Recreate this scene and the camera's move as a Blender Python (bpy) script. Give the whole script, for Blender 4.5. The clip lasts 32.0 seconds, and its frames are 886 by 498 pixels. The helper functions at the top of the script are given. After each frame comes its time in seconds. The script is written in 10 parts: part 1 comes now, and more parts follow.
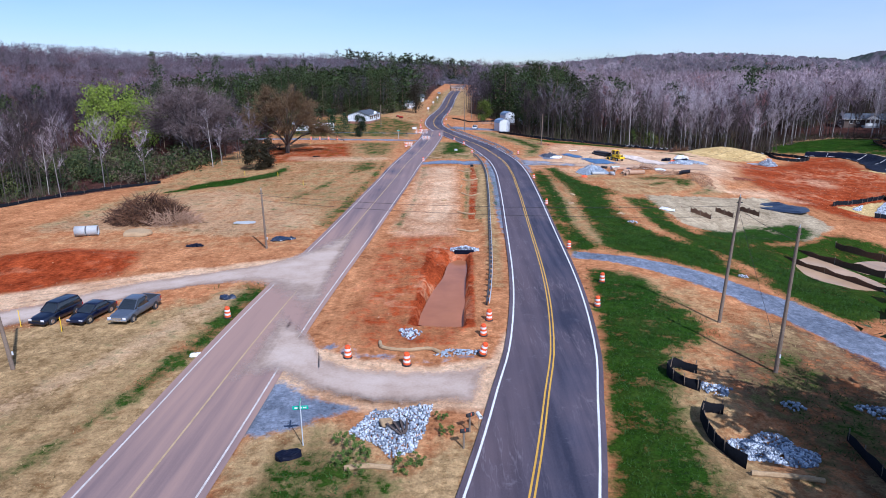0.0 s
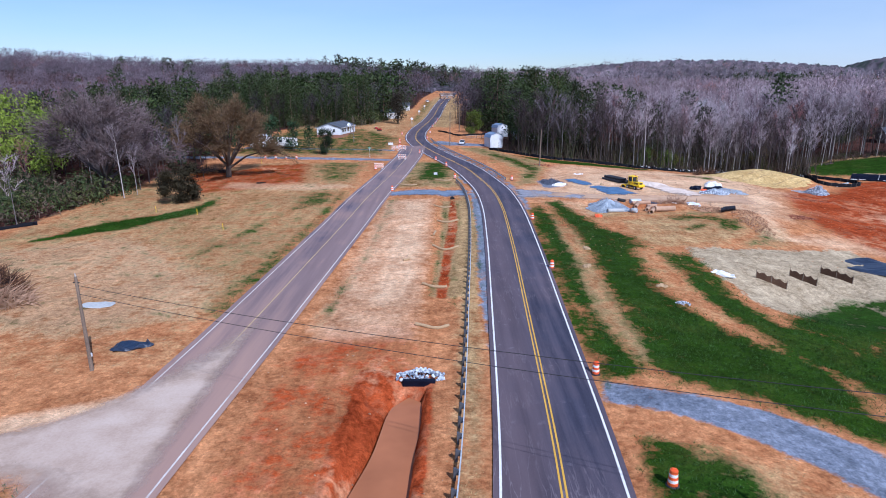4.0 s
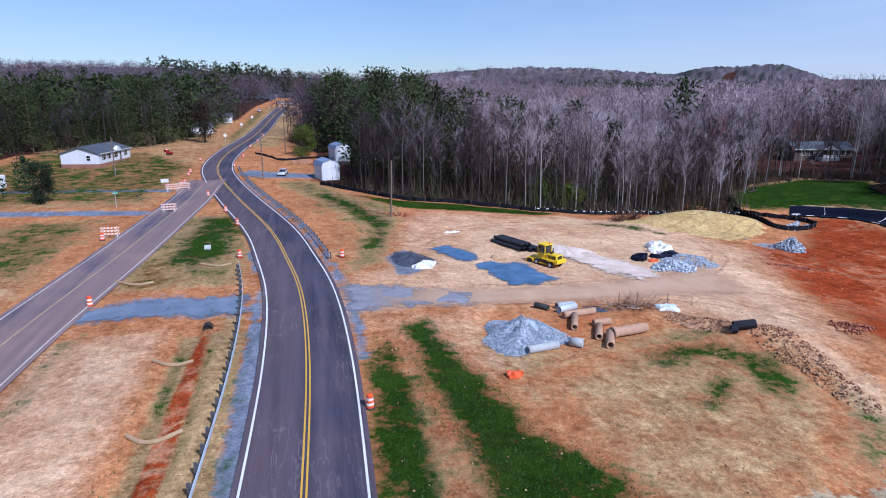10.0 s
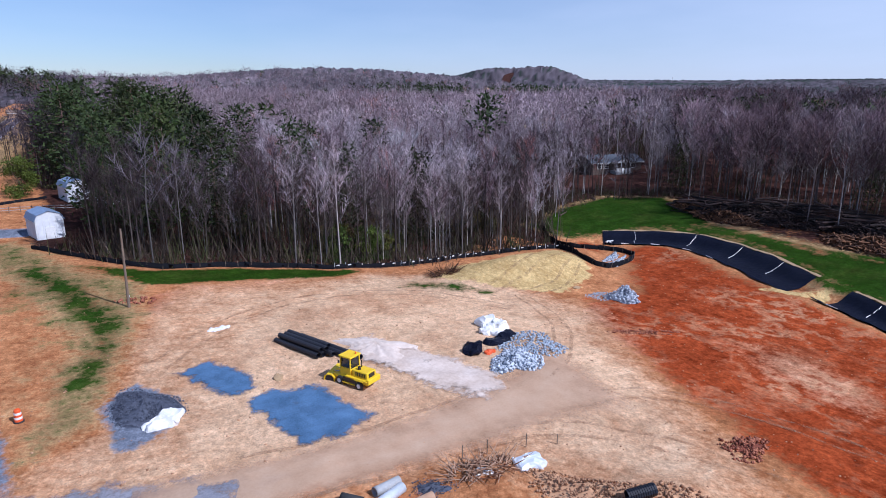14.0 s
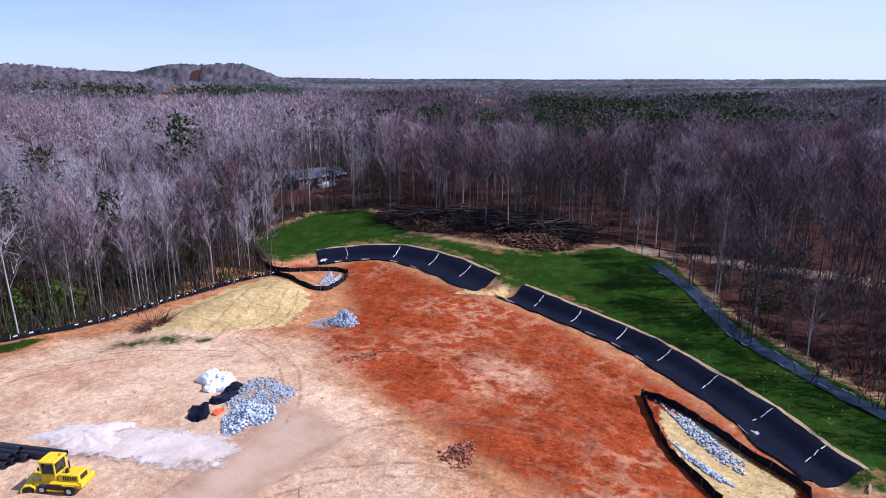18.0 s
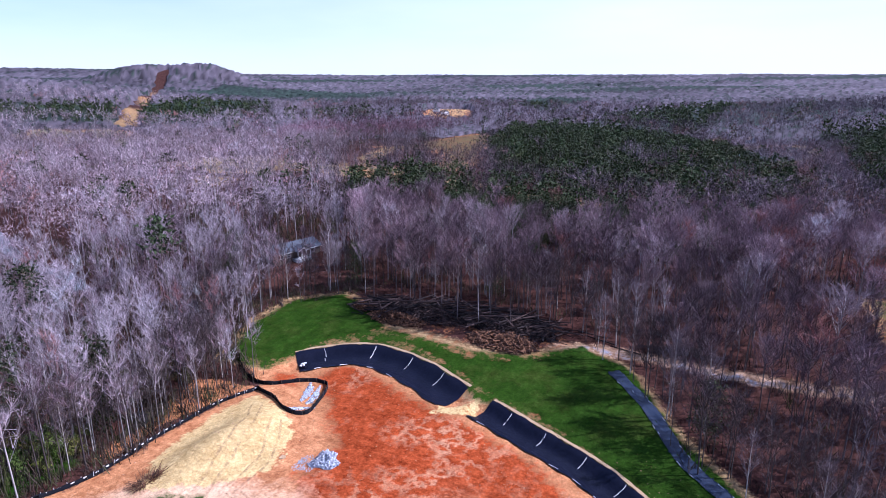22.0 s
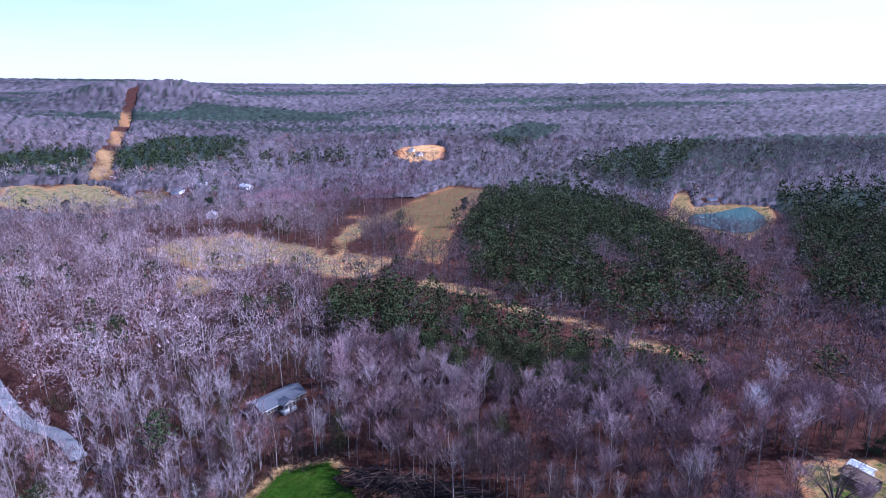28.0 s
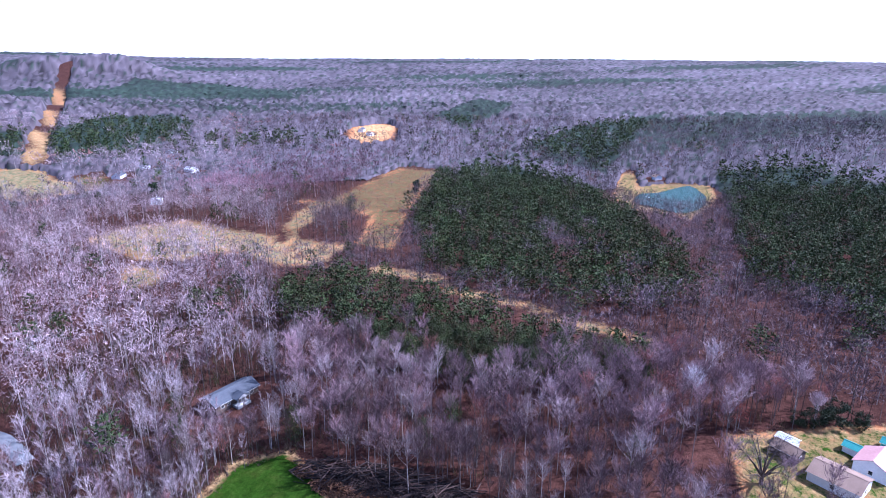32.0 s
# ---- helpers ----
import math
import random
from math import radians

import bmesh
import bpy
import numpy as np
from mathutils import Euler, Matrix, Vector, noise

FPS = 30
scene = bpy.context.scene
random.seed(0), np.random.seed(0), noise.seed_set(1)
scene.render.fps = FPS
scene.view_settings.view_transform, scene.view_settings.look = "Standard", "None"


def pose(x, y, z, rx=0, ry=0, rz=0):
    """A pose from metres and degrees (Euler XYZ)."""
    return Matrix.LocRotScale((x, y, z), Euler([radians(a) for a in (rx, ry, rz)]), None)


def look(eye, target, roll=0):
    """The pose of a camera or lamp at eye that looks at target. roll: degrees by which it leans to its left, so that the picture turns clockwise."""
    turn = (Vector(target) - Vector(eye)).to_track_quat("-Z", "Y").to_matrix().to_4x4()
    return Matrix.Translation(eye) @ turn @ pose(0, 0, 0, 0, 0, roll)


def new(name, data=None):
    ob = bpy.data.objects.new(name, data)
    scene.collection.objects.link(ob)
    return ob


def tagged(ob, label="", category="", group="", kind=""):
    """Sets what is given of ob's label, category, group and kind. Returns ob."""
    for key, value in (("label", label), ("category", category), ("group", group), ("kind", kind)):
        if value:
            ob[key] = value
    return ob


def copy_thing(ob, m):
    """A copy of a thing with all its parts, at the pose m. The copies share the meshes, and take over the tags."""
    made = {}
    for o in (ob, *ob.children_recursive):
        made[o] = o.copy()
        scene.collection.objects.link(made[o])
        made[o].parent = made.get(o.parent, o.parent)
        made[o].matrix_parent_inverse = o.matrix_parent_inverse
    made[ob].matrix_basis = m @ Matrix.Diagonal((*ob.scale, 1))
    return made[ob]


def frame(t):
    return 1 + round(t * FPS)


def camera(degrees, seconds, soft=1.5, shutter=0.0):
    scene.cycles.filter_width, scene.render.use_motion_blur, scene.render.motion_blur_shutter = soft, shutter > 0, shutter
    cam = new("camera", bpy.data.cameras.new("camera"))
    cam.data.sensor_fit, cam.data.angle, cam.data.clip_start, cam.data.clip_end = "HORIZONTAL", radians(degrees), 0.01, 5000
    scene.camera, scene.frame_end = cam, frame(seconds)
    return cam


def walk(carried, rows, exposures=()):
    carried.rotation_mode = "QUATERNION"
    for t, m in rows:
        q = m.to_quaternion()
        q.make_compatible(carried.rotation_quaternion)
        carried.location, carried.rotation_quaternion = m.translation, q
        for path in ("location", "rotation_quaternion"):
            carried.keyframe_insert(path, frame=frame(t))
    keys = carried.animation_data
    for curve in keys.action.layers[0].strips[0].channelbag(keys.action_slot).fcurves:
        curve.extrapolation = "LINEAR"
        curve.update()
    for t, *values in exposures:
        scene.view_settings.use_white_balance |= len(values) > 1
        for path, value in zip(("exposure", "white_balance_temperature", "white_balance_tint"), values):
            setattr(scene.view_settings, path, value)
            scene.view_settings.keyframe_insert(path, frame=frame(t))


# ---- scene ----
cam = camera(71.7, 32.0, 1.0)
PATH = [
    (0, (1.64, -0.89, 21.57), (-0.01, 95.46, -5.03), -0.2),
    (0.5, (2.10, 3.68, 21.60), (0.40, 100.13, -4.85), -0.1),
    (1, (2.57, 8.22, 21.61), (1.02, 104.67, -4.74), -0.1),
    (1.5, (3.06, 12.24, 21.63), (1.66, 108.74, -4.57), 0.0),
    (2, (3.50, 15.53, 21.75), (2.30, 112.08, -4.35), 0.1),
    (2.5, (3.95, 18.64, 21.91), (2.90, 115.14, -4.34), 0.1),
    (3, (4.42, 22.36, 21.90), (3.42, 118.91, -4.20), 0.1),
    (3.5, (4.85, 27.47, 21.85), (3.95, 124.07, -4.05), -0.0),
    (5.5, (7.05, 52.54, 22.46), (6.65, 149.39, -2.44), -0.1),
    (6, (8.05, 58.57, 22.49), (7.60, 155.47, -2.36), -0.2),
    (6.5, (9.37, 63.96, 22.44), (8.77, 160.81, -2.41), -0.2),
    (7, (10.37, 68.51, 22.40), (9.72, 165.36, -2.45), -0.2),
    (7.5, (11.13, 73.02, 22.37), (10.63, 169.82, -2.63), -0.2),
    (8, (11.74, 77.16, 22.33), (11.94, 174.01, -2.62), -0.2),
    (8.5, (12.54, 81.39, 22.24), (18.24, 178.04, -2.66), -0.1),
    (9, (13.47, 85.61, 22.12), (26.37, 181.61, -2.68), -0.0),
    (9.5, (14.50, 89.71, 22.01), (32.30, 184.96, -2.79), 0.0),
    (10, (15.72, 93.47, 21.96), (36.82, 188.07, -2.69), 0.1),
    (10.5, (17.18, 97.37, 21.93), (40.53, 191.47, -2.62), 0.2),
    (11, (18.49, 101.05, 21.90), (43.34, 194.80, -2.55), 0.2),
    (11.5, (19.97, 104.75, 21.97), (45.87, 198.20, -2.38), 0.2),
    (12, (21.44, 108.16, 21.96), (48.34, 201.36, -2.39), 0.2),
    (12.5, (22.80, 111.06, 22.29), (50.30, 204.06, -2.11), 0.1),
    (13, (23.97, 113.48, 23.26), (52.67, 206.13, -1.09), 0.1),
    (13.5, (25.05, 115.41, 24.76), (60.35, 205.71, 0.26), -0.1),
    (14, (25.72, 116.48, 26.44), (75.72, 199.43, 1.59), 0.0),
    (14.5, (25.82, 116.80, 26.89), (90.87, 188.60, 2.19), -0.1),
    (15, (25.12, 115.29, 27.72), (96.67, 180.54, 2.82), 0.0),
    (15.5, (25.07, 114.65, 28.23), (97.17, 179.10, 2.78), 0.0),
    (17.5, (24.93, 115.48, 30.36), (106.83, 167.23, 5.56), 0.3),
    (18, (24.88, 115.76, 31.97), (107.03, 166.81, 6.72), 0.2),
    (18.5, (25.03, 115.62, 33.08), (107.58, 166.12, 7.93), 0.2),
    (19, (25.05, 115.32, 35.85), (107.85, 165.27, 10.30), 0.1),
    (19.5, (24.94, 115.16, 38.78), (108.09, 164.51, 13.18), 0.0),
    (20, (24.99, 115.30, 42.49), (108.29, 164.15, 16.49), -0.1),
    (20.5, (24.86, 115.32, 46.17), (108.36, 163.72, 20.02), -0.1),
    (21, (24.76, 115.47, 50.04), (108.41, 163.47, 23.64), -0.2),
    (21.5, (24.47, 115.23, 53.71), (108.32, 162.93, 27.36), -0.2),
    (22, (24.52, 115.14, 57.28), (108.57, 162.44, 30.83), -0.1),
    (22.5, (24.42, 115.23, 61.27), (108.67, 162.13, 34.82), -0.1),
    (23, (24.48, 115.23, 64.92), (108.98, 161.83, 38.62), -0.1),
    (23.5, (24.53, 115.26, 68.91), (109.13, 161.61, 42.61), -0.1),
    (24, (24.26, 115.27, 73.54), (109.06, 161.22, 47.19), -0.1),
    (24.5, (24.29, 115.40, 78.23), (109.24, 161.00, 51.78), -0.0),
    (25, (23.90, 115.24, 83.00), (109.10, 160.44, 56.50), -0.1),
    (25.5, (23.85, 115.30, 87.90), (109.20, 160.20, 61.45), -0.0),
    (26, (23.69, 114.98, 92.91), (109.24, 159.53, 66.36), -0.0),
    (26.5, (23.62, 114.80, 97.93), (109.27, 159.05, 71.48), 0.0),
    (28.5, (23.50, 114.18, 111.41), (109.55, 157.73, 85.06), -0.1),
    (29, (23.42, 113.54, 112.68), (109.67, 156.74, 86.23), 0.0),
    (29.5, (23.41, 113.63, 113.82), (109.76, 156.53, 87.42), 0.1),
    (30, (23.13, 113.54, 114.19), (109.58, 156.24, 87.69), 0.0),
    (30.5, (22.96, 113.80, 113.90), (110.46, 156.60, 91.15), 0.1),
    (31, (22.94, 113.69, 114.14), (110.19, 156.04, 89.69), 0.1),
    (31.5, (22.97, 113.80, 114.30), (108.87, 155.25, 84.25), 0.1),
    (32, (23.03, 113.21, 114.64), (111.13, 149.71, 84.64), 0.2),
]
EXPOSURES = [(0, 0.0, 5250, 18), (12, -0.18, 5200, 20), (15, -0.14, 5400, 21), (18, 0.08, 5350, 25), (21, 0.42, 5300, 30), (26, 0.70, 5050, 33), (29, 0.66, 5000, 33), (30, 0.62, 5000, 33), (31, 0.06, 5000, 33), (32, 1.12, 5050, 30)]
walk(cam, [(t, look(eye, target, roll)) for t, eye, target, roll in PATH], EXPOSURES)

# ---- world and sun ----
SUN_AZ, SUN_EL = 150.0, 45.0
world = bpy.data.worlds.new("sky")
scene.world = world
world.use_nodes = True
wn = world.node_tree
sky = wn.nodes.new("ShaderNodeTexSky")
sky.sky_type = "NISHITA"
sky.sun_disc = False
sky.sun_elevation, sky.sun_rotation = radians(SUN_EL), radians(SUN_AZ)
sky.altitude, sky.air_density, sky.dust_density, sky.ozone_density = 200, 1.0, 0.35, 4.0
veil = wn.nodes.new("ShaderNodeTexNoise")  # thin high cloud
veil.inputs["Scale"].default_value, veil.inputs["Detail"].default_value = 2.2, 6
stretched = wn.nodes.new("ShaderNodeMapping")
stretched.inputs["Scale"].default_value = (1.0, 1.0, 5.0)
ways = wn.nodes.new("ShaderNodeTexCoord").outputs["Generated"]
wn.links.new(ways, stretched.inputs["Vector"])
wn.links.new(stretched.outputs[0], veil.inputs["Vector"])
amount = wn.nodes.new("ShaderNodeMath")
amount.operation, amount.use_clamp = "MULTIPLY_ADD", True
amount.inputs[1].default_value, amount.inputs[2].default_value = 0.7, -0.22
wn.links.new(veil.outputs["Fac"], amount.inputs[0])
parts_of = wn.nodes.new("ShaderNodeSeparateXYZ")
wn.links.new(ways, parts_of.inputs[0])
eastward = wn.nodes.new("ShaderNodeMath")
eastward.operation, eastward.use_clamp = "MULTIPLY_ADD", True
eastward.inputs[1].default_value, eastward.inputs[2].default_value = 0.85, -0.20
wn.links.new(parts_of.outputs[0], eastward.inputs[0])
both = wn.nodes.new("ShaderNodeMath")
both.operation, both.use_clamp = "ADD", True
wn.links.new(amount.outputs[0], both.inputs[0])
wn.links.new(eastward.outputs[0], both.inputs[1])
cloudy = wn.nodes.new("ShaderNodeMix")
cloudy.data_type = "RGBA"
cloudy.inputs[7].default_value = (6.9, 7.7, 8.7, 1)
wn.links.new(both.outputs[0], cloudy.inputs[0])
wn.links.new(sky.outputs[0], cloudy.inputs[6])
wn.links.new(cloudy.outputs[2], wn.nodes["Background"].inputs[0])
wn.nodes["Background"].inputs[1].default_value = 0.108
sun_data = bpy.data.lights.new("sun", "SUN")
sun_data.energy, sun_data.angle, sun_data.color = 5.0, radians(0.5), (1.0, 0.95, 0.87)
sun = new("sun", sun_data)
sun_way = Vector((math.sin(radians(SUN_AZ)) * math.cos(radians(SUN_EL)), math.cos(radians(SUN_AZ)) * math.cos(radians(SUN_EL)), math.sin(radians(SUN_EL))))
sun.matrix_world = look(sun_way * 300, (0, 0, 0))


# ---- materials ----
def nodes_of(name):
    m = bpy.data.materials.new(name)
    m.use_nodes = True
    t = m.node_tree
    return m, t, t.nodes["Principled BSDF"]


def noise_node(t, scale, detail=4.0, rough=0.6, where=None):
    n = t.nodes.new("ShaderNodeTexNoise")
    n.inputs["Scale"].default_value, n.inputs["Detail"].default_value, n.inputs["Roughness"].default_value = scale, detail, rough
    if where is not None:
        t.links.new(where, n.inputs["Vector"])
    return n.outputs["Fac"]


def place_of(t):
    return t.nodes.new("ShaderNodeNewGeometry").outputs["Position"]


def ramp(t, fac, stops):
    r = t.nodes.new("ShaderNodeValToRGB")
    el = r.color_ramp.elements
    while len(el) < len(stops):
        el.new(0.5)
    for e, (p, c) in zip(el, stops):
        e.position, e.color = p, (*c, 1)
    t.links.new(fac, r.inputs[0])
    return r.outputs[0]


def mixed(t, fac, a, b, kind="MIX"):
    m = t.nodes.new("ShaderNodeMix")
    m.data_type, m.blend_type = "RGBA", kind
    for sock, v in ((m.inputs[0], fac), (m.inputs[6], a), (m.inputs[7], b)):
        if isinstance(v, bpy.types.NodeSocket):
            t.links.new(v, sock)
        elif isinstance(v, (int, float)):
            sock.default_value = v
        else:
            sock.default_value = (*v, 1)
    return m.outputs[2]


def calc(t, op, a, b=0.0, c=0.0, clamp=False):
    m = t.nodes.new("ShaderNodeMath")
    m.operation, m.use_clamp = op, clamp
    for sock, v in zip(m.inputs, (a, b, c)):
        if isinstance(v, bpy.types.NodeSocket):
            t.links.new(v, sock)
        else:
            sock.default_value = v
    return m.outputs[0]


def bumped(t, b, height, strength=0.4, distance=0.05):
    n = t.nodes.new("ShaderNodeBump")
    n.inputs["Strength"].default_value, n.inputs["Distance"].default_value = strength, distance
    t.links.new(height, n.inputs["Height"])
    t.links.new(n.outputs[0], b.inputs["Normal"])


def mat(name, dark, light, scale=3.0, rough=0.8, metal=0.0, big=0.25, bump=0.2, spread=0.0, distance=0.03):
    """A surface of two tones, varied by fine grain and by large stains; spread: variation from piece to piece."""
    m, t, b = nodes_of(name)
    p = place_of(t)
    fine, large = noise_node(t, scale, 5, 0.65, p), noise_node(t, big, 3, 0.6, p)
    f = calc(t, "ADD", calc(t, "MULTIPLY", fine, 0.6), calc(t, "MULTIPLY", large, 0.5))
    if spread:
        r = t.nodes.new("ShaderNodeObjectInfo").outputs["Random"]
        i = t.nodes.new("ShaderNodeNewGeometry").outputs["Random Per Island"]
        r = calc(t, "FRACT", calc(t, "ADD", r, i))
        f = calc(t, "ADD", f, calc(t, "MULTIPLY", calc(t, "SUBTRACT", r, 0.5), spread))
    t.links.new(ramp(t, f, [(0.3, dark), (0.75, light)]), b.inputs["Base Color"])
    b.inputs["Roughness"].default_value, b.inputs["Metallic"].default_value = rough, metal
    if bump:
        bumped(t, b, fine, bump, distance)
    return m


def tinted(name, rough, gain=1.0, spread=0.35):
    """Bark, twigs or needles: the tree's own tint, varied from piece to piece."""
    m, t, b = nodes_of(name)
    a = t.nodes.new("ShaderNodeAttribute")
    a.attribute_name = "tint"
    i = t.nodes.new("ShaderNodeNewGeometry").outputs["Random Per Island"]
    g = calc(t, "MULTIPLY_ADD", i, 2 * spread * gain, gain * (1 - spread))
    v = t.nodes.new("ShaderNodeVectorMath")
    v.operation = "SCALE"
    t.links.new(a.outputs["Color"], v.inputs[0])
    t.links.new(g, v.inputs["Scale"])
    t.links.new(v.outputs[0], b.inputs["Base Color"])
    b.inputs["Roughness"].default_value = rough
    b.inputs["Specular IOR Level"].default_value = 0.2
    return m


TREE_WOOD = tinted("tree_wood", 0.9, 1.0, 0.2)
TREE_LEAF = tinted("tree_leaf", 0.75, 1.0, 0.28)
CANOPY = tinted("far_canopy", 0.95, 1.0, 0.0)


def ground_material():
    m, t, b = nodes_of("ground_soil")
    p = place_of(t)
    fine, mid, big = noise_node(t, 2.2, 6, 0.7, p), noise_node(t, 0.33, 5, 0.65, p), noise_node(t, 0.06, 4, 0.6, p)
    grit = noise_node(t, 9.0, 3, 0.7, p)
    stretch = t.nodes.new("ShaderNodeMapping")
    stretch.inputs["Scale"].default_value = (1.0, 0.22, 1.0)
    stretch.inputs["Rotation"].default_value = (0, 0, 0.1)
    t.links.new(p, stretch.inputs["Vector"])
    rut = noise_node(t, 0.8, 4, 0.6, stretch.outputs[0])
    small = noise_node(t, 0.95, 5, 0.65, p)
    tone = calc(t, "ADD", calc(t, "ADD", calc(t, "MULTIPLY", fine, 0.36), calc(t, "MULTIPLY", small, 0.27)), calc(t, "ADD", calc(t, "MULTIPLY", mid, 0.32), calc(t, "MULTIPLY", rut, 0.20)))
    edge = calc(t, "SUBTRACT", calc(t, "ADD", calc(t, "ADD", calc(t, "MULTIPLY", fine, 0.7), calc(t, "MULTIPLY", small, 0.7)), calc(t, "MULTIPLY", mid, 1.3)), 1.35)

    def tones(lo, hi, a=0.475, c=0.68):
        return ramp(t, tone, [(a, lo), (c, hi)])

    def weights(name):
        a = t.nodes.new("ShaderNodeAttribute")
        a.attribute_name = name
        s = t.nodes.new("ShaderNodeSeparateColor")
        t.links.new(a.outputs["Color"], s.inputs[0])
        return (*s.outputs, a.outputs["Alpha"])

    def sharp(w, k=5.5, ragged=1.0):
        return calc(t, "MULTIPLY_ADD", calc(t, "SUBTRACT", calc(t, "ADD", w, calc(t, "MULTIPLY", edge, ragged)), 0.5), k, 0.5, clamp=True)

    col = tones((0.31, 0.116, 0.045), (0.64, 0.300, 0.130))
    a1, a2 = weights("zone_a"), weights("zone_b")
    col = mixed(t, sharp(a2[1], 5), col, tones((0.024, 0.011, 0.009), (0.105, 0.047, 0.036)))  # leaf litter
    col = mixed(t, sharp(a1[1], 2.2, 0.8), col, tones((0.205, 0.125, 0.052), (0.56, 0.375, 0.180)))  # dry grass
    col = mixed(t, sharp(a1[2], 4.0, 0.7), col, tones((0.165, 0.024, 0.006), (0.46, 0.092, 0.026)))  # red clay
    ring_ = calc(t, "ABSOLUTE", calc(t, "SUBTRACT", noise_node(t, 0.17, 6, 0.62, p), 0.53))
    vein = calc(t, "MULTIPLY", calc(t, "MULTIPLY_ADD", ring_, -17, 1.0, clamp=True), calc(t, "MULTIPLY_ADD", big, 6, -2.7, clamp=True))
    col = mixed(t, calc(t, "MULTIPLY", calc(t, "MULTIPLY", sharp(a1[2]), vein), 0.62), col, (0.64, 0.37, 0.20))
    col = mixed(t, sharp(a1[3], 1.8, 0.5), col, tones((0.50, 0.295, 0.160), (0.82, 0.575, 0.365), 0.38, 0.74))  # pale sandy soil
    stain = calc(t, "MULTIPLY_ADD", calc(t, "SUBTRACT", noise_node(t, 0.10, 6, 0.65, p), 0.5), 6, 0.12, clamp=True)
    col = mixed(t, calc(t, "MULTIPLY", calc(t, "MULTIPLY", stain, a1[3]), 0.6, clamp=True), col, tones((0.30, 0.125, 0.055), (0.52, 0.27, 0.135)))
    col = mixed(t, sharp(a2[2]), col, tones((0.45, 0.30, 0.115), (0.70, 0.52, 0.235)))  # yellow sand
    col = mixed(t, sharp(a2[3]), col, tones((0.28, 0.215, 0.13), (0.56, 0.455, 0.30)))  # bleached straw netting
    col = mixed(t, sharp(a2[0], 3.2), col, tones((0.115, 0.135, 0.175), (0.27, 0.30, 0.365)))  # crushed stone
    blade = ramp(t, calc(t, "ADD", calc(t, "MULTIPLY", grit, 0.5), calc(t, "MULTIPLY", mid, 0.5)), [(0.34, (0.004, 0.016, 0.001)), (0.48, (0.010, 0.042, 0.002)), (0.62, (0.021, 0.068, 0.004)), (0.82, (0.085, 0.100, 0.020))])
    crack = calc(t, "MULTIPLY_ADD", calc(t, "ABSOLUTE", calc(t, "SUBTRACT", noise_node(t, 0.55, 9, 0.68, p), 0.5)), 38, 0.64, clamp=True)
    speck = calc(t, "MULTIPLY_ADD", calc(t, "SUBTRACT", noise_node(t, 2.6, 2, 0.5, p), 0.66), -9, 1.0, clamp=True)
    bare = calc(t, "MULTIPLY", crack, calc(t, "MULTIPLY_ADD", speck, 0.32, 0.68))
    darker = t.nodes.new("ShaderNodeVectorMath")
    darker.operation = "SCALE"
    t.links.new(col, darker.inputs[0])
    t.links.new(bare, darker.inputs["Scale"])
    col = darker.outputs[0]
    tired = calc(t, "MULTIPLY_ADD", calc(t, "SUBTRACT", noise_node(t, 0.14, 6, 0.7, p), 0.52), 5, 0.15, clamp=True)
    blade = mixed(t, calc(t, "MULTIPLY", tired, 0.16), blade, tones((0.05, 0.054, 0.010), (0.19, 0.165, 0.045)))
    col = mixed(t, calc(t, "MULTIPLY", sharp(a1[0], 2.8), 0.98), col, blade)
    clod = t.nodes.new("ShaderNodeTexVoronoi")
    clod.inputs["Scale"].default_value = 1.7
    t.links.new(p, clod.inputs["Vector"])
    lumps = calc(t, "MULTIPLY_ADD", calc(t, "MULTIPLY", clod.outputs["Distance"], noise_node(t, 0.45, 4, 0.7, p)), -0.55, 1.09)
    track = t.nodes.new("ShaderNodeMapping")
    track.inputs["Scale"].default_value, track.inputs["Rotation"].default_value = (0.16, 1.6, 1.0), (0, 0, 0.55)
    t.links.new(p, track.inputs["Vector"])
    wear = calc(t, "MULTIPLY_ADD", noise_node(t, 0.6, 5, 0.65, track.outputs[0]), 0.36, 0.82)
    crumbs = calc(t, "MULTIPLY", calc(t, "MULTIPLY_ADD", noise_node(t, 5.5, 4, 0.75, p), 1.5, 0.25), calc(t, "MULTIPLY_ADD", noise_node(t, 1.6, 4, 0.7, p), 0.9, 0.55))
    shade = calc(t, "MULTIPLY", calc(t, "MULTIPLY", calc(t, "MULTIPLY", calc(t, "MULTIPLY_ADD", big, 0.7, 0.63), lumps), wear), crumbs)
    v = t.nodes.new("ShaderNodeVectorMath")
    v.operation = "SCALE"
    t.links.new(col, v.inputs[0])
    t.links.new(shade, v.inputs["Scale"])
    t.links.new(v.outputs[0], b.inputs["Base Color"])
    b.inputs["Roughness"].default_value = 0.95
    b.inputs["Specular IOR Level"].default_value = 0.03
    h = calc(t, "ADD", calc(t, "MULTIPLY", mid, 1.2), calc(t, "ADD", calc(t, "MULTIPLY", fine, 0.5), calc(t, "MULTIPLY", grit, 0.15)))
    bumped(t, b, h, 0.6, 0.35)
    return m


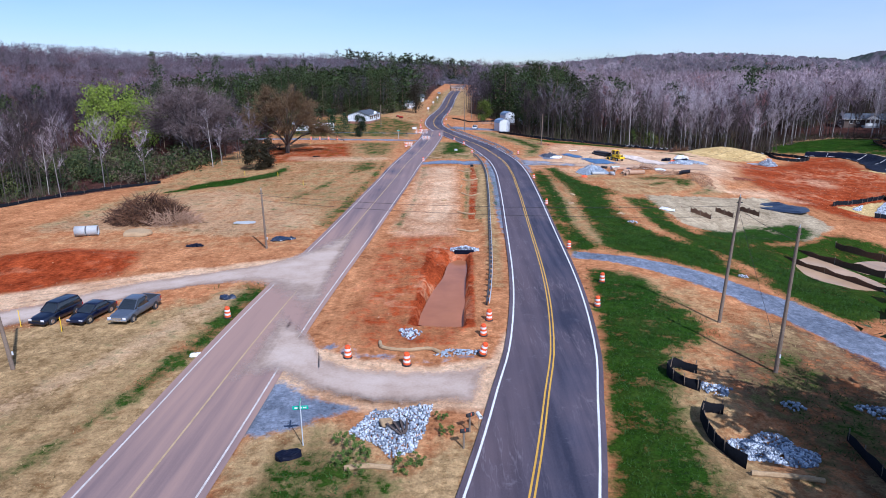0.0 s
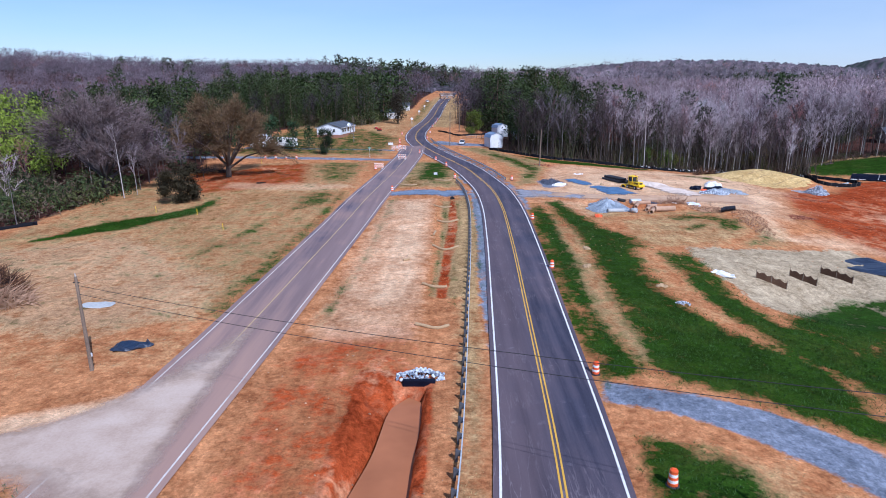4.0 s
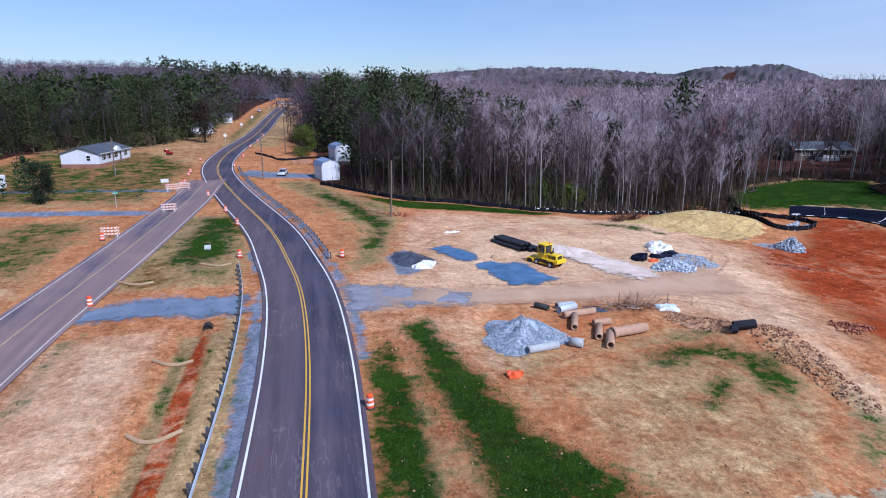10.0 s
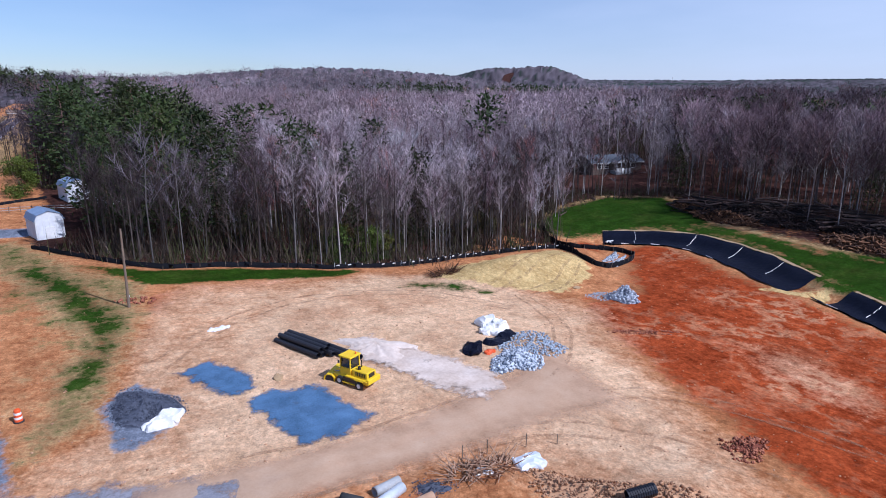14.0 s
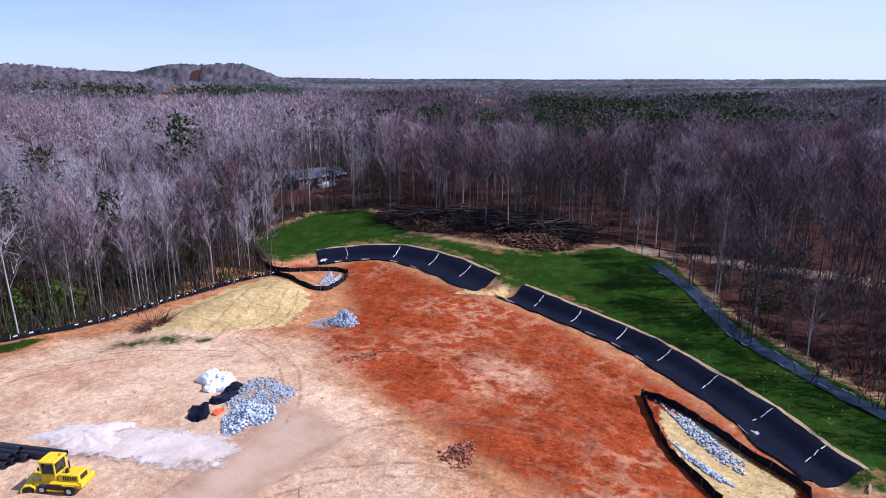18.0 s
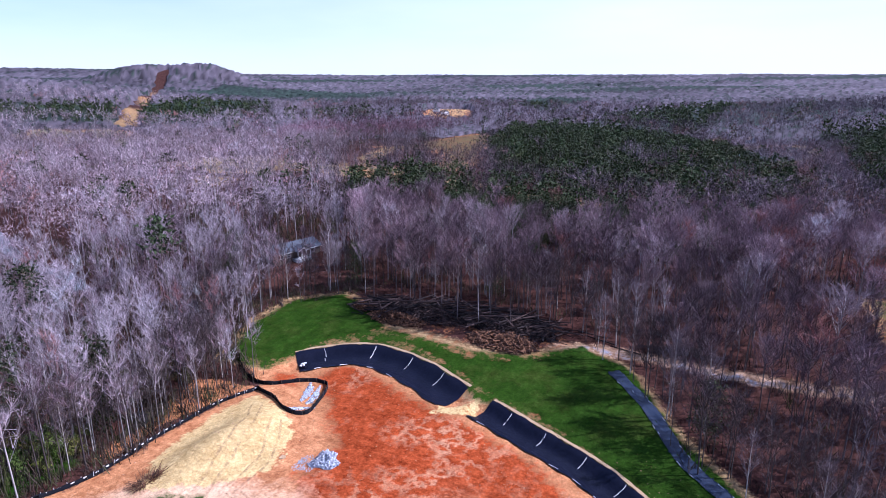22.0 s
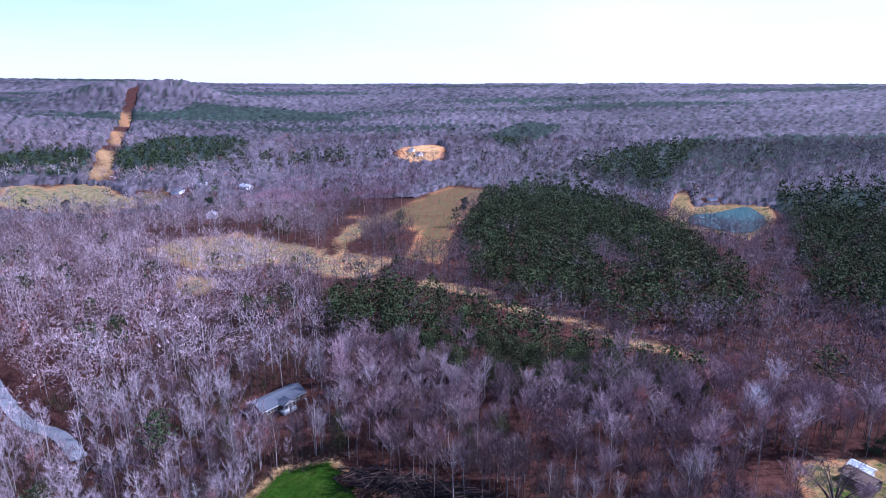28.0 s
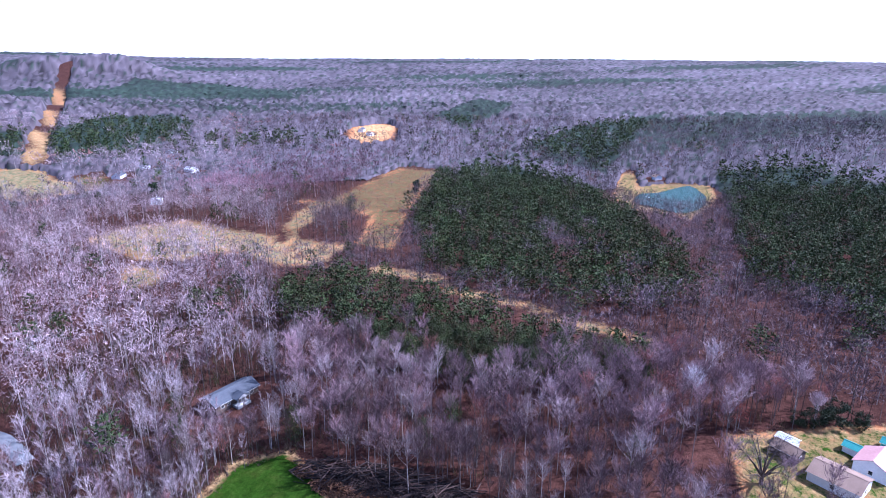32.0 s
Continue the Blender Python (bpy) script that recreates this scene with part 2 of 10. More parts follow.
def asphalt(name, lo, hi, dust, dust_amount, dust_at=0.5, dirt_from=None, worn=False):
    m, t, b = nodes_of(name)
    p = place_of(t)
    stretch = t.nodes.new("ShaderNodeMapping")
    stretch.inputs["Scale"].default_value = (1.0, 0.05, 1.0)
    t.links.new(p, stretch.inputs["Vector"])
    fine, streak, big = noise_node(t, 14, 4, 0.7, p), noise_node(t, 0.9, 4, 0.6, stretch.outputs[0]), noise_node(t, 0.09, 4, 0.6, p)
    f = calc(t, "ADD", calc(t, "MULTIPLY", fine, 0.35), calc(t, "MULTIPLY", streak, 0.65))
    col = ramp(t, f, [(0.39, lo), (0.63, hi)])
    lie = t.nodes.new("ShaderNodeAttribute")
    lie.attribute_name = "across"
    side = lie.outputs["Fac"]
    if worn:  # a browned left lane, polished wheel paths and pale scuffs
        left = calc(t, "MULTIPLY_ADD", calc(t, "ADD", side, calc(t, "MULTIPLY", calc(t, "SUBTRACT", big, 0.5), 1.5)), -2.2, 0.2, clamp=True)
        edge = calc(t, "MULTIPLY_ADD", calc(t, "ABSOLUTE", side), 6.0, -5.0, clamp=True)
        col = mixed(t, calc(t, "MAXIMUM", calc(t, "MULTIPLY", left, 0.34), calc(t, "MULTIPLY", edge, 0.35)), col, dust)
        path = calc(t, "MULTIPLY", calc(t, "ABSOLUTE", calc(t, "SINE", calc(t, "MULTIPLY", side, 6.2832))), calc(t, "MULTIPLY_ADD", streak, 1.2, -0.2))
        col = mixed(t, calc(t, "MULTIPLY", path, 0.22, clamp=True), col, (0.02, 0.018, 0.028))
        scuff = calc(t, "MULTIPLY_ADD", noise_node(t, 0.5, 6, 0.75, p), 7.0, -4.2, clamp=True)
        col = mixed(t, calc(t, "MULTIPLY", scuff, 0.55), col, (0.26, 0.235, 0.275))
        thin = t.nodes.new("ShaderNodeMapping")
        thin.inputs["Scale"].default_value, thin.inputs["Rotation"].default_value = (1.6, 0.16, 1.0), (0, 0, 0.12)
        t.links.new(p, thin.inputs["Vector"])
        streaks = calc(t, "MULTIPLY_ADD", calc(t, "ABSOLUTE", calc(t, "SUBTRACT", noise_node(t, 0.8, 3, 0.6, thin.outputs[0]), 0.5)), -60, 1.0, clamp=True)
        col = mixed(t, calc(t, "MULTIPLY", calc(t, "MULTIPLY", streaks, calc(t, "MULTIPLY_ADD", big, 5.0, -2.2, clamp=True)), 0.55), col, (0.27, 0.24, 0.27))
    w = calc(t, "MULTIPLY", calc(t, "MULTIPLY_ADD", calc(t, "SUBTRACT", calc(t, "ADD", calc(t, "MULTIPLY", big, 0.6), calc(t, "MULTIPLY", streak, 0.4)), dust_at), 4, 0.5, clamp=True), dust_amount)
    if not worn:  # one lane swept blue-grey, the rest brown with dust
        swept = calc(t, "MULTIPLY_ADD", calc(t, "ADD", side, calc(t, "MULTIPLY", calc(t, "SUBTRACT", big, 0.5), 1.6)), 1.7, 0.85, clamp=True)
        w = calc(t, "MAXIMUM", w, calc(t, "MULTIPLY", swept, 0.36))
    if dirt_from is not None:  # soil carried onto the road by lorries, about one place
        where = t.nodes.new("ShaderNodeSeparateXYZ")
        t.links.new(p, where.inputs[0])
        away = calc(t, "ABSOLUTE", calc(t, "SUBTRACT", where.outputs[1], dirt_from))
        carried = calc(t, "MULTIPLY_ADD", away, -0.016, calc(t, "MULTIPLY_ADD", streak, 1.3, 0.5), clamp=True)
        w = calc(t, "MAXIMUM", w, calc(t, "MULTIPLY", carried, 0.85))
    t.links.new(mixed(t, w, col, dust), b.inputs["Base Color"])
    b.inputs["Roughness"].default_value = 0.85
    b.inputs["Specular IOR Level"].default_value = 0.3
    bumped(t, b, fine, 0.3, 0.02)
    return m


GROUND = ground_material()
NEW_ASPHALT = asphalt("new_asphalt", (0.026, 0.027, 0.047), (0.080, 0.076, 0.110), (0.155, 0.105, 0.105), 0.42, 0.53, None, True)
OLD_ASPHALT = asphalt("old_asphalt", (0.082, 0.072, 0.098), (0.165, 0.135, 0.155), (0.38, 0.24, 0.185), 0.6, 0.51, 58.0)
WHITE_LINE = mat("white_road_paint", (0.55, 0.54, 0.52), (0.85, 0.84, 0.82), 6, 0.6, bump=0.05)
YELLOW_LINE = mat("yellow_road_paint", (0.50, 0.27, 0.03), (0.72, 0.42, 0.05), 6, 0.6, bump=0.05)
FADED_LINE = mat("faded_road_paint", (0.33, 0.22, 0.12), (0.55, 0.40, 0.22), 2, 0.8, bump=0.05)
FADED_WHITE = mat("faded_white_paint", (0.36, 0.30, 0.26), (0.70, 0.66, 0.62), 2, 0.8, bump=0.05)


# ---- meshes from arrays ----
def mesh_of(name, verts, faces, materials, which=None, smooth=False, tint=None):
    """verts: n x 3; faces: m x 3 or m x 4."""
    verts, faces = np.asarray(verts, np.float32), np.asarray(faces, np.int32)
    k = faces.shape[1]
    me = bpy.data.meshes.new(name)
    me.vertices.add(len(verts))
    me.vertices.foreach_set("co", verts.ravel())
    me.loops.add(faces.size)
    me.loops.foreach_set("vertex_index", faces.ravel())
    me.polygons.add(len(faces))
    me.polygons.foreach_set("loop_start", np.arange(0, faces.size, k, dtype=np.int32))
    for m in materials:
        me.materials.append(m)
    if which is not None:
        me.polygons.foreach_set("material_index", np.asarray(which, np.int32))
    me.update(calc_edges=True)
    if smooth:
        me.polygons.foreach_set("use_smooth", np.ones(len(faces), bool))
    if tint is not None:
        a = me.attributes.new("tint", "FLOAT_COLOR", "POINT")
        a.data.foreach_set("color", np.asarray(np.c_[tint, np.ones(len(tint))], np.float32).ravel())
    return me


# ---- relief ----
RELIEF_X = np.array([-120, -60, -20, 5, 22, 40, 65, 90, 115, 140, 175, 230.0])
RELIEF_Y = np.array([0, 40, 85, 130, 165, 200, 240, 300.0])
RELIEF = np.array([
    [-1, -1, 0, 0, 0, -1.5, -3, -4, -4, -3, -2, -1],
    [-1, -1, -0.2, 0, 0, -1.6, -4, -5, -5, -3, -1, 1],
    [-1.2, -1, -0.3, -0.1, 0, -1.6, -4.5, -5.5, -5.5, -3, 0, 3],
    [-0.6, -0.4, 0.4, 0.6, 0.8, 0.2, -0.8, -3.6, -4, -1, 1, 4],
    [0.5, 0.6, 1.4, 1.6, 1.5, 0.7, 0.3, -2.3, -2.8, 0.2, 2, 6],
    [2, 2, 2.3, 2.4, 2.2, 1.2, -0.5, -2.5, -3, -0.1, 2.8, 8],
    [3.5, 3.3, 3, 2.6, 2.5, 2, 0, -1.5, -1.2, 1, 3.8, 9],
    [7, 6.5, 5.5, 5, 4.8, 4, 2, 1, 2, 5, 8, 11]])


def table(x, y):
    i = np.clip(np.searchsorted(RELIEF_X, x) - 1, 0, 10)
    j = np.clip(np.searchsorted(RELIEF_Y, y) - 1, 0, 6)
    u = (x - RELIEF_X[i]) / (RELIEF_X[i + 1] - RELIEF_X[i])
    v = (y - RELIEF_Y[j]) / (RELIEF_Y[j + 1] - RELIEF_Y[j])
    return (RELIEF[j, i] * (1 - u) + RELIEF[j, i + 1] * u) * (1 - v) + (RELIEF[j + 1, i] * (1 - u) + RELIEF[j + 1, i + 1] * u) * v


def soft(x):
    x = np.clip(x, 0, 1)
    return x * x * (3 - 2 * x)


def bump_at(x, y, cx, cy, h, r, q=None):
    return h * np.exp(-(((x - cx) / r) ** 2) - ((y - cy) / (q or r)) ** 2)


def base_height(x, y):
    """The lie of the land without roads and pits."""
    x, y = np.asarray(x, float), np.asarray(y, float)
    xc, yc = np.clip(x, -120, 230), np.clip(y, 0, 300)
    near = sum(table(np.clip(xc + a, -120, 230), np.clip(yc + b, 0, 300)) for a, b in ((0, 0), (7, 0), (-7, 0), (0, 7), (0, -7))) / 5
    far = 8 + 0 * x
    for hill in ((-640, 580, 44, 420, 420), (-170, 1060, 34, 260, 280), (380, 1190, 42, 310, 280), (720, 1200, 14, 260, 280), (2100, 3900, 20, 900, 700), (1500, 2045, 40, 340, 340), (1610, 1965, 42, 130, 130), (1420, 2110, 34, 130, 130),
                 (800, -130, 25, 320, 220), (570, 130, -8, 140, 100), (780, 555, 11, 130, 130), (430, 300, 5, 110, 110)):
        far = far + bump_at(x, y, *hill)
    far = far + (91 - 17 * soft((np.degrees(np.arctan2(x, y)) - 34) / 14) - 8 * soft((np.degrees(np.arctan2(x, y)) - 76) / 24)) * soft((np.hypot(x, y) - 1600) / 2900)
    far = far + 4 * np.sin(x / 170 + 1.3) * np.sin(y / 210) * soft((np.hypot(x, y) - 400) / 600)
    return near + (far - near) * soft(np.hypot(x - xc, y - yc) / 230)


def spline(points, step=2.0):
    """A smooth line through the points, sampled evenly."""
    p = np.array(points, float)
    p = np.vstack([2 * p[0] - p[1], p, 2 * p[-1] - p[-2]])
    out = []
    for a, b, c, d in zip(p[:-3], p[1:-2], p[2:-1], p[3:]):
        n = max(2, int(np.linalg.norm(c - b) / step))
        t = np.linspace(0, 1, n, endpoint=False)[:, None]
        out.append(0.5 * (2 * b + (c - a) * t + (2 * a - 5 * b + 4 * c - d) * t**2 + (3 * b - a - 3 * c + d) * t**3))
    return np.vstack([*out, p[-2:-1]])


def sides(line):
    d = np.gradient(line, axis=0)
    d /= np.linalg.norm(d, axis=1)[:, None]
    return np.c_[d[:, 1], -d[:, 0]]  # to the right


def distance_to(x, y, line):
    """The distance to a line, and the index of its nearest sample."""
    best, which = np.full(x.shape, 1e9), np.zeros(x.shape, int)
    for n in range(0, len(line), 1):
        d = (x - line[n, 0]) ** 2 + (y - line[n, 1]) ** 2
        m = d < best
        best[m], which[m] = d[m], n
    return np.sqrt(best), which


MAIN = spline([(-30, -110), (-12, -45), (1, 8), (6, 27.8), (8.3, 38.4), (10.2, 48.2), (12, 66), (13.6, 98), (14.5, 119), (15.05, 140), (14.5, 157), (12.7, 171), (9.9, 187), (3.7, 211),
               (-2.9, 239), (-6.1, 257), (-6.8, 276), (-5.4, 305), (-2.5, 365), (0, 440), (6, 560), (12, 700)])
OLD = spline([(-20, -110), (-17, -30), (-15.7, 27), (-15.5, 45), (-15.0, 62), (-13.3, 95), (-12.4, 112), (-11.2, 134), (-10.2, 152), (-8.2, 175), (-6.9, 195), (-6.0, 215), (-6.2, 240)])
MAIN_Z, OLD_Z = base_height(*MAIN.T) + 0.05, base_height(*OLD.T) + 0.03
DRIVE_E = spline([(17, 75.5), (22, 74), (27.5, 71.5), (32, 66.5), (36, 59.5), (39.5, 49), (42, 38), (43, 20)])
LINER_N = spline([(116.6, 203.6), (121, 199.5), (125.6, 192), (124.5, 180), (119.5, 166.5)])
LINER_S = spline([(118.4, 160), (114.8, 149.2), (110.3, 136.5), (103.5, 126.4), (98.6, 119.8), (93.3, 115), (89.5, 110.8)])
CREEK = spline([(150, 420), (128, 345), (121, 318), (121, 298), (110, 262), (98, 235), (88, 216), (76, 207)])


def height(x, y, fine=True):
    """The ground as it stands, with roads, pits, heaps and channels."""
    x, y = np.atleast_1d(np.asarray(x, float)), np.atleast_1d(np.asarray(y, float))
    z = base_height(x, y)
    near = (x > -140) & (x < 240) & (y > -120) & (y < 720)
    xs, ys, zs = x[near], y[near], z[near]
    # heaps and hollows of the site
    for b in ((85, 190.5, 3.3, 11, 5), (97, 195, 1.2, 8, 6), (57, 139, 1.0, 5, 3), (56.8, 132.5, 0.5, 2.8, 6), (47, 146, 0.5, 6, 3),
              (50, 101, -1.7, 9, 7), (51.5, 78, -1.3, 6, 8), (62, 84, -1.2, 6, 6), (105, 192, -0.8, 6, 4), (86, 121, -0.9, 6, 7),
              (-50, 74, 0.9, 9, 4), (-4, 38, -0.6, 4, 4), (21, 33, -0.5, 3, 3), (4.8, 120, -0.35, 1.5, 40), (96, 212, -0.8, 14, 6)):
        zs = zs + bump_at(xs, ys, *b)
    pit = np.maximum(np.abs(xs - 0.75 - 0.038 * (ys - 60)) / 2.45, np.abs(ys - 64) / 13.2)
    shelf = soft((np.interp(ys, (50, 54, 62, 68, 74), (-4.0, -2.4, -1.0, 0.4, 1.2)) - xs) / 0.7)
    zs = zs - (1.6 - 0.95 * shelf) * soft((1 - pit) * 4.6)
    for line, half, deep in ((LINER_N, 4.6, 1.5), (LINER_S, 3.6, 1.4), (CREEK, 5.0, 1.6)):
        d, _ = distance_to(xs, ys, line)
        zs = zs - deep * soft((half - d) / (half * 0.75))
    if fine:
        rough = soft((np.hypot(xs - 55, ys - 150) - 5) / 40)
        zs = zs + 0.10 * np.sin(xs * 0.9 + 2 * np.sin(ys * 0.31)) * np.sin(ys * 0.7 + 1.5 * np.sin(xs * 0.23)) * (1 - 0.4 * rough)
    for line, lz, half in ((OLD, OLD_Z, 3.5), (MAIN, MAIN_Z, 3.9)):
        d, k = distance_to(xs, ys, line)
        w = soft((half + 5 - d) / 4.5)
        zs = zs * (1 - w) + (lz[k] - 0.12) * w
    z[near] = zs
    return z


def ground_at(x, y):
    return float(height(x, y)[0])


# ---- zones of the ground ----
def inside(x, y, poly, edge=1.5):
    """1 inside a polygon, 0 outside, with a soft edge."""
    poly = np.array(poly, float)
    w = np.zeros(x.shape)
    m = (x > poly[:, 0].min() - edge) & (x < poly[:, 0].max() + edge) & (y > poly[:, 1].min() - edge) & (y < poly[:, 1].max() + edge)
    if not m.any():
        return w
    px, py = x[m], y[m]
    into, best = np.zeros(px.shape, bool), np.full(px.shape, 1e9)
    for (ax, ay), (bx, by) in zip(poly, np.roll(poly, -1, 0)):
        cross = ((ay > py) != (by > py)) & (px < (bx - ax) * (py - ay) / (by - ay + 1e-12) + ax)
        into ^= cross
        t = np.clip(((px - ax) * (bx - ax) + (py - ay) * (by - ay)) / ((bx - ax) ** 2 + (by - ay) ** 2 + 1e-9), 0, 1)
        best = np.minimum(best, np.hypot(px - ax - t * (bx - ax), py - ay - t * (by - ay)))
    w[m] = np.clip(0.5 + np.where(into, best, -best) / (2 * edge), 0, 1)
    return w


SITE = [(17, 238), (19, 229), (26, 220), (33, 211.5), (45, 208), (58, 203), (70, 201), (84, 203.5), (96, 204.5), (104, 202.5), (111, 213), (114, 219), (126, 224), (138, 224), (147, 216), (150, 208), (147, 190),
        (146, 172), (152, 158), (147, 150), (141, 140), (125, 128), (115, 117), (106, 106), (96, 92), (84, 76), (70, 60), (52, 44), (34, 36), (28.5, 27), (22, -60), (-5, -60), (-5, 240)]
WEST = [(-140, -60), (-140, 70), (-98, 92), (-81, 110), (-63, 135), (-62, 152), (-52, 160), (-50, 178), (-58, 190), (-62, 204), (-66, 240), (-60, 280), (-32, 292), (-24, 330), (-16, 420), (-12, 600), (-8, 720), (30, 720), (20, 500), (12, 420), (8, 330), (18, 290), (20, 262), (18, 236), (0, 150), (0, -60)]
FIELDS = [
    [(337, 355), (374, 368), (395, 362), (368, 346), (343, 341), (320, 334), (309, 309), (312, 292), (288, 292), (280, 270), (274, 275), (283, 300), (301, 326)],
    [(396, 389), (414, 370), (451, 372), (515, 385), (575, 390), (592, 382), (580, 345), (556, 322), (490, 318), (440, 302), (396, 294), (352, 274), (318, 266), (312, 292), (340, 298), (374, 314), (384, 340), (387, 357)],
    [(355, 756), (402, 717), (408, 682), (387, 625), (379, 585), (361, 566), (324, 573), (305, 620), (297, 651), (310, 720)],
    [(712, 545), (780, 568), (892, 573), (825, 515), (720, 463), (681, 493)],
    [(181, 90), (209, 94), (216, 82), (224, 69), (236, 47), (228, 36), (200, 40), (186, 60)],
    [(147.5, 152), (151, 150), (153, 120), (158, 92), (155.5, 92), (150.5, 120)],
    [(539, 175), (639, 180), (660, 176), (655, 168), (596, 160), (606, 130), (612, 110), (589, 94), (536, 97), (477, 112), (504, 150), (510, 162)],
    [(293, 264), (292, 246), (289, 228), (282, 207), (276, 165), (266, 120), (260, 120), (268, 166), (272, 202), (279, 228), (282, 262)],
    [(235, 377), (246, 368), (238, 352), (222, 343), (212, 350), (222, 368)],
    [(270, 454), (294, 452), (323, 426), (320, 393), (318, 363), (308, 338), (289, 311), (276, 293), (269, 297), (267, 310), (278, 334), (275, 352), (254, 360), (248, 384), (256, 420)],
    [(402, 637), (437, 638), (390, 576), (367, 566), (384, 600)],
]
CORRIDOR = spline([(425, 715), (509, 827), (655, 998), (930, 1360), (1202, 1720), (1394, 1943), (1482, 2030)], 20)


def zones(x, y):
    """Eight soil covers: green grass, dry grass, red clay, pale soil; crushed stone, leaf litter, yellow sand, straw netting."""
    w = np.zeros((8, len(x)))
    clear = np.maximum(inside(x, y, SITE, 2), inside(x, y, WEST, 2))
    for k, f in enumerate(FIELDS):
        clear = np.maximum(clear, (0.95 if k in (3, 4, 6) else 0.62) * inside(x, y, f, 3))
    dc, _ = distance_to(x, y, CORRIDOR)
    track = soft((np.where(np.hypot(x, y) > 1300, 20, 16) - dc) / 7)
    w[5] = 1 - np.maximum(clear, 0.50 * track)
    lower = soft((1250 - np.hypot(x, y)) / 500)
    w[2] = np.maximum(w[2], (0.42 - 0.20 * lower) * track)
    w[1] = np.maximum(w[1], (0.62 + 0.20 * lower) * track)
    w[0] = np.maximum(w[0], 0.40 * lower * track)
    for f, dry, sand in ((FIELDS[0], 0.7, 0.0), (FIELDS[1], 0.42, 0.0), (FIELDS[2], 0.72, 0.0), (FIELDS[6], 0.8, 0.0), (FIELDS[4], 0.85, 0.0), (FIELDS[7], 0.8, 0.0), (FIELDS[8], 0.7, 0.0), (FIELDS[9], 0.7, 0.0), (FIELDS[10], 0.6, 0.0)):
        m = inside(x, y, f, 3)
        w[1] = np.maximum(w[1], dry * m)
        w[3] = np.maximum(w[3], sand * m)
    w[5] = np.maximum(w[5], 0.68 * inside(x, y, FIELDS[1], 8))
    for f, amount in ((FIELDS[0], 0.55), (FIELDS[6], 0.5), (FIELDS[7], 0.45), (FIELDS[8], 0.45), (FIELDS[9], 0.56), (FIELDS[2], 0.3)):
        w[5] = np.maximum(w[5], amount * inside(x, y, f, 6))
    for f, amount in ((FIELDS[0], 0.48), (FIELDS[1], 0.30), (FIELDS[2], 0.56), (FIELDS[7], 0.46), (FIELDS[8], 0.46), (FIELDS[9], 0.46)):
        w[7] = np.maximum(w[7], amount * inside(x, y, f, 5))
    w[6] = np.maximum(w[6], 0.5 * inside(x, y, FIELDS[3], 6))
    for f, amount in ((FIELDS[2], 0.50), (FIELDS[7], 0.46), (FIELDS[8], 0.5), (FIELDS[0], 0.46), (FIELDS[9], 0.44), (FIELDS[10], 0.7), (FIELDS[1], 0.40)):
        w[0] = np.maximum(w[0], amount * inside(x, y, f, 5))
    w[0] = np.maximum(w[0], 0.52 * inside(x, y, FIELDS[4], 3))
    w[0] = np.maximum(w[0], 0.48 * inside(x, y, FIELDS[6], 3))
    w[0] = np.maximum(w[0], 0.5 * inside(x, y, [(372, 560), (395, 560), (405, 610), (380, 612)], 5))

    def put(channel, poly, strength=1.0, edge=1.5):
        m = strength * inside(x, y, poly, edge)
        w[channel] = np.maximum(w[channel], m)

    def clear_of(poly, but, edge=1.5):
        m = 1 - inside(x, y, poly, edge)
        for c in range(8):
            if c not in but:
                w[c] *= m

    # west of the old road
    put(1, [(-140, -60), (-140, 60), (-60, 58), (-40, 52), (-20, 60), (-19.5, -60)], 0.95, 4)
    put(0, [(-40, -60), (-34, 38), (-26, 62), (-20, 70), (-20, -60)], 0.27, 3)
    put(1, [(-63, 96), (-63, 150), (-40, 152), (-16, 160), (-16.5, 78), (-28, 82), (-40, 92)], 0.46, 5)
    put(0, [(-66, 92), (-66, 140), (-46, 150), (-20, 158), (-18, 90), (-40, 88)], 0.34, 6)
    put(0, [(-50, 131), (-43, 143), (-38, 151), (-36, 141), (-47, 129), (-60, 120), (-62, 126)], 0.95, 2)
    put(0, [(-26, 112), (-31, 116), (-25, 133), (-24, 146), (-25, 160), (-16, 160), (-18, 148), (-21, 135), (-22, 122)], 0.62, 3)
    put(0, [(-17, 96), (-18, 120), (-16.5, 150), (-15, 150), (-16, 120)], 0.55, 2)
    put(0, [(-33, 198), (-15, 197), (-13, 174), (-22, 168), (-24, 180)], 0.72, 3)
    put(0, [(-62, 214), (-13, 214), (-11, 262), (-30, 290), (-58, 284)], 0.55, 4)
    put(1, [(-62, 208), (-11, 208), (-10, 290), (-14, 420), (-30, 420), (-58, 286)], 0.55, 4)
    put(2, [(-58, 76), (-52, 80), (-40, 78), (-37, 68), (-46, 61), (-60, 60)], 0.9, 3)
    put(2, [(-48, 180), (-48, 198), (-30, 200), (-26, 180)], 0.7, 4)
    put(2, [(-40, 84), (-25, 86), (-24, 100), (-36, 106), (-46, 98)], 0.42, 5)
    put(3, [(-17, 75), (-26, 70.5), (-35, 67), (-43, 63), (-60, 54), (-60, 49), (-43, 57), (-34, 63), (-26, 66.5), (-18, 64.5)], 1.25, 1.5)
    put(3, [(-45, 172), (-32, 168), (-16, 165.6), (-15, 160), (-26, 158), (-45, 164)], 0.5, 2)
    put(4, [(-80, 208), (-47, 207), (-11, 201), (-10, 205), (-47, 211), (-80, 212)], 0.95, 1)
    put(4, [(-60, 229), (-30, 226.5), (-11, 224.5), (-11, 227.5), (-30, 229.5), (-60, 232)], 0.9, 0.8)
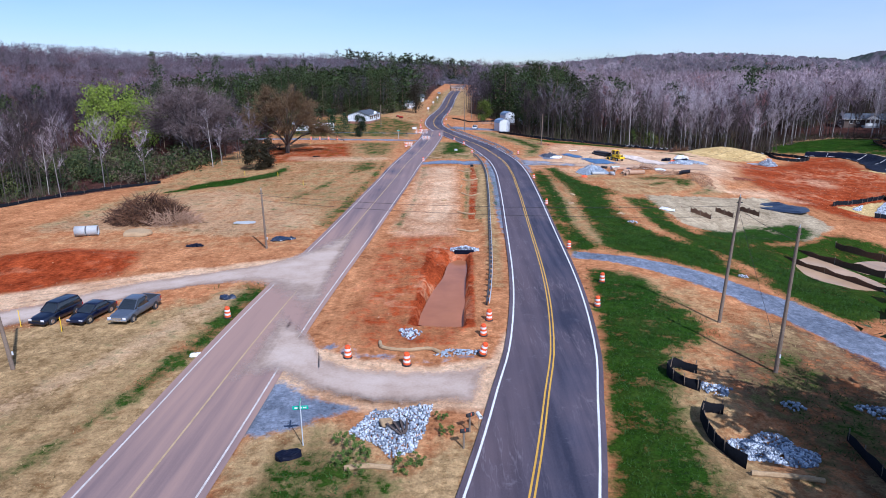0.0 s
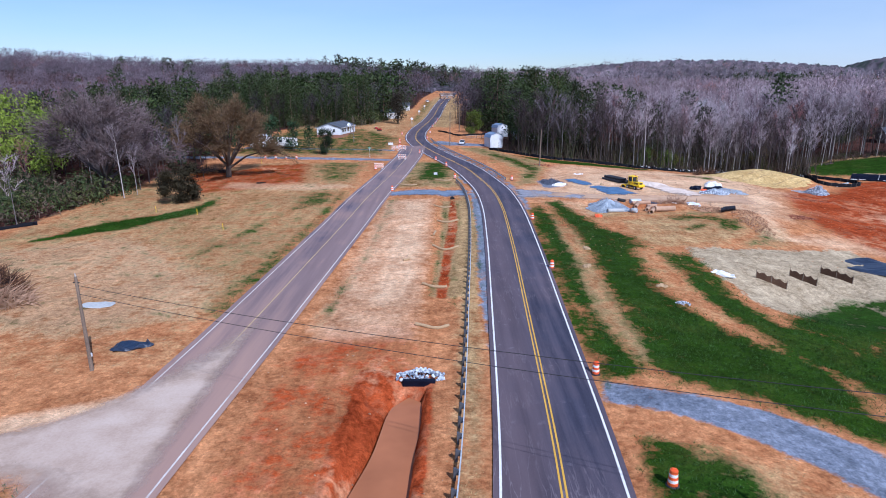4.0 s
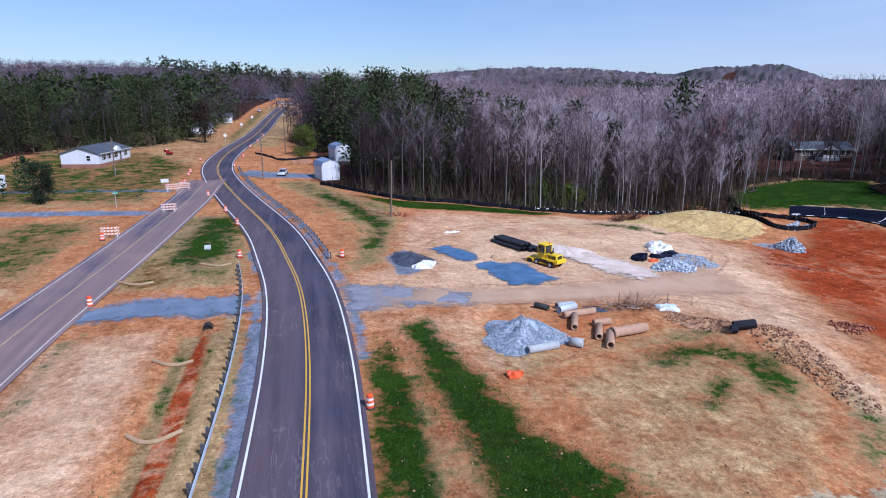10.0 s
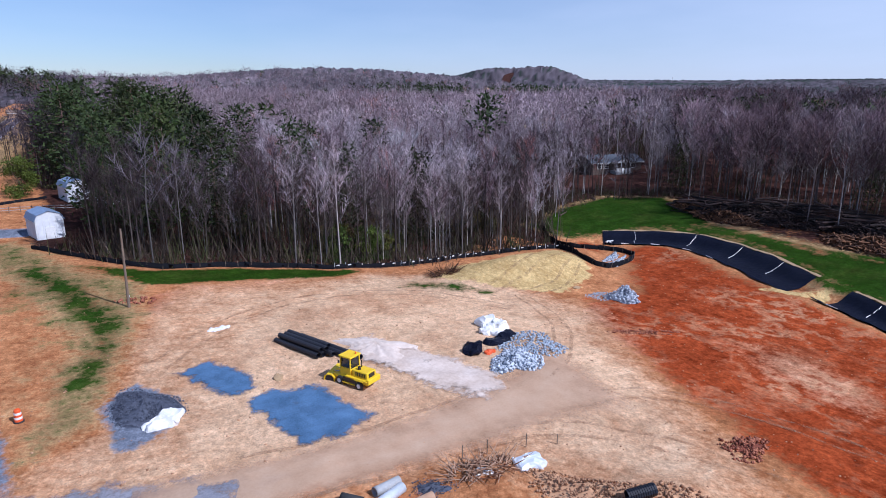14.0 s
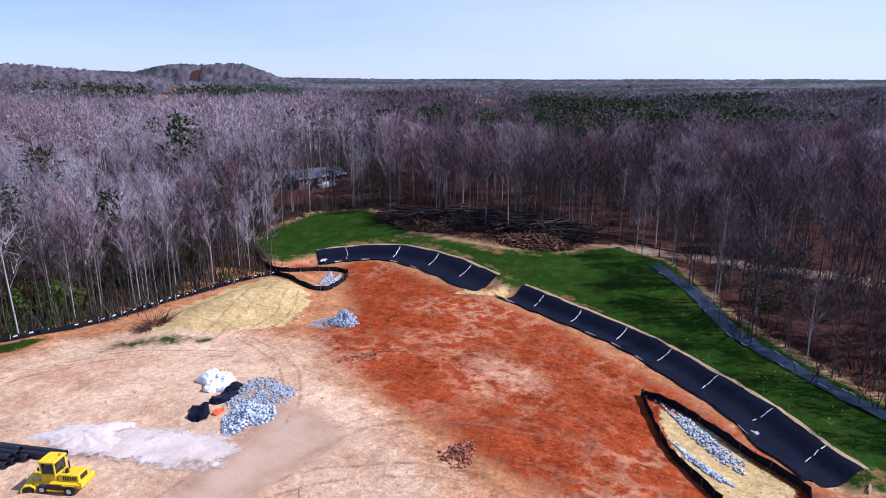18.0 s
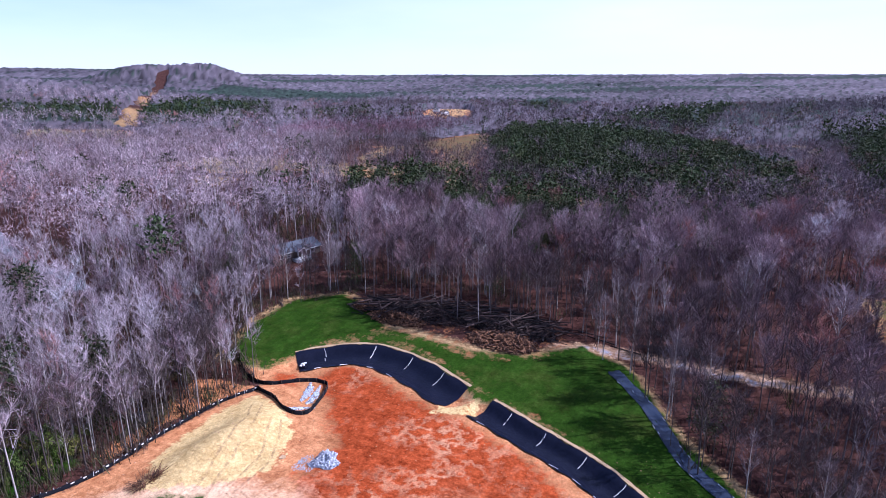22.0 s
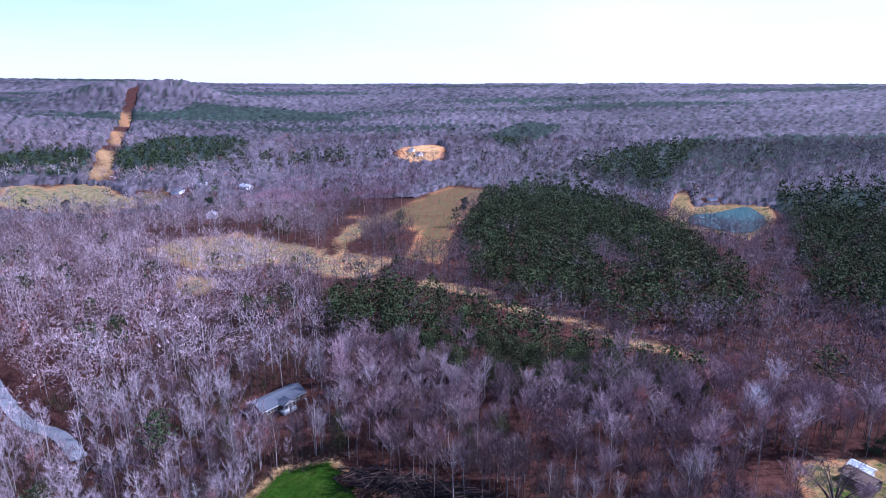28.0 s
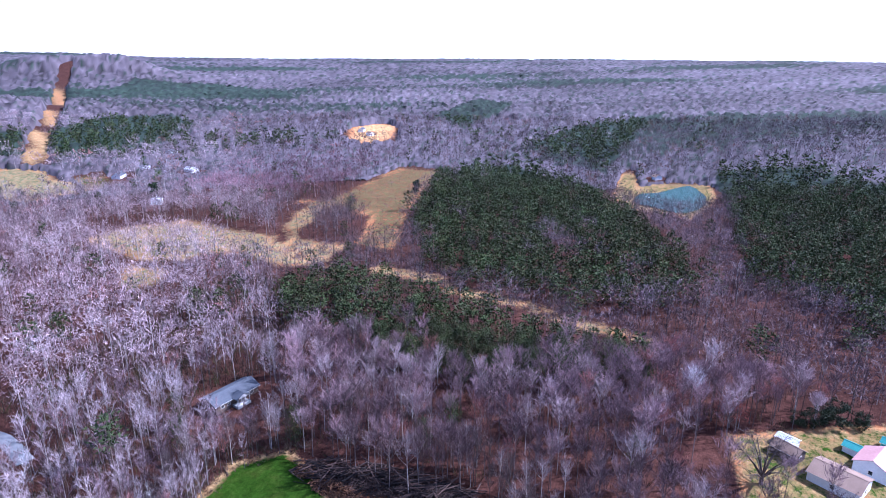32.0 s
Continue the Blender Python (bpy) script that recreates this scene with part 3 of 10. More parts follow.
    # between the roads
    put(3, [(-7.6, 84), (-7.4, 148), (-2, 150), (3, 150), (3.0, 110), (2.6, 84)], 0.55, 2.0)
    put(1, [(5.8, 62), (6.6, 100), (7.2, 152), (9.4, 152), (9.2, 110), (8.2, 78), (7, 62)], 0.85, 1.2)
    put(0, [(3.2, 112), (3.6, 150), (4.6, 150), (4.4, 112)], 0.5, 1.0)
    put(2, [(-9.5, 50), (-9.8, 82), (-6, 90), (3, 90), (4.6, 78), (4.6, 52), (3, 46), (-6, 45)], 0.5, 2.5)
    put(2, [(-2.6, 51.5), (-1.7, 78.6), (4.2, 78), (3.6, 51)], 1.15, 0.7)
    put(2, [(-10.5, 55), (-7, 150), (-5.5, 150), (-8.5, 90), (-8, 55)], 0.4, 2)
    put(2, [(3.9, 100), (4.5, 120), (4.6, 146), (5.4, 146), (5.6, 120), (4.8, 100)], 0.52, 0.9)
    put(3, [(-13, 45), (-9.5, 46), (-6, 44), (0, 42.6), (5, 44.2), (6.8, 50), (8.5, 50), (4.6, 36.6), (-3, 37.2), (-8, 38.4), (-13, 40)], 1.5, 1.0)
    put(4, [(-14, 33), (-13, 41), (-9, 39), (-5, 37.4), (-7, 35.5), (-10, 33.5)], 0.9, 0.9)
    put(4, [(-10, 47), (-6, 44.4), (0, 43.4), (5, 45), (5, 45.8), (0, 44.3), (-6, 45.4), (-9, 48)], 0.75, 0.7)
    put(1, [(-12, 20), (-10, 32), (-6, 34), (1, 33), (3, 30), (-2, -40), (-12, -40)], 0.55, 3)
    put(0, [(-11, 22), (-9, 31), (-4, 33), (-4, 27), (-6, 20)], 0.5, 3)
    put(4, [(-8.5, 152), (-4, 159.5), (2, 160), (9, 158), (10, 151), (2, 151.5)], 0.5, 1.5)
    put(0, [(-3, 170), (-2, 192), (2, 196), (5, 188), (6.8, 174), (3, 168)], 0.72, 3)
    put(1, [(-6, 162), (-4, 200), (3, 198), (7, 172), (6, 162)], 0.55, 3)
    put(4, [(8.9, 76), (9.8, 100), (10.5, 122), (10.8, 150), (9.6, 171), (8.0, 176), (7.8, 174), (9.2, 165), (9.9, 150), (9.6, 122), (8.9, 100)], 0.95, 0.5)
    # east of the new road
    put(0, [(10.5, 10), (14, 40), (17, 62), (19, 66), (22.5, 64), (20.5, 54), (23, 49), (19, 44), (15, 38), (14, 20), (14, -40), (4, -40)], 0.8, 2)
    put(1, [(15, 36), (19, 43), (22, 40), (20, 28), (16, 20)], 0.7, 2)
    put(0, [(17.6, 77), (18.6, 100), (19.8, 128), (19.5, 140), (23, 136), (22, 112), (20.4, 92), (21, 78)], 0.92, 1.4)
    put(1, [(20.5, 80), (21.5, 96), (22.6, 112), (24.4, 134), (26, 134), (24, 110), (23.4, 92), (24, 80)], 0.8, 1.2)
    put(0, [(23.4, 147), (26, 147.5), (29.5, 128), (28.6, 112), (29, 100), (33, 88), (38.5, 80), (36, 72), (28.5, 75), (23, 76.5), (24.4, 92), (24.6, 108), (24.8, 124)], 0.95, 1.8)
    put(0, [(34.6, 116), (37.2, 104), (38, 94), (45, 84), (49, 72), (46, 58), (41, 56), (38, 66), (40, 74), (36, 84), (33.5, 94), (34, 104)], 0.92, 1.8)
    put(1, [(30.5, 126), (33, 116), (32, 104), (35, 90), (33, 88), (30, 100), (29.8, 112)], 0.5, 1.5)
    put(0, [(40.5, 92), (58, 91), (62, 99), (68, 98), (72, 92), (64, 80), (58, 92), (46, 90), (44, 82), (38, 84)], 0.7, 2)
    put(0, [(41, 135), (46, 140), (53, 143), (54.5, 132), (49.5, 125), (45, 130), (41, 131)], 0.5, 2.5)
    put(1, [(24, 146), (40, 140), (54, 146), (60, 128), (56, 118), (40, 116), (38, 92), (32, 92), (29, 112), (29, 130)], 0.42, 4)
    put(1, [(-62, 84), (-62, 150), (-40, 152), (-17, 160), (-17.5, 82), (-28, 78)], 0.46, 5)
    put(7, [(38.5, 118), (54, 119.5), (64, 121), (67.5, 112), (67, 103), (58, 94), (46, 93), (40, 97), (39, 108)], 0.95, 1.5)
    put(4, [(17.6, 76.6), (22, 75.2), (28, 73.2), (33, 68.6), (38, 60.8), (42, 51), (44.5, 38), (45, 10), (41, 10), (40, 36), (37, 46.5), (34, 55), (31, 62), (27, 67.4), (22, 71.6), (16.4, 73.6)], 1.0, 0.6)
    put(2, [(36, 151), (34, 140), (38, 136), (44, 138), (48, 150)], 0.4, 3)
    put(3, [(20, 150), (22, 140), (28, 134), (34, 136), (33, 148), (30, 151)], 0.42, 4)
    put(3, [(28, 159), (33, 174), (40, 186), (52, 194), (62, 198), (80, 186), (78, 172), (70, 150), (62, 138), (57, 126), (66, 128), (72, 120), (62, 122), (54, 126), (60, 145), (48, 152), (30, 152), (19, 150.5), (19, 158)], 0.95, 4)
    put(3, [(20, 162), (24, 186), (36, 203), (52, 202), (62, 197), (44, 184), (32, 164)], 0.42, 5)
    put(1, [(18, 160), (22, 178), (28, 196), (24, 204), (17, 210), (20, 190), (17, 172)], 0.5, 3)
    put(2, [(20, 196), (33, 204), (48, 203), (58, 199), (46, 192), (34, 186), (27, 192)], 0.42, 4)
    put(2, [(79, 169), (86, 176), (95, 175), (101, 182), (108, 188), (114, 196), (120, 194), (121, 188), (116, 177), (114, 164), (109, 148), (102, 135), (93, 120), (84, 110), (76, 108), (69, 118), (68, 132), (72, 148), (76, 158)], 1.02, 5)
    put(3, [(84, 150), (90, 158), (96, 152), (92, 140), (84, 138)], 0.40, 4)
    put(6, [(69, 192), (76, 197), (84, 200.5), (95, 202), (102, 200), (98, 190), (94, 184), (84, 180), (76, 184)], 0.95, 1.5)
    put(6, [(112, 168), (117, 168), (121, 161), (116, 159)], 0.7, 1)
    put(6, [(88, 112), (93, 119), (97, 122), (99, 121), (94, 115), (90, 110)], 0.6, 1)
    put(6, [(93.4, 129.5), (85, 125.3), (77.4, 119.6), (80.2, 113.6), (85, 114), (91.6, 123)], 0.85, 1.0)
    put(3, [(48, 174), (55, 166), (56, 159), (51, 158), (46, 165), (45, 172)], 1.0, 1.2)
    put(0, [(62, 190), (66, 192), (70, 189), (75, 183), (73, 181), (68, 186)], 0.62, 1)
    for p in ([(25, 170), (28, 173), (31, 169), (29, 162.5), (26, 162)], ):
        put(4, p, 1.0, 1.0)
    put(4, [(18.6, 158.4), (22, 156), (27, 155.2), (33, 154.8), (38, 153.8), (33, 152.4), (27, 151.8), (22, 151.4), (18.8, 149.4)], 0.72, 2.0)
    put(0, [(15, 226), (22, 218.5), (33, 209.5), (45, 206.5), (58, 201.5), (57, 199.8), (44, 203), (34, 204.5), (26, 211), (18, 219)], 0.85, 1.5)
    put(0, [(15, 216), (22, 204), (27.5, 193), (25, 175), (23, 170), (21.6, 176), (22, 190), (16, 206)], 0.78, 1.6)
    put(1, [(19, 172), (19, 190), (12, 212), (7, 232), (13, 238), (22, 220), (30, 202), (29, 180)], 0.45, 3)
    put(0, [(17, 217), (25, 209), (33, 202.5), (44, 201), (58, 198.6), (62, 200.6), (45, 207), (33, 210), (22, 219), (16, 227)], 1.05, 1.0)
    put(4, [(-1, 246), (6, 242), (18, 240), (19, 246), (10, 249), (2, 254)], 0.9, 1)
    put(0, [(110.5, 217), (114, 221), (126, 226), (140, 226), (149, 217), (146, 205), (138, 195), (131, 201), (124, 206), (116, 208)], 1.05, 1.5)
    put(0, [(135.8, 196), (135.4, 190), (135.8, 182), (133.6, 170), (138.4, 157), (149, 150), (144, 138), (127, 126), (117, 115), (108, 104), (99, 96), (92.6, 106), (98, 116), (108, 126), (116, 138), (121, 150), (124, 162), (130, 174), (134, 186)], 1.15, 1.5)
    put(1, [(133, 200), (139, 200), (139, 178), (140, 160), (133, 158), (131, 176)], 0.55, 2.5)
    put(2, [(104, 203), (112, 206), (114, 199), (108, 195)], 0.6, 2)
    put(5, [(144, 156), (155, 152), (158, 120), (164, 90), (150, 90), (145, 120)], 0.8, 3)
    put(5, [(135, 205), (146, 208), (152, 202), (157, 188), (157, 156), (148, 151), (138, 158), (134.6, 170), (136.6, 184), (136.4, 196)], 0.62, 2.5)
    put(3, [(145, 157), (148.5, 157), (153, 146), (154, 130), (156, 112), (160, 92), (154, 92), (150.4, 112), (148.8, 130), (147, 146)], 0.47, 1.5)
    put(4, [(146.6, 152), (151, 150), (153.4, 120), (158, 92), (155, 92), (149.5, 120)], 0.42, 1.2)
    put(2, [(15, 221), (28, 201), (37, 200), (34, 188), (22, 192), (18, 205)], 0.6, 4)
    put(0, [(-24, 168), (-26, 188), (-16, 198), (-13.6, 178), (-15.5, 166)], 0.72, 2.5)
    put(0, [(-17, 137), (-26, 154), (-21, 158.5), (-16, 158), (-16, 146)], 0.75, 2.5)
    put(0, [(-2.4, 198), (5, 198.6), (7, 184.5), (0.6, 181)], 0.72, 2.5)
    put(1, [(-14, 300), (8, 300), (14, 420), (14, 600), (0, 600), (-12, 420)], 0.8, 4)
    put(0, [(-14, 330), (-8, 330), (-4, 480), (-12, 480)], 0.5, 3)
    put(2, [(20, 50), (29, 55), (33, 50), (30, 42), (22, 42)], 0.3, 3)
    put(0, [(6, -40), (9.5, 20), (12.5, 34), (14.5, 44), (17, 60), (18.6, 68), (23, 67), (25, 57), (25.5, 50), (20, 45), (17.8, 37), (17, 28), (15, 10), (13, -40)], 0.78, 2.0)
    put(1, [(15, 20), (17, 36), (20, 44), (24, 52), (26, 59), (28, 57), (25, 49), (20.5, 40), (20, 30), (20, 20)], 0.7, 2)
    put(1, [(-31.3, 38.7), (-28.3, 44.2), (-25.7, 54), (-22, 64), (-18.3, 60), (-20.2, 54), (-22.2, 46), (-25.8, 38.6), (-28, 34), (-36, 20), (-42, 20)], 1.0, 1.5)
    put(0, [(-23.4, 27.8), (-21.9, 33.4), (-19.9, 41), (-18.7, 50), (-17.9, 62), (-21.6, 64.5), (-21.3, 51), (-22.5, 40), (-23.3, 33), (-26, 26), (-30, 10), (-26, 10)], 0.72, 1.2)
    # litter on the bank, its dark tone also painting the trees' shade
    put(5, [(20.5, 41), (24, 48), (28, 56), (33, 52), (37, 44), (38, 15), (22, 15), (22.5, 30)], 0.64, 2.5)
    put(5, [(31, 128), (38, 138), (54, 146), (62, 130), (56, 120), (40, 118), (36, 108)], 0.52, 5)
    put(0, [(29, 130), (31, 120), (36, 119), (46, 121), (53, 125), (56, 131), (52, 136), (44, 131), (38, 136), (33, 138)], 0.47, 3)
    put(1, [(109, 220), (126, 227), (140, 227), (150, 216), (146, 204), (139, 196), (138.6, 184), (137, 171), (140, 160), (149, 151), (144, 138), (128, 126), (118, 115), (108, 103), (98, 95), (89, 106), (95, 117), (106, 128), (114, 139), (119, 151), (122, 163), (128, 175), (131, 188), (128, 198), (120, 204), (112, 207)], 0.42, 2)
    put(0, [(110, 217), (126, 226), (140, 226), (148, 214), (139, 196), (137, 184), (136, 171), (139, 160), (148, 151), (143, 138), (127, 126), (117, 115), (107, 104), (98, 96), (90, 106), (96, 116), (107, 127), (115, 138), (120, 150), (123, 162), (129, 174), (132, 187), (129, 199), (120, 205)], 0.56, 1.5)
    put(3, [(-31.3, 38.7), (-28.3, 44.2), (-25.7, 54), (-22, 64), (-19.5, 60), (-21.2, 54), (-23.2, 46), (-26.8, 38.6), (-29, 34), (-37, 20), (-42, 20)], 0.44, 2)
    put(1, [(-20, -60), (-24, 28), (-19.5, 50), (-17.5, 64), (-13, 64), (-14, 45), (-14, 28), (-17, -60)], 0.85, 1.5)
    put(1, [(-12, -40), (-12, 33), (-6, 35.5), (-3.5, 33), (-1, 30), (1, 33), (4, 35), (2, 20), (-4, -40)], 0.82, 1.5)
    put(0, [(-11.2, 20), (-10.2, 31), (-6, 33.8), (-4.4, 31), (-1.5, 29.6), (-1, 26), (-4, 20)], 0.6, 2)
    put(1, [(8, -40), (11, 20), (15, 44), (18, 68), (24, 67), (25, 57), (20, 44), (19.6, 38), (20.6, 30), (18, -40)], 0.8, 2)
    put(1, [(108, 222), (126, 229), (141, 229), (152, 216), (147, 203), (141, 196), (140.6, 184), (139, 171), (142, 160), (151, 151), (146, 138), (130, 126), (120, 115), (110, 102), (97, 93), (86, 106), (93, 118), (104, 129), (112, 140), (117, 152), (120, 164), (126, 176), (128, 188), (126, 198), (118, 206), (110, 208)], 0.66, 1.5)
    put(0, [(109, 220), (126, 227), (140, 227), (150, 215), (146, 204), (139, 196), (138, 184), (137, 171), (140, 160), (149, 151), (144, 138), (128, 126), (118, 115), (108, 103), (98, 95), (88, 106), (94, 117), (105, 128), (113, 139), (118, 151), (121, 163), (127, 175), (130, 188), (128, 200), (119, 206), (111, 207)], 0.64, 1.2)
    # verge and bank east of the new road, south of the lane
    put(1, [(4, -40), (8.4, 20), (11.8, 34), (13.8, 44), (16.4, 60), (17.6, 70), (27, 66), (38, 44), (40, 15), (20, -40)], 0.5, 2)
    put(0, [(3.4, -40), (8.2, 20), (11.6, 34), (13.6, 44), (16.2, 60), (17.4, 69), (21, 68), (19, 56), (16.6, 44), (14.6, 34), (11.6, 20), (8, -40)], 0.84, 1.0)
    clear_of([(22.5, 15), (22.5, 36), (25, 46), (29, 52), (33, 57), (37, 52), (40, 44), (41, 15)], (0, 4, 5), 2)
    # dark litter again doubles as painted shade under the bank trees
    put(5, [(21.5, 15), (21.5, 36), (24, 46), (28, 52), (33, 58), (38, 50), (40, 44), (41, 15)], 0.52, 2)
    put(1, [(21, 24), (22, 40), (27, 55), (32, 58), (36, 50), (36, 24)], 0.46, 2)
    put(0, [(21, 28), (22, 40), (25, 48), (32, 50), (36, 30)], 0.44, 3)
    # mown bands east of the new road
    clear_of([(30.0, 133), (34.8, 128), (34.2, 118), (32.6, 107), (32.4, 98), (33.6, 90), (31.6, 91), (30.4, 100), (30.2, 108), (31.5, 117)], (1, 3), 0.8)
    put(1, [(30.0, 133), (34.8, 128), (34.2, 118), (32.6, 107), (32.4, 98), (33.6, 90), (31.6, 91), (30.4, 100), (30.2, 108), (31.5, 117)], 0.42, 1)
    put(0, [(20.9, 145), (23.1, 142), (20.4, 122), (19.6, 106), (19.5, 99), (19.1, 94), (18.6, 79), (17.0, 75), (16.6, 89), (17.2, 106), (17.6, 114), (18.5, 129)], 0.76, 1.3)
    put(1, [(22.7, 140), (23.4, 129), (22.8, 117), (22.2, 104), (21.6, 94), (20.6, 80), (19.4, 80), (19.4, 99), (19.7, 107), (20.6, 121)], 0.85, 0.9)
    put(0, [(24.9, 148), (26.8, 145), (27.0, 130), (31.0, 126), (32.6, 122), (31.2, 113), (30.6, 107), (30.2, 100), (31.2, 91), (33, 85), (36, 75), (39, 70), (39, 66.5), (32.7, 70.7), (25.7, 75.5), (21.5, 77.5), (22.4, 90), (23.0, 101), (24.2, 112), (24.4, 122), (23.6, 133)], 0.80, 1.8)
    put(0, [(34.2, 116), (36.4, 115), (38.6, 116), (39.4, 108), (39, 100), (38.6, 90), (39, 83), (41, 79), (43.3, 73.3), (40.3, 73.5), (37.4, 78.5), (35.6, 85), (34.2, 94), (33.6, 102), (33.6, 110)], 0.66, 1.6)
    put(2, [(37.2, 87), (37.4, 78.4), (38, 74.4), (40, 68), (40.8, 68.4), (38.9, 75), (38.3, 79), (38.2, 87)], 0.5, 0.8)
    put(0, [(40, 94), (51.9, 103.4), (60.6, 104.6), (63.3, 101.8), (57.6, 93.4), (49, 89.4), (42.6, 83.9), (40.4, 83.2), (39, 87.7)], 0.78, 1.5)
    put(0, [(44.3, 138.3), (49.5, 139.6), (53.4, 137.9), (55.4, 133.7), (52.9, 129.2), (47.8, 129.2), (46.6, 131), (51.7, 133.9), (49.2, 136.2), (45, 135.7), (43.3, 133.6), (42, 135.3)], 0.6, 1.8)
    # grass west of the old road
    put(0, [(-31.5, 115.8), (-30, 122), (-26.3, 132), (-22.9, 136), (-20.5, 132), (-23.6, 126), (-25.3, 117), (-25.6, 111), (-28, 108)], 0.56, 3)
    put(0, [(-36, 100), (-31, 124), (-25, 138), (-18, 150), (-17, 130), (-18, 112), (-19, 94), (-30, 92)], 0.47, 3)
    put(0, [(-23.6, 157.8), (-15.1, 159.9), (-15.6, 148.5), (-18, 138), (-21.7, 142)], 0.62, 2)
    put(1, [(-17.6, 92), (-17.2, 101), (-17, 108), (-16.5, 117), (-16.3, 136), (-16.1, 156), (-17.6, 152), (-19.8, 136), (-21, 121), (-22.4, 112), (-23, 104), (-22, 92)], 0.9, 1)
    put(0, [(-17.6, 92), (-17.2, 101), (-17, 108), (-16.5, 117), (-16.3, 136), (-16.1, 156), (-17.6, 152), (-19.8, 136), (-21, 121), (-22.4, 112), (-23, 104), (-22, 92)], 0.52, 1)
    put(0, [(-47, 138), (-43.4, 150.3), (-39.5, 150), (-40, 144), (-43, 132)], 1.0, 1.2)
    # scrub along the median's west edge, straw and grass under the rail
    put(1, [(-3.3, 152.6), (-5.9, 148.4), (-5.9, 131.6), (-5.9, 115.7), (-6.4, 104.7), (-7.5, 99), (-7.4, 88), (-6.3, 88), (-5.4, 101), (-4.6, 112), (-4.3, 129.5), (-4.3, 148)], 0.62, 0.8)
    put(0, [(-3.3, 152.6), (-5.9, 148.4), (-5.9, 131.6), (-5.9, 115.7), (-6.4, 104.7), (-7.5, 99), (-7.4, 88), (-6.3, 88), (-5.4, 101), (-4.6, 112), (-4.3, 129.5), (-4.3, 148)], 0.47, 0.8)
    put(0, [(5.4, 93), (6.0, 104), (6.5, 122), (6.0, 150), (7.0, 150), (7.4, 122), (7.0, 104), (6.5, 93)], 0.5, 0.7)
    # crushed stone along the new road's east edge
    put(4, [(18.9, 140), (18.7, 158), (16.8, 172), (13.9, 188), (7.8, 212), (1.4, 239), (2.6, 239.4), (9.0, 212.4), (15.1, 188.4), (18.0, 172.4), (20.0, 158), (20.1, 140)], 0.85, 0.7)
    put(3, [(19, 150), (19, 160), (24, 186), (36, 201), (62, 197), (78, 188), (76, 170), (68, 146), (57, 126), (48, 150)], 0.60, 5)
    put(0, [(19.5, 165), (20.5, 185), (16, 205), (8, 232), (14, 236), (24, 215), (30, 200), (28, 178), (24, 166)], 0.45, 2)
    put(1, [(26, 146), (31, 128), (33, 118), (40, 118), (56, 122), (58, 132), (50, 144), (38, 140), (30, 146)], 0.62, 3)
    put(0, [(40, 84), (46, 89), (54, 91), (62, 97), (67, 100), (68, 90), (60, 72), (50, 60), (43, 58), (40, 66), (43, 74)], 0.8, 1.5)
    put(3, [(60, 134), (65, 140), (68, 146), (70, 154), (76, 163), (82, 171), (80, 180), (70, 186), (58, 172), (52, 150), (54, 138)], 0.86, 6)
    put(1, [(32, 121), (44, 119), (58, 122), (60, 134), (52, 142), (40, 141), (33, 134)], 0.82, 3)
    put(0, [(32, 121), (44, 119), (56, 122), (57, 132), (48, 138), (40, 136), (33, 130)], 0.52, 3)
    put(3, [(-4.2, 92), (-3.6, 148), (2.4, 148), (2.8, 112), (2.2, 92)], 0.74, 2)
    # the median's east slope: red ditch between scrub, straw above it, crushed stone along the road
    clear_of([(3.9, 148), (9.8, 148), (9.8, 121), (8.6, 96), (3.2, 96), (4.0, 121)], (4,), 0.7)
    put(1, [(4.1, 148), (9.8, 148), (9.8, 121), (8.6, 96), (3.4, 96), (4.2, 121)], 0.95, 0.7)
    put(0, [(4.0, 146), (5.6, 146), (5.5, 134), (5.0, 121), (4.0, 96), (3.0, 96), (3.9, 121), (4.2, 130)], 0.52, 0.7)
    put(0, [(6.5, 146), (7.3, 146), (7.4, 134), (7.0, 121), (6.0, 96), (5.2, 96), (6.4, 121), (6.6, 134)], 0.56, 0.6)
    put(0, [(9.0, 148), (10.4, 148), (10.4, 121), (9.2, 96), (8.4, 96), (9.2, 121)], 0.50, 0.6)
    put(2, [(5.9, 148), (6.8, 148), (6.9, 134), (6.8, 128), (6.4, 121), (5.7, 108), (5.1, 96), (4.0, 96), (4.5, 108), (5.0, 121.6), (5.4, 130), (5.5, 137)], 1.05, 0.6)
    put(4, [(10.2, 150), (11.4, 150), (11.8, 138), (11.4, 126), (11.2, 120), (10.6, 108), (10.0, 96), (9.2, 96), (9.8, 108), (10.1, 120.5), (10.3, 127.5), (10.5, 137)], 1.25, 0.45)
    # worn soil and a ring of grass before the soil bank
    clear_of([(33, 134), (41, 138), (54, 139), (56, 132), (52, 125), (45, 120), (37, 117), (33, 118), (33, 124)], (7,), 2)
    put(1, [(33, 134), (41, 138), (54, 139), (56, 132), (52, 125), (45, 120), (37, 117), (33, 118), (33, 124)], 0.62, 2)
    put(5, [(35, 133), (41, 136), (46, 132), (44, 126), (38, 124)], 0.46, 3)
    put(0, [(42, 137), (46.5, 140), (51, 139.6), (53.4, 137), (55, 134.6), (53.4, 130), (50.8, 128), (48, 128.6), (49.4, 132.4), (48.8, 135), (46.8, 135.4), (43.6, 134)], 0.62, 1.8)
    put(0, [(41.6, 128.5), (47.4, 134), (48.6, 131.8), (44.5, 127.6)], 0.6, 1.2)
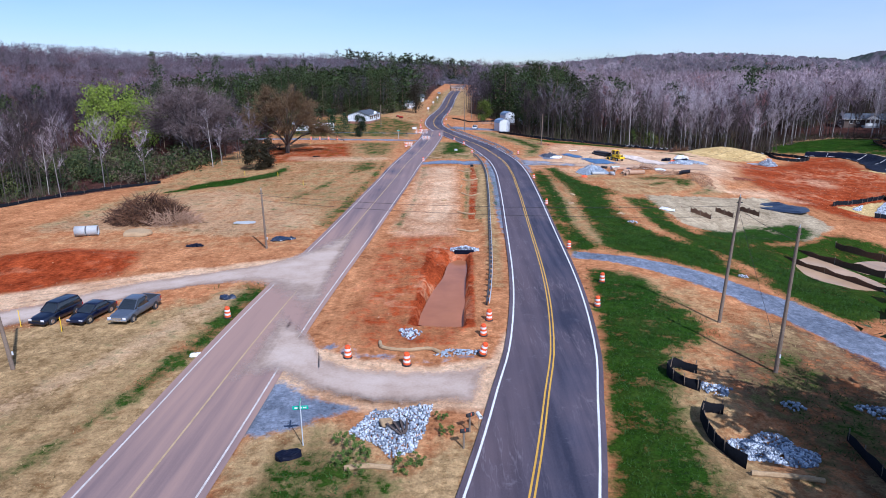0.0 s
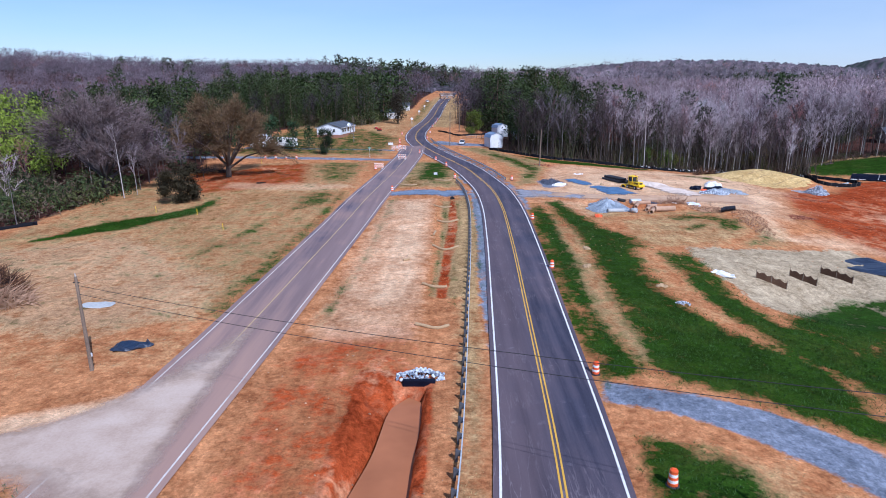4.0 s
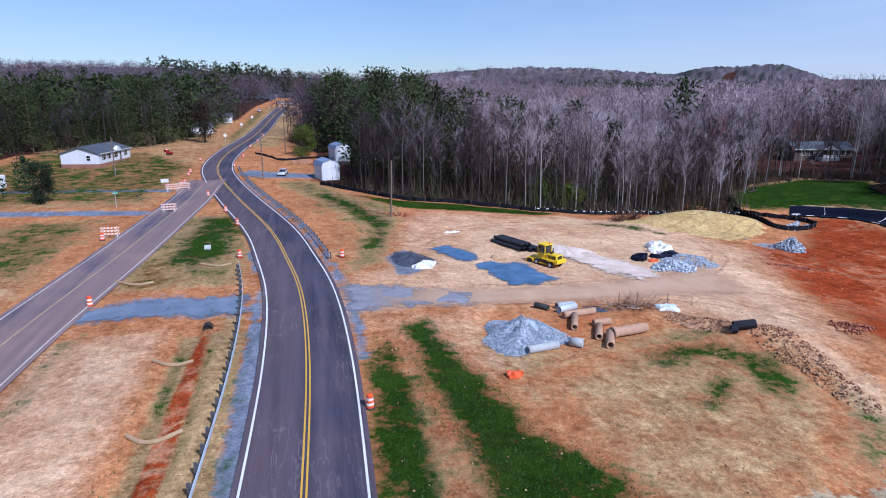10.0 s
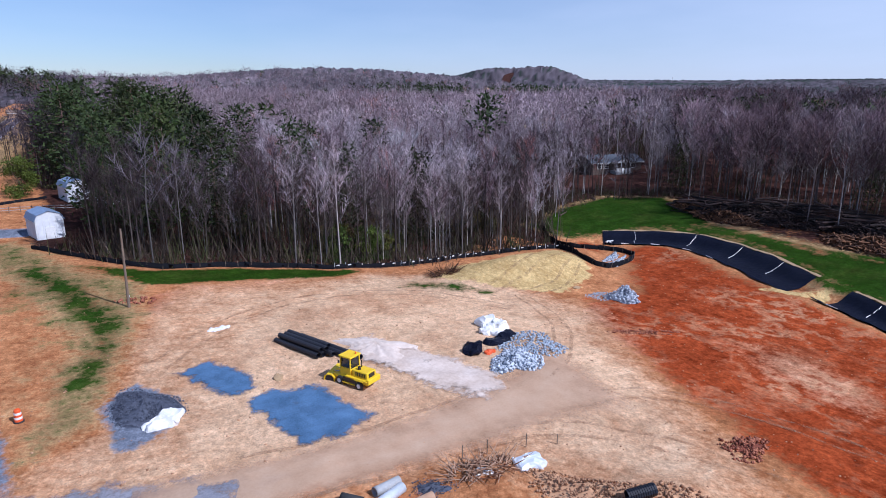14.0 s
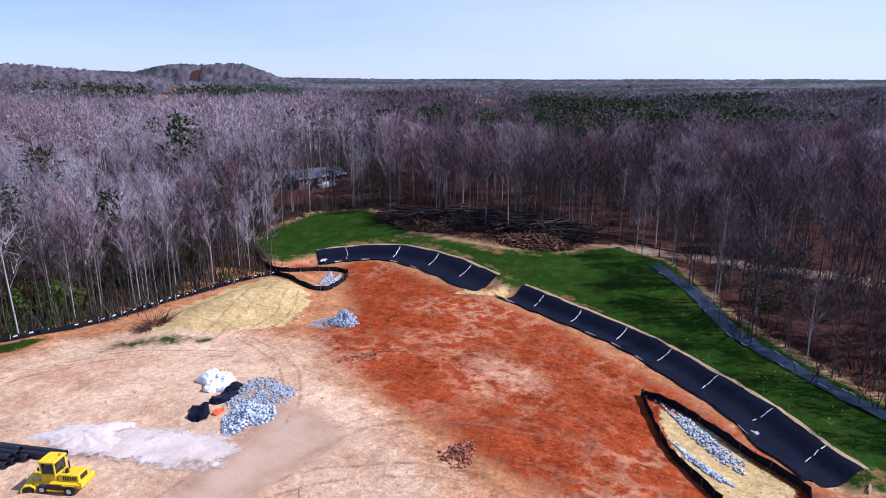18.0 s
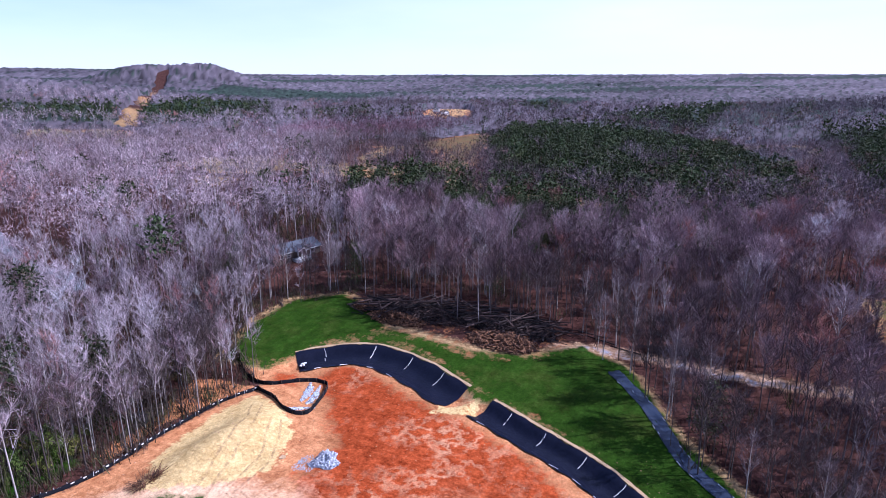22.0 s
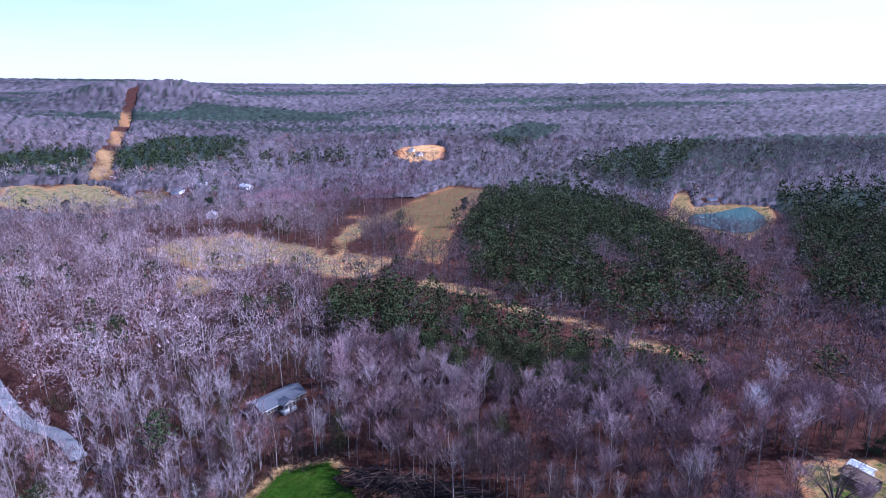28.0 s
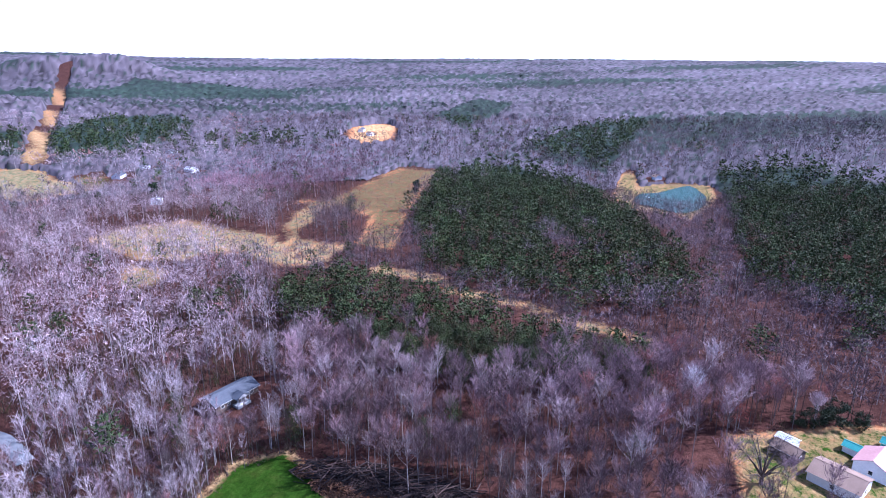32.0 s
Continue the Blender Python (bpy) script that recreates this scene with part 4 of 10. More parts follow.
    put(0, [(26.5, 138), (28, 134), (27.8, 127), (30.4, 125.6), (32.4, 125), (34.2, 119.4), (33, 116), (24, 116), (24.6, 124)], 0.74, 1.8)
    # dull grass on the north verges
    clear_of([(19.4, 163), (23, 185), (18, 205), (8, 235), (16, 238), (25, 215), (32, 204), (30, 188), (25, 166)], (4,), 2)
    put(1, [(19.4, 163), (23, 185), (18, 205), (8, 235), (16, 238), (25, 215), (32, 204), (30, 188), (25, 166)], 0.78, 2)
    put(0, [(19.4, 163), (23, 185), (18, 205), (8, 235), (16, 238), (25, 215), (32, 204), (30, 188), (25, 166)], 0.45, 3)
    put(0, [(22, 172), (24.5, 186), (21, 203), (16, 216), (20, 217), (26, 204), (29, 190), (26, 176)], 0.72, 2)
    put(1, [(-7, 161), (-5, 200), (3, 199), (8, 176), (8.4, 161)], 0.80, 2)
    put(0, [(-7, 161), (-5, 200), (3, 199), (8, 176), (8.4, 161)], 0.40, 3)
    put(2, [(-6, 161), (-4.6, 176), (-1, 178), (2, 168), (1, 161)], 0.42, 2)
    # the field west of the old road: straw and olive grass, worn red bands
    meadow = [(-66, 90), (-64, 150), (-62, 188), (-52, 190), (-44, 199), (-15, 199), (-14, 160), (-14.5, 125), (-16.5, 90), (-30, 84), (-44, 88)]
    clear_of(meadow, (), 3)
    put(1, meadow, 0.60, 3)
    put(2, [(-64, 88), (-62, 104), (-40, 112), (-26, 104), (-22, 88), (-30, 84), (-44, 88)], 0.40, 5)
    put(2, [(-60, 108), (-52, 128), (-40, 126), (-34, 112), (-46, 106)], 0.36, 5)
    put(0, meadow, 0.29, 4)
    put(3, [(-66, 90), (-60, 118), (-44, 126), (-33, 118), (-26, 108), (-20, 104), (-18, 90), (-30, 84), (-44, 88)], 0.40, 4)
    put(2, [(-62, 185), (-50, 187), (-44, 196), (-30, 199), (-24, 167), (-39, 158), (-48, 156)], 0.62, 4)
    put(2, [(-40, 126), (-41, 145), (-38, 158), (-29, 164), (-25, 158), (-31, 142), (-31, 130), (-31, 118)], 0.40, 4)
    put(2, [(-40, 86), (-25, 88), (-24, 100), (-36, 106), (-46, 98)], 0.38, 5)
    put(3, [(-44, 171), (-32, 168), (-15, 165.6), (-15, 160), (-26, 158), (-44, 163)], 0.5, 2)
    put(0, [(-54, 131), (-50, 136), (-43.9, 140), (-41.6, 145), (-40.1, 152), (-38.6, 148), (-38.8, 139), (-42.2, 135), (-45.8, 129), (-58, 120)], 0.95, 1.5)
    put(0, [(-24.6, 158), (-15, 159), (-15.8, 145), (-20.6, 139), (-22.8, 128), (-24.7, 120), (-25.7, 112), (-31.1, 110), (-29.5, 118), (-28.2, 125), (-26.4, 132), (-24.3, 141)], 0.54, 3)
    put(0, [(-16.2, 90), (-15.2, 125), (-14.6, 158), (-17, 159), (-17.8, 129), (-19.4, 112), (-20, 90)], 0.50, 1.2)
    put(0, [(-25, 170), (-30, 199), (-16, 199), (-15, 184), (-15.4, 167)], 0.52, 3)
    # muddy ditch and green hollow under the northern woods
    clear_of([(70.9, 205.5), (79.6, 207.5), (90, 206.8), (99, 206), (104, 204), (103, 214), (99.3, 217), (95.9, 215), (82.5, 213), (76.6, 210)], (), 0.8)
    put(2, [(70.9, 205.5), (79.6, 207.5), (90, 206.8), (99, 206), (104, 204), (103, 214), (99.3, 217), (95.9, 215), (82.5, 213), (76.6, 210)], 0.30, 1)
    put(0, [(58, 205), (66, 224), (72, 222), (74, 214), (70, 206.5)], 0.85, 2)
    put(0, [(76, 219), (86, 232), (100, 236), (106, 228), (97, 218), (86, 217)], 0.42, 4)
    return w


def graded(lo, hi, step, reach, grow=1.075):
    a, s, left = [hi], step, []
    while a[-1] < reach:
        s *= grow
        a.append(a[-1] + s)
    b, s = [lo], step
    while b[-1] > -reach:
        s *= grow
        b.append(b[-1] - s)
    return np.array(b[:0:-1] + list(np.arange(lo, hi, step)) + a)


def build_ground():
    gx, gy = np.union1d(graded(-100, 160, 1.05, 4900), np.arange(-3.1, 5.2, 0.4)), np.union1d(graded(8, 236, 1.05, 4900), np.arange(49.2, 79.3, 0.5))
    xx, yy = np.meshgrid(gx, gy)
    x, y = xx.ravel(), yy.ravel()
    z = height(x, y)
    n, m = len(gx), len(gy)
    a = (np.arange(m - 1)[:, None] * n + np.arange(n - 1)[None]).ravel()
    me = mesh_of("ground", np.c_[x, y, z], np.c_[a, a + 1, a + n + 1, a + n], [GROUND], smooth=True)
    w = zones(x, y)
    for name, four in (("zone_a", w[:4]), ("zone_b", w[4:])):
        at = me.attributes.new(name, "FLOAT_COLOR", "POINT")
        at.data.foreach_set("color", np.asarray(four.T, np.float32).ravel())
    tagged(new("ground", me), "bare red-brown soil, grass and leaf litter over rolling land", "ground", kind="structure")


build_ground()


# ---- roads ----
def ribbon(line, z, left, right, lift, thick=0.0):
    """A strip along a line from left to right of it (metres to the right)."""
    s = sides(line)
    l, r = line + s * left, line + s * right
    n = len(line)
    v = np.vstack([np.c_[l, z + lift], np.c_[r, z + lift]])
    a = np.arange(n - 1)
    return v, np.c_[a, a + n, a + n + 1, a + 1]


def strip_object(name, line, z, left, right, lift, material, parent=None, label=""):
    v, f = ribbon(line, z, left, right, lift)
    ob = new(name, mesh_of(name, v, f, [material]))
    if parent:
        ob.parent = parent
    if label:
        ob["label"] = label
    return ob


def road_surface(name, line, z, left, right, lift, material):
    """A road in ten lanes of faces, each point knowing how far across it lies (-1 to 1)."""
    s = sides(line)
    u = np.linspace(left, right, 11)
    n = len(line)
    v = np.vstack([np.c_[line + s * w, z + lift] for w in u])
    a = np.arange(n - 1)
    f = np.vstack([np.c_[a + k * n, a + (k + 1) * n, a + (k + 1) * n + 1, a + k * n + 1] for k in range(10)])
    me = mesh_of(name, v, f, [material])
    at = me.attributes.new("across", "FLOAT", "POINT")
    at.data.foreach_set("value", np.repeat(u / max(abs(left), right), n).astype(np.float32))
    return new(name, me)


main_road = tagged(road_surface("road_new", MAIN, MAIN_Z, -3.95, 3.95, 0.0, NEW_ASPHALT), "new dark two-lane asphalt road with fresh markings", "road", kind="structure")
old_road = tagged(road_surface("road_old", OLD, OLD_Z, -3.8, 4.0, -0.012, OLD_ASPHALT), "old two-lane road dusted with red-brown dirt", "road", kind="structure")
for name, at, wide, material, text in (("edge_line", -3.52, 0.15, WHITE_LINE, "white edge line"), ("edge_line", 3.52, 0.15, WHITE_LINE, "white edge line"), ("centre_line", -0.14, 0.12, YELLOW_LINE, "yellow centre line"), ("centre_line", 0.14, 0.12, YELLOW_LINE, "yellow centre line")):
    strip_object(name, MAIN, MAIN_Z, at - wide / 2, at + wide / 2, 0.008, material, main_road, text)
cut = OLD[:, 1] < 232
for name, at, wide, material, text in (("edge_line", -3.2, 0.13, FADED_WHITE, "faded white edge line"), ("edge_line", 3.5, 0.13, FADED_WHITE, "faded white edge line"), ("centre_line", -0.05, 0.13, FADED_LINE, "faded yellow centre line")):
    strip_object(name, OLD[cut], OLD_Z[cut], at - wide / 2, at + wide / 2, 0.0, material, old_road, text)


# ---- dirt tracks ----
def track_material(name, stops, cover=1.0):
    m, t, b = nodes_of(name)
    p = place_of(t)
    fine, big = noise_node(t, 5, 5, 0.7, p), noise_node(t, 0.3, 4, 0.6, p)
    lie = t.nodes.new("ShaderNodeAttribute")
    lie.attribute_name = "across"
    lane = calc(t, "MULTIPLY_ADD", calc(t, "SINE", calc(t, "MULTIPLY", lie.outputs["Fac"], 9.0)), 0.04, 0.0)
    f = calc(t, "ADD", calc(t, "ADD", calc(t, "MULTIPLY", fine, 0.35), calc(t, "MULTIPLY", big, 0.65)), lane)
    t.links.new(ramp(t, f, stops), b.inputs["Base Color"])
    b.inputs["Roughness"].default_value = 0.95
    thin = calc(t, "MULTIPLY_ADD", calc(t, "SUBTRACT", 1.0, calc(t, "ABSOLUTE", lie.outputs["Fac"])), 2.4, calc(t, "MULTIPLY_ADD", noise_node(t, 0.9, 5, 0.65, p), 1.1, -0.9), clamp=True)
    t.links.new(calc(t, "MULTIPLY", thin, cover), b.inputs["Alpha"])
    bumped(t, b, fine, 0.4, 0.05)
    return m


TRACK = track_material("packed_pale_dirt", [(0.3, (0.33, 0.23, 0.165)), (0.5, (0.46, 0.35, 0.275)), (0.7, (0.56, 0.455, 0.375))])
HAUL = track_material("packed_site_soil", [(0.3, (0.41, 0.25, 0.148)), (0.5, (0.58, 0.385, 0.245)), (0.7, (0.68, 0.485, 0.33))], 0.72)


def dirt_track(name, north, south, label, lift=0.056, material=TRACK):
    """A skin of packed dirt between two edges, with frayed borders."""
    a, b = spline(north, 0.6), spline(south, 0.6)
    n, m = 90, 13
    pick = lambda q: np.c_[np.interp(np.linspace(0, 1, n), np.linspace(0, 1, len(q)), q[:, 0]), np.interp(np.linspace(0, 1, n), np.linspace(0, 1, len(q)), q[:, 1])]
    a, b = pick(a), pick(b)
    rng = np.random.default_rng(n + len(label))
    fray = lambda: np.cumsum(rng.normal(size=(n, 1)) * 0.05, 0) * 0.6 + rng.normal(size=(n, 1)) * 0.05
    a, b = a + fray() * (1, 1), b + fray() * (1, 1)
    k = np.linspace(0, 1, m)
    v = np.vstack([a * (1 - q) + b * q for q in k])
    z = np.maximum(height(v[:, 0], v[:, 1]), base_height(v[:, 0], v[:, 1]) + 0.012) + lift
    i = np.arange(n - 1)
    f = np.vstack([np.c_[i + q * n, i + (q + 1) * n, i + (q + 1) * n + 1, i + q * n + 1] for q in range(m - 1)])
    me = mesh_of(name, np.c_[v, z], f[:, ::-1], [material], smooth=True)
    if me.polygons[0].normal.z < 0:
        me.flip_normals()
    rim, u = np.repeat(k * 2 - 1, n), np.tile(np.linspace(0, 1, n), m)
    ends = np.maximum(1 - u / 0.3, 1 - (1 - u) / 0.14)
    at = me.attributes.new("across", "FLOAT", "POINT")
    at.data.foreach_set("value", np.maximum(abs(rim), ends).astype(np.float32))
    return tagged(new(name, me), label, "dirt track", kind="structure")


dirt_track("dirt_crossing", [(-16, 58), (-12.8, 53), (-10.6, 49.5), (-9.0, 45.4), (-5.5, 43.1), (-0.2, 42.6), (3.2, 43.2), (5.0, 44.8)], [(-16, 38), (-13.4, 40), (-11.4, 40.6), (-8.1, 38.4), (-2.4, 37.0), (1.4, 37.2), (3.0, 36.8), (3.8, 36.2)], "smooth curve of packed pale dirt between the roads")
dirt_track("haul_track", [(18.8, 159.2), (26, 158.2), (34, 157.4), (44, 157.6), (56, 160), (70, 166)], [(18.8, 148.6), (26, 149.6), (34, 149.8), (43, 149.2), (54, 148.6), (66, 147)], "packed haul track from the new road into the site", material=HAUL)
dirt_track("dirt_drive", [(-62, 46), (-44.3, 56.7), (-40.2, 59.4), (-34.7, 65.2), (-25.5, 69.6), (-20.8, 72.6), (-17.8, 78), (-15.4, 86), (-12.6, 96)], [(-60, 39), (-40.2, 50.8), (-36.3, 54.6), (-30, 60.4), (-23.6, 62.8), (-19.6, 61.6), (-16.4, 57), (-13.4, 52), (-11.2, 46)], "pale packed dirt drive off the old road")


def frayed(name, stops, fine_scale=6.0):
    """Loose material spread on the ground, thinning out at its rim."""
    m, t, b = nodes_of(name)
    p = place_of(t)
    fine, big = noise_node(t, fine_scale, 5, 0.7, p), noise_node(t, 0.5, 4, 0.6, p)
    t.links.new(ramp(t, calc(t, "ADD", calc(t, "MULTIPLY", fine, 0.5), calc(t, "MULTIPLY", big, 0.5)), stops), b.inputs["Base Color"])
    b.inputs["Roughness"].default_value = 0.95
    rim = t.nodes.new("ShaderNodeAttribute")
    rim.attribute_name = "across"
    t.links.new(calc(t, "MULTIPLY_ADD", rim.outputs["Fac"], 2.9, calc(t, "MULTIPLY_ADD", noise_node(t, 0.7, 6, 0.7, p), 4.6, -3.75), clamp=True), b.inputs["Alpha"])
    bumped(t, b, fine, 0.5, 0.06)
    return m


BLUE_STONE = frayed("blue_crushed_stone", [(0.35, (0.028, 0.075, 0.150)), (0.65, (0.105, 0.210, 0.370))], 9.0)
GREY_STONE = frayed("grey_crushed_stone", [(0.35, (0.085, 0.12, 0.175)), (0.65, (0.205, 0.255, 0.335))], 9.0)
THIN_STONE = frayed("thin_crushed_stone", [(0.35, (0.15, 0.16, 0.195)), (0.65, (0.31, 0.31, 0.345))], 9.0)
WHITE_SAND = frayed("white_sand", [(0.35, (0.50, 0.385, 0.30)), (0.65, (0.74, 0.63, 0.54))], 3.0)


def spread_patch(name, points, material, label, category, high=0.12, edge=1.2):
    """A thin layer inside an outline, with a little height of its own."""
    q = np.array(points, float)
    gx, gy = np.arange(q[:, 0].min() - edge, q[:, 0].max() + edge, 0.45), np.arange(q[:, 1].min() - edge, q[:, 1].max() + edge, 0.45)
    xx, yy = np.meshgrid(gx, gy)
    x, y = xx.ravel(), yy.ravel()
    w = inside(x, y, points, edge)
    n, m = len(gx), len(gy)
    a = (np.arange(m - 1)[:, None] * n + np.arange(n - 1)[None]).ravel()
    f = np.c_[a, a + 1, a + n + 1, a + n]
    f = f[w[f].max(1) > 0.03]
    used, back = np.unique(f, return_inverse=True)
    x, y, w = x[used], y[used], w[used]
    lump = 0.6 + 0.4 * np.sin(x * 1.3 + y) * np.sin(y * 0.9 - x * 0.4)
    me = mesh_of(name, np.c_[x, y, height(x, y) + 0.05 + high * soft(w) * lump], back.reshape(-1, 4), [material], smooth=True)
    at = me.attributes.new("across", "FLOAT", "POINT")
    at.data.foreach_set("value", w.astype(np.float32))
    return tagged(new(name, me), label, category)


for outline, text in (([(35.2, 165.8), (38.5, 166.6), (42.3, 165.8), (44.8, 158.4), (41, 156.6), (37.6, 157)], "low blue-grey spread of crushed stone beside the machine"), ([(31.2, 173.6), (34.8, 175.6), (37.8, 170.4), (37.4, 167.4), (34.6, 166.4), (33, 170)], "curved blue-grey spread of crushed stone")):
    spread_patch("stone_spread", outline, BLUE_STONE, text, "crushed stone")
spread_patch("stone_spread", [(-9.2, 152.6), (-8.4, 155.4), (-5, 157.6), (2, 158.6), (9.2, 157.8), (10, 151.6), (2, 152.6)], GREY_STONE, "grey-blue crushed stone spread across the median", "crushed stone", 0.05, 1.6)
spread_patch("stone_spread", [(18.4, 160), (22, 159), (27, 157.6), (33, 155), (33, 150.6), (26, 151), (22, 150.8), (18.6, 149.4)], THIN_STONE, "thin blue-grey crushed stone where the haul track leaves the road", "crushed stone", 0.03, 2.2)
spread_patch("sand_spread", [(47.6, 174.6), (51.4, 174.4), (53.4, 169.4), (56, 165.7), (58, 160), (57, 157), (53.5, 155.8), (50.6, 161.5), (48, 168)], WHITE_SAND, "white sand spread beside the yellow machine", "sand", 0.25, 1.5)


# ---- trees ----
def prism(p, q, r0, r1, sides_n=4):
    """A tapered limb from p to q, as triangles."""
    p, q = np.array(p, float), np.array(q, float)
    d = (q - p) / (np.linalg.norm(q - p) + 1e-9)
    u = np.cross(d, (0.3, 0.9, 0.2))
    u /= np.linalg.norm(u)
    w = np.cross(d, u)
    a = np.arange(sides_n) * 2 * np.pi / sides_n
    ring = np.cos(a)[:, None] * u + np.sin(a)[:, None] * w
    v = np.vstack([p + ring * r0, q + ring * r1])
    i = np.arange(sides_n)
    j = (i + 1) % sides_n
    return v, np.vstack([np.c_[i, j, j + sides_n], np.c_[i, j + sides_n, i + sides_n]])


def slivers(start, way, length, width, rng):
    """Thin pointed blades, one triangle each."""
    n = len(start)
    side = np.cross(way, rng.normal(size=(n, 3)))
    side /= np.linalg.norm(side, axis=1)[:, None] + 1e-9
    w = (side * np.broadcast_to(width, n)[:, None]) / 2
    v = np.stack([start - w, start + w, start + way * np.broadcast_to(length, n)[:, None]], 1).reshape(-1, 3)
    return v, np.arange(3 * n).reshape(-1, 3)


def joined(pieces):
    vs, fs, n = [], [], 0
    for v, f in pieces:
        vs.append(v), fs.append(f + n)
        n += len(v)
    return np.vstack(vs), np.vstack(fs)


def bare_tree(rng, h, limbs, twigs, width, crown=0.16, low=0.35, lean=0.02, ring=4, stout=0.24):
    """Wood and twigs of a leafless forest tree: a straight bole, steep limbs, twigs all the way up."""
    top = np.array([rng.normal() * lean * h, rng.normal() * lean * h, h * 0.93])
    r = 0.0068 * h
    mid = top * 0.5 + rng.normal(size=3) * (0.012 * h, 0.012 * h, 0)
    wood = [prism((0, 0, -0.4), mid, r, r * 0.7, ring), prism(mid, top, r * 0.7, r * 0.12, ring)]
    tips, roots, share = [top], [mid], [1.2]
    for k in range(limbs):
        f = low + (0.9 - low) * ((k + rng.uniform(0, 1)) / limbs) ** 0.9
        a = k * 2.4 + rng.uniform(-0.6, 0.6)
        s = mid * (f / 0.5) if f < 0.5 else mid + (top - mid) * ((f - 0.5) / 0.5)
        out = crown * h * rng.uniform(0.4, 1.0) * (1.1 - 0.75 * max(0.0, f - 0.55) / 0.35)
        e = s + np.array([math.cos(a) * out, math.sin(a) * out, out * rng.uniform(0.9, 2.4)])
        e[2] = min(e[2], h * rng.uniform(0.9, 1.0))
        bend = s + (e - s) * 0.5 + np.array([math.cos(a), math.sin(a), -0.4]) * out * 0.14
        wood += [prism(s, bend, r * stout, r * stout * 0.55, 3), prism(bend, e, r * stout * 0.55, r * 0.03, 3)]
        tips.append(e), roots.append(s), share.append(0.5 + out / (crown * h))
    tips, roots, share = np.array(tips), np.array(roots), np.array(share)
    k = rng.choice(len(tips), twigs, p=share / share.sum())
    f = rng.uniform(0.2, 1.0, twigs)[:, None] ** 0.8
    start = roots[k] + (tips[k] - roots[k]) * f
    way = (tips[k] - roots[k]) / (np.linalg.norm(tips[k] - roots[k], axis=1)[:, None] + 1e-9) * 0.5 + rng.normal(size=(twigs, 3)) * (0.55, 0.55, 0.3) + (0, 0, 0.45)
    way /= np.linalg.norm(way, axis=1)[:, None]
    return joined(wood), slivers(start, way, rng.uniform(0.05, 0.14, twigs) * h, width, rng)


def dome_tree(rng, twigs, width, limbs=2):
    """A leafless tree of height one, its fine twigs filling a rounded, uneven crown."""
    wood = [prism((0, 0, -0.03), (rng.normal() * 0.02, rng.normal() * 0.02, 0.82), 0.0085, 0.002, 3)]
    for k in range(limbs):
        a, f = rng.uniform(0, 6.283), rng.uniform(0.38, 0.6)
        wood.append(prism((0, 0, f), (math.cos(a) * 0.15, math.sin(a) * 0.15, f + rng.uniform(0.2, 0.32)), 0.004, 0.001, 3))
    lobes = np.c_[rng.normal(size=(7, 2)) * 0.145, rng.uniform(0.42, 0.82, 7)]
    c = lobes[rng.integers(0, 7, twigs)]
    start = c + rng.normal(size=(twigs, 3)) * (0.075, 0.075, 0.065)
    way = (start - (0, 0, 0.38)) * 1.4 + rng.normal(size=(twigs, 3)) * 0.28
    way /= np.linalg.norm(way, axis=1)[:, None]
    return joined(wood), slivers(start, way, rng.uniform(0.06, 0.13, twigs), width, rng)


def pine_tree(rng, h, tufts, size, bare=0.3, wide=0.2, ring=4):
    """A pine: a bole with needle clumps at the ends of short limbs, in an uneven rounded crown."""
    r = 0.011 * h
    wood = [prism((0, 0, -0.4), (0, 0, h * 0.95), r, r * 0.2, ring)]
    count = max(7, tufts // 13)
    f = ((np.arange(count) + rng.uniform(0, 1, count)) / count)
    reach = wide * h * np.sqrt(np.clip(1.02 - ((f - 0.3) / 0.72) ** 2, 0.02, 1)) * rng.uniform(0.35, 1.0, count)
    a = np.arange(count) * 2.4 + rng.uniform(-0.7, 0.7, count)
    c = np.c_[np.cos(a) * reach, np.sin(a) * reach, h * (bare + (0.97 - bare) * f)]
    for q in c[::2]:
        wood.append(prism((0, 0, q[2] - 0.03 * h), q, r * 0.22, r * 0.05, 3))
    k = rng.integers(0, count, tufts)
    puff = 0.055 * h * (1.15 - 0.5 * f[k])[:, None]
    start = c[k] + rng.normal(size=(tufts, 3)) * puff * (1, 1, 0.62)
    way = (start - c[k]) / (puff + 1e-6) * 0.7 + rng.normal(size=(tufts, 3)) * 0.5 + (0, 0, 0.35)
    way /= np.linalg.norm(way, axis=1)[:, None]
    return joined(wood), slivers(start, way, size * rng.uniform(0.7, 1.3, tufts), size * 0.6, rng)


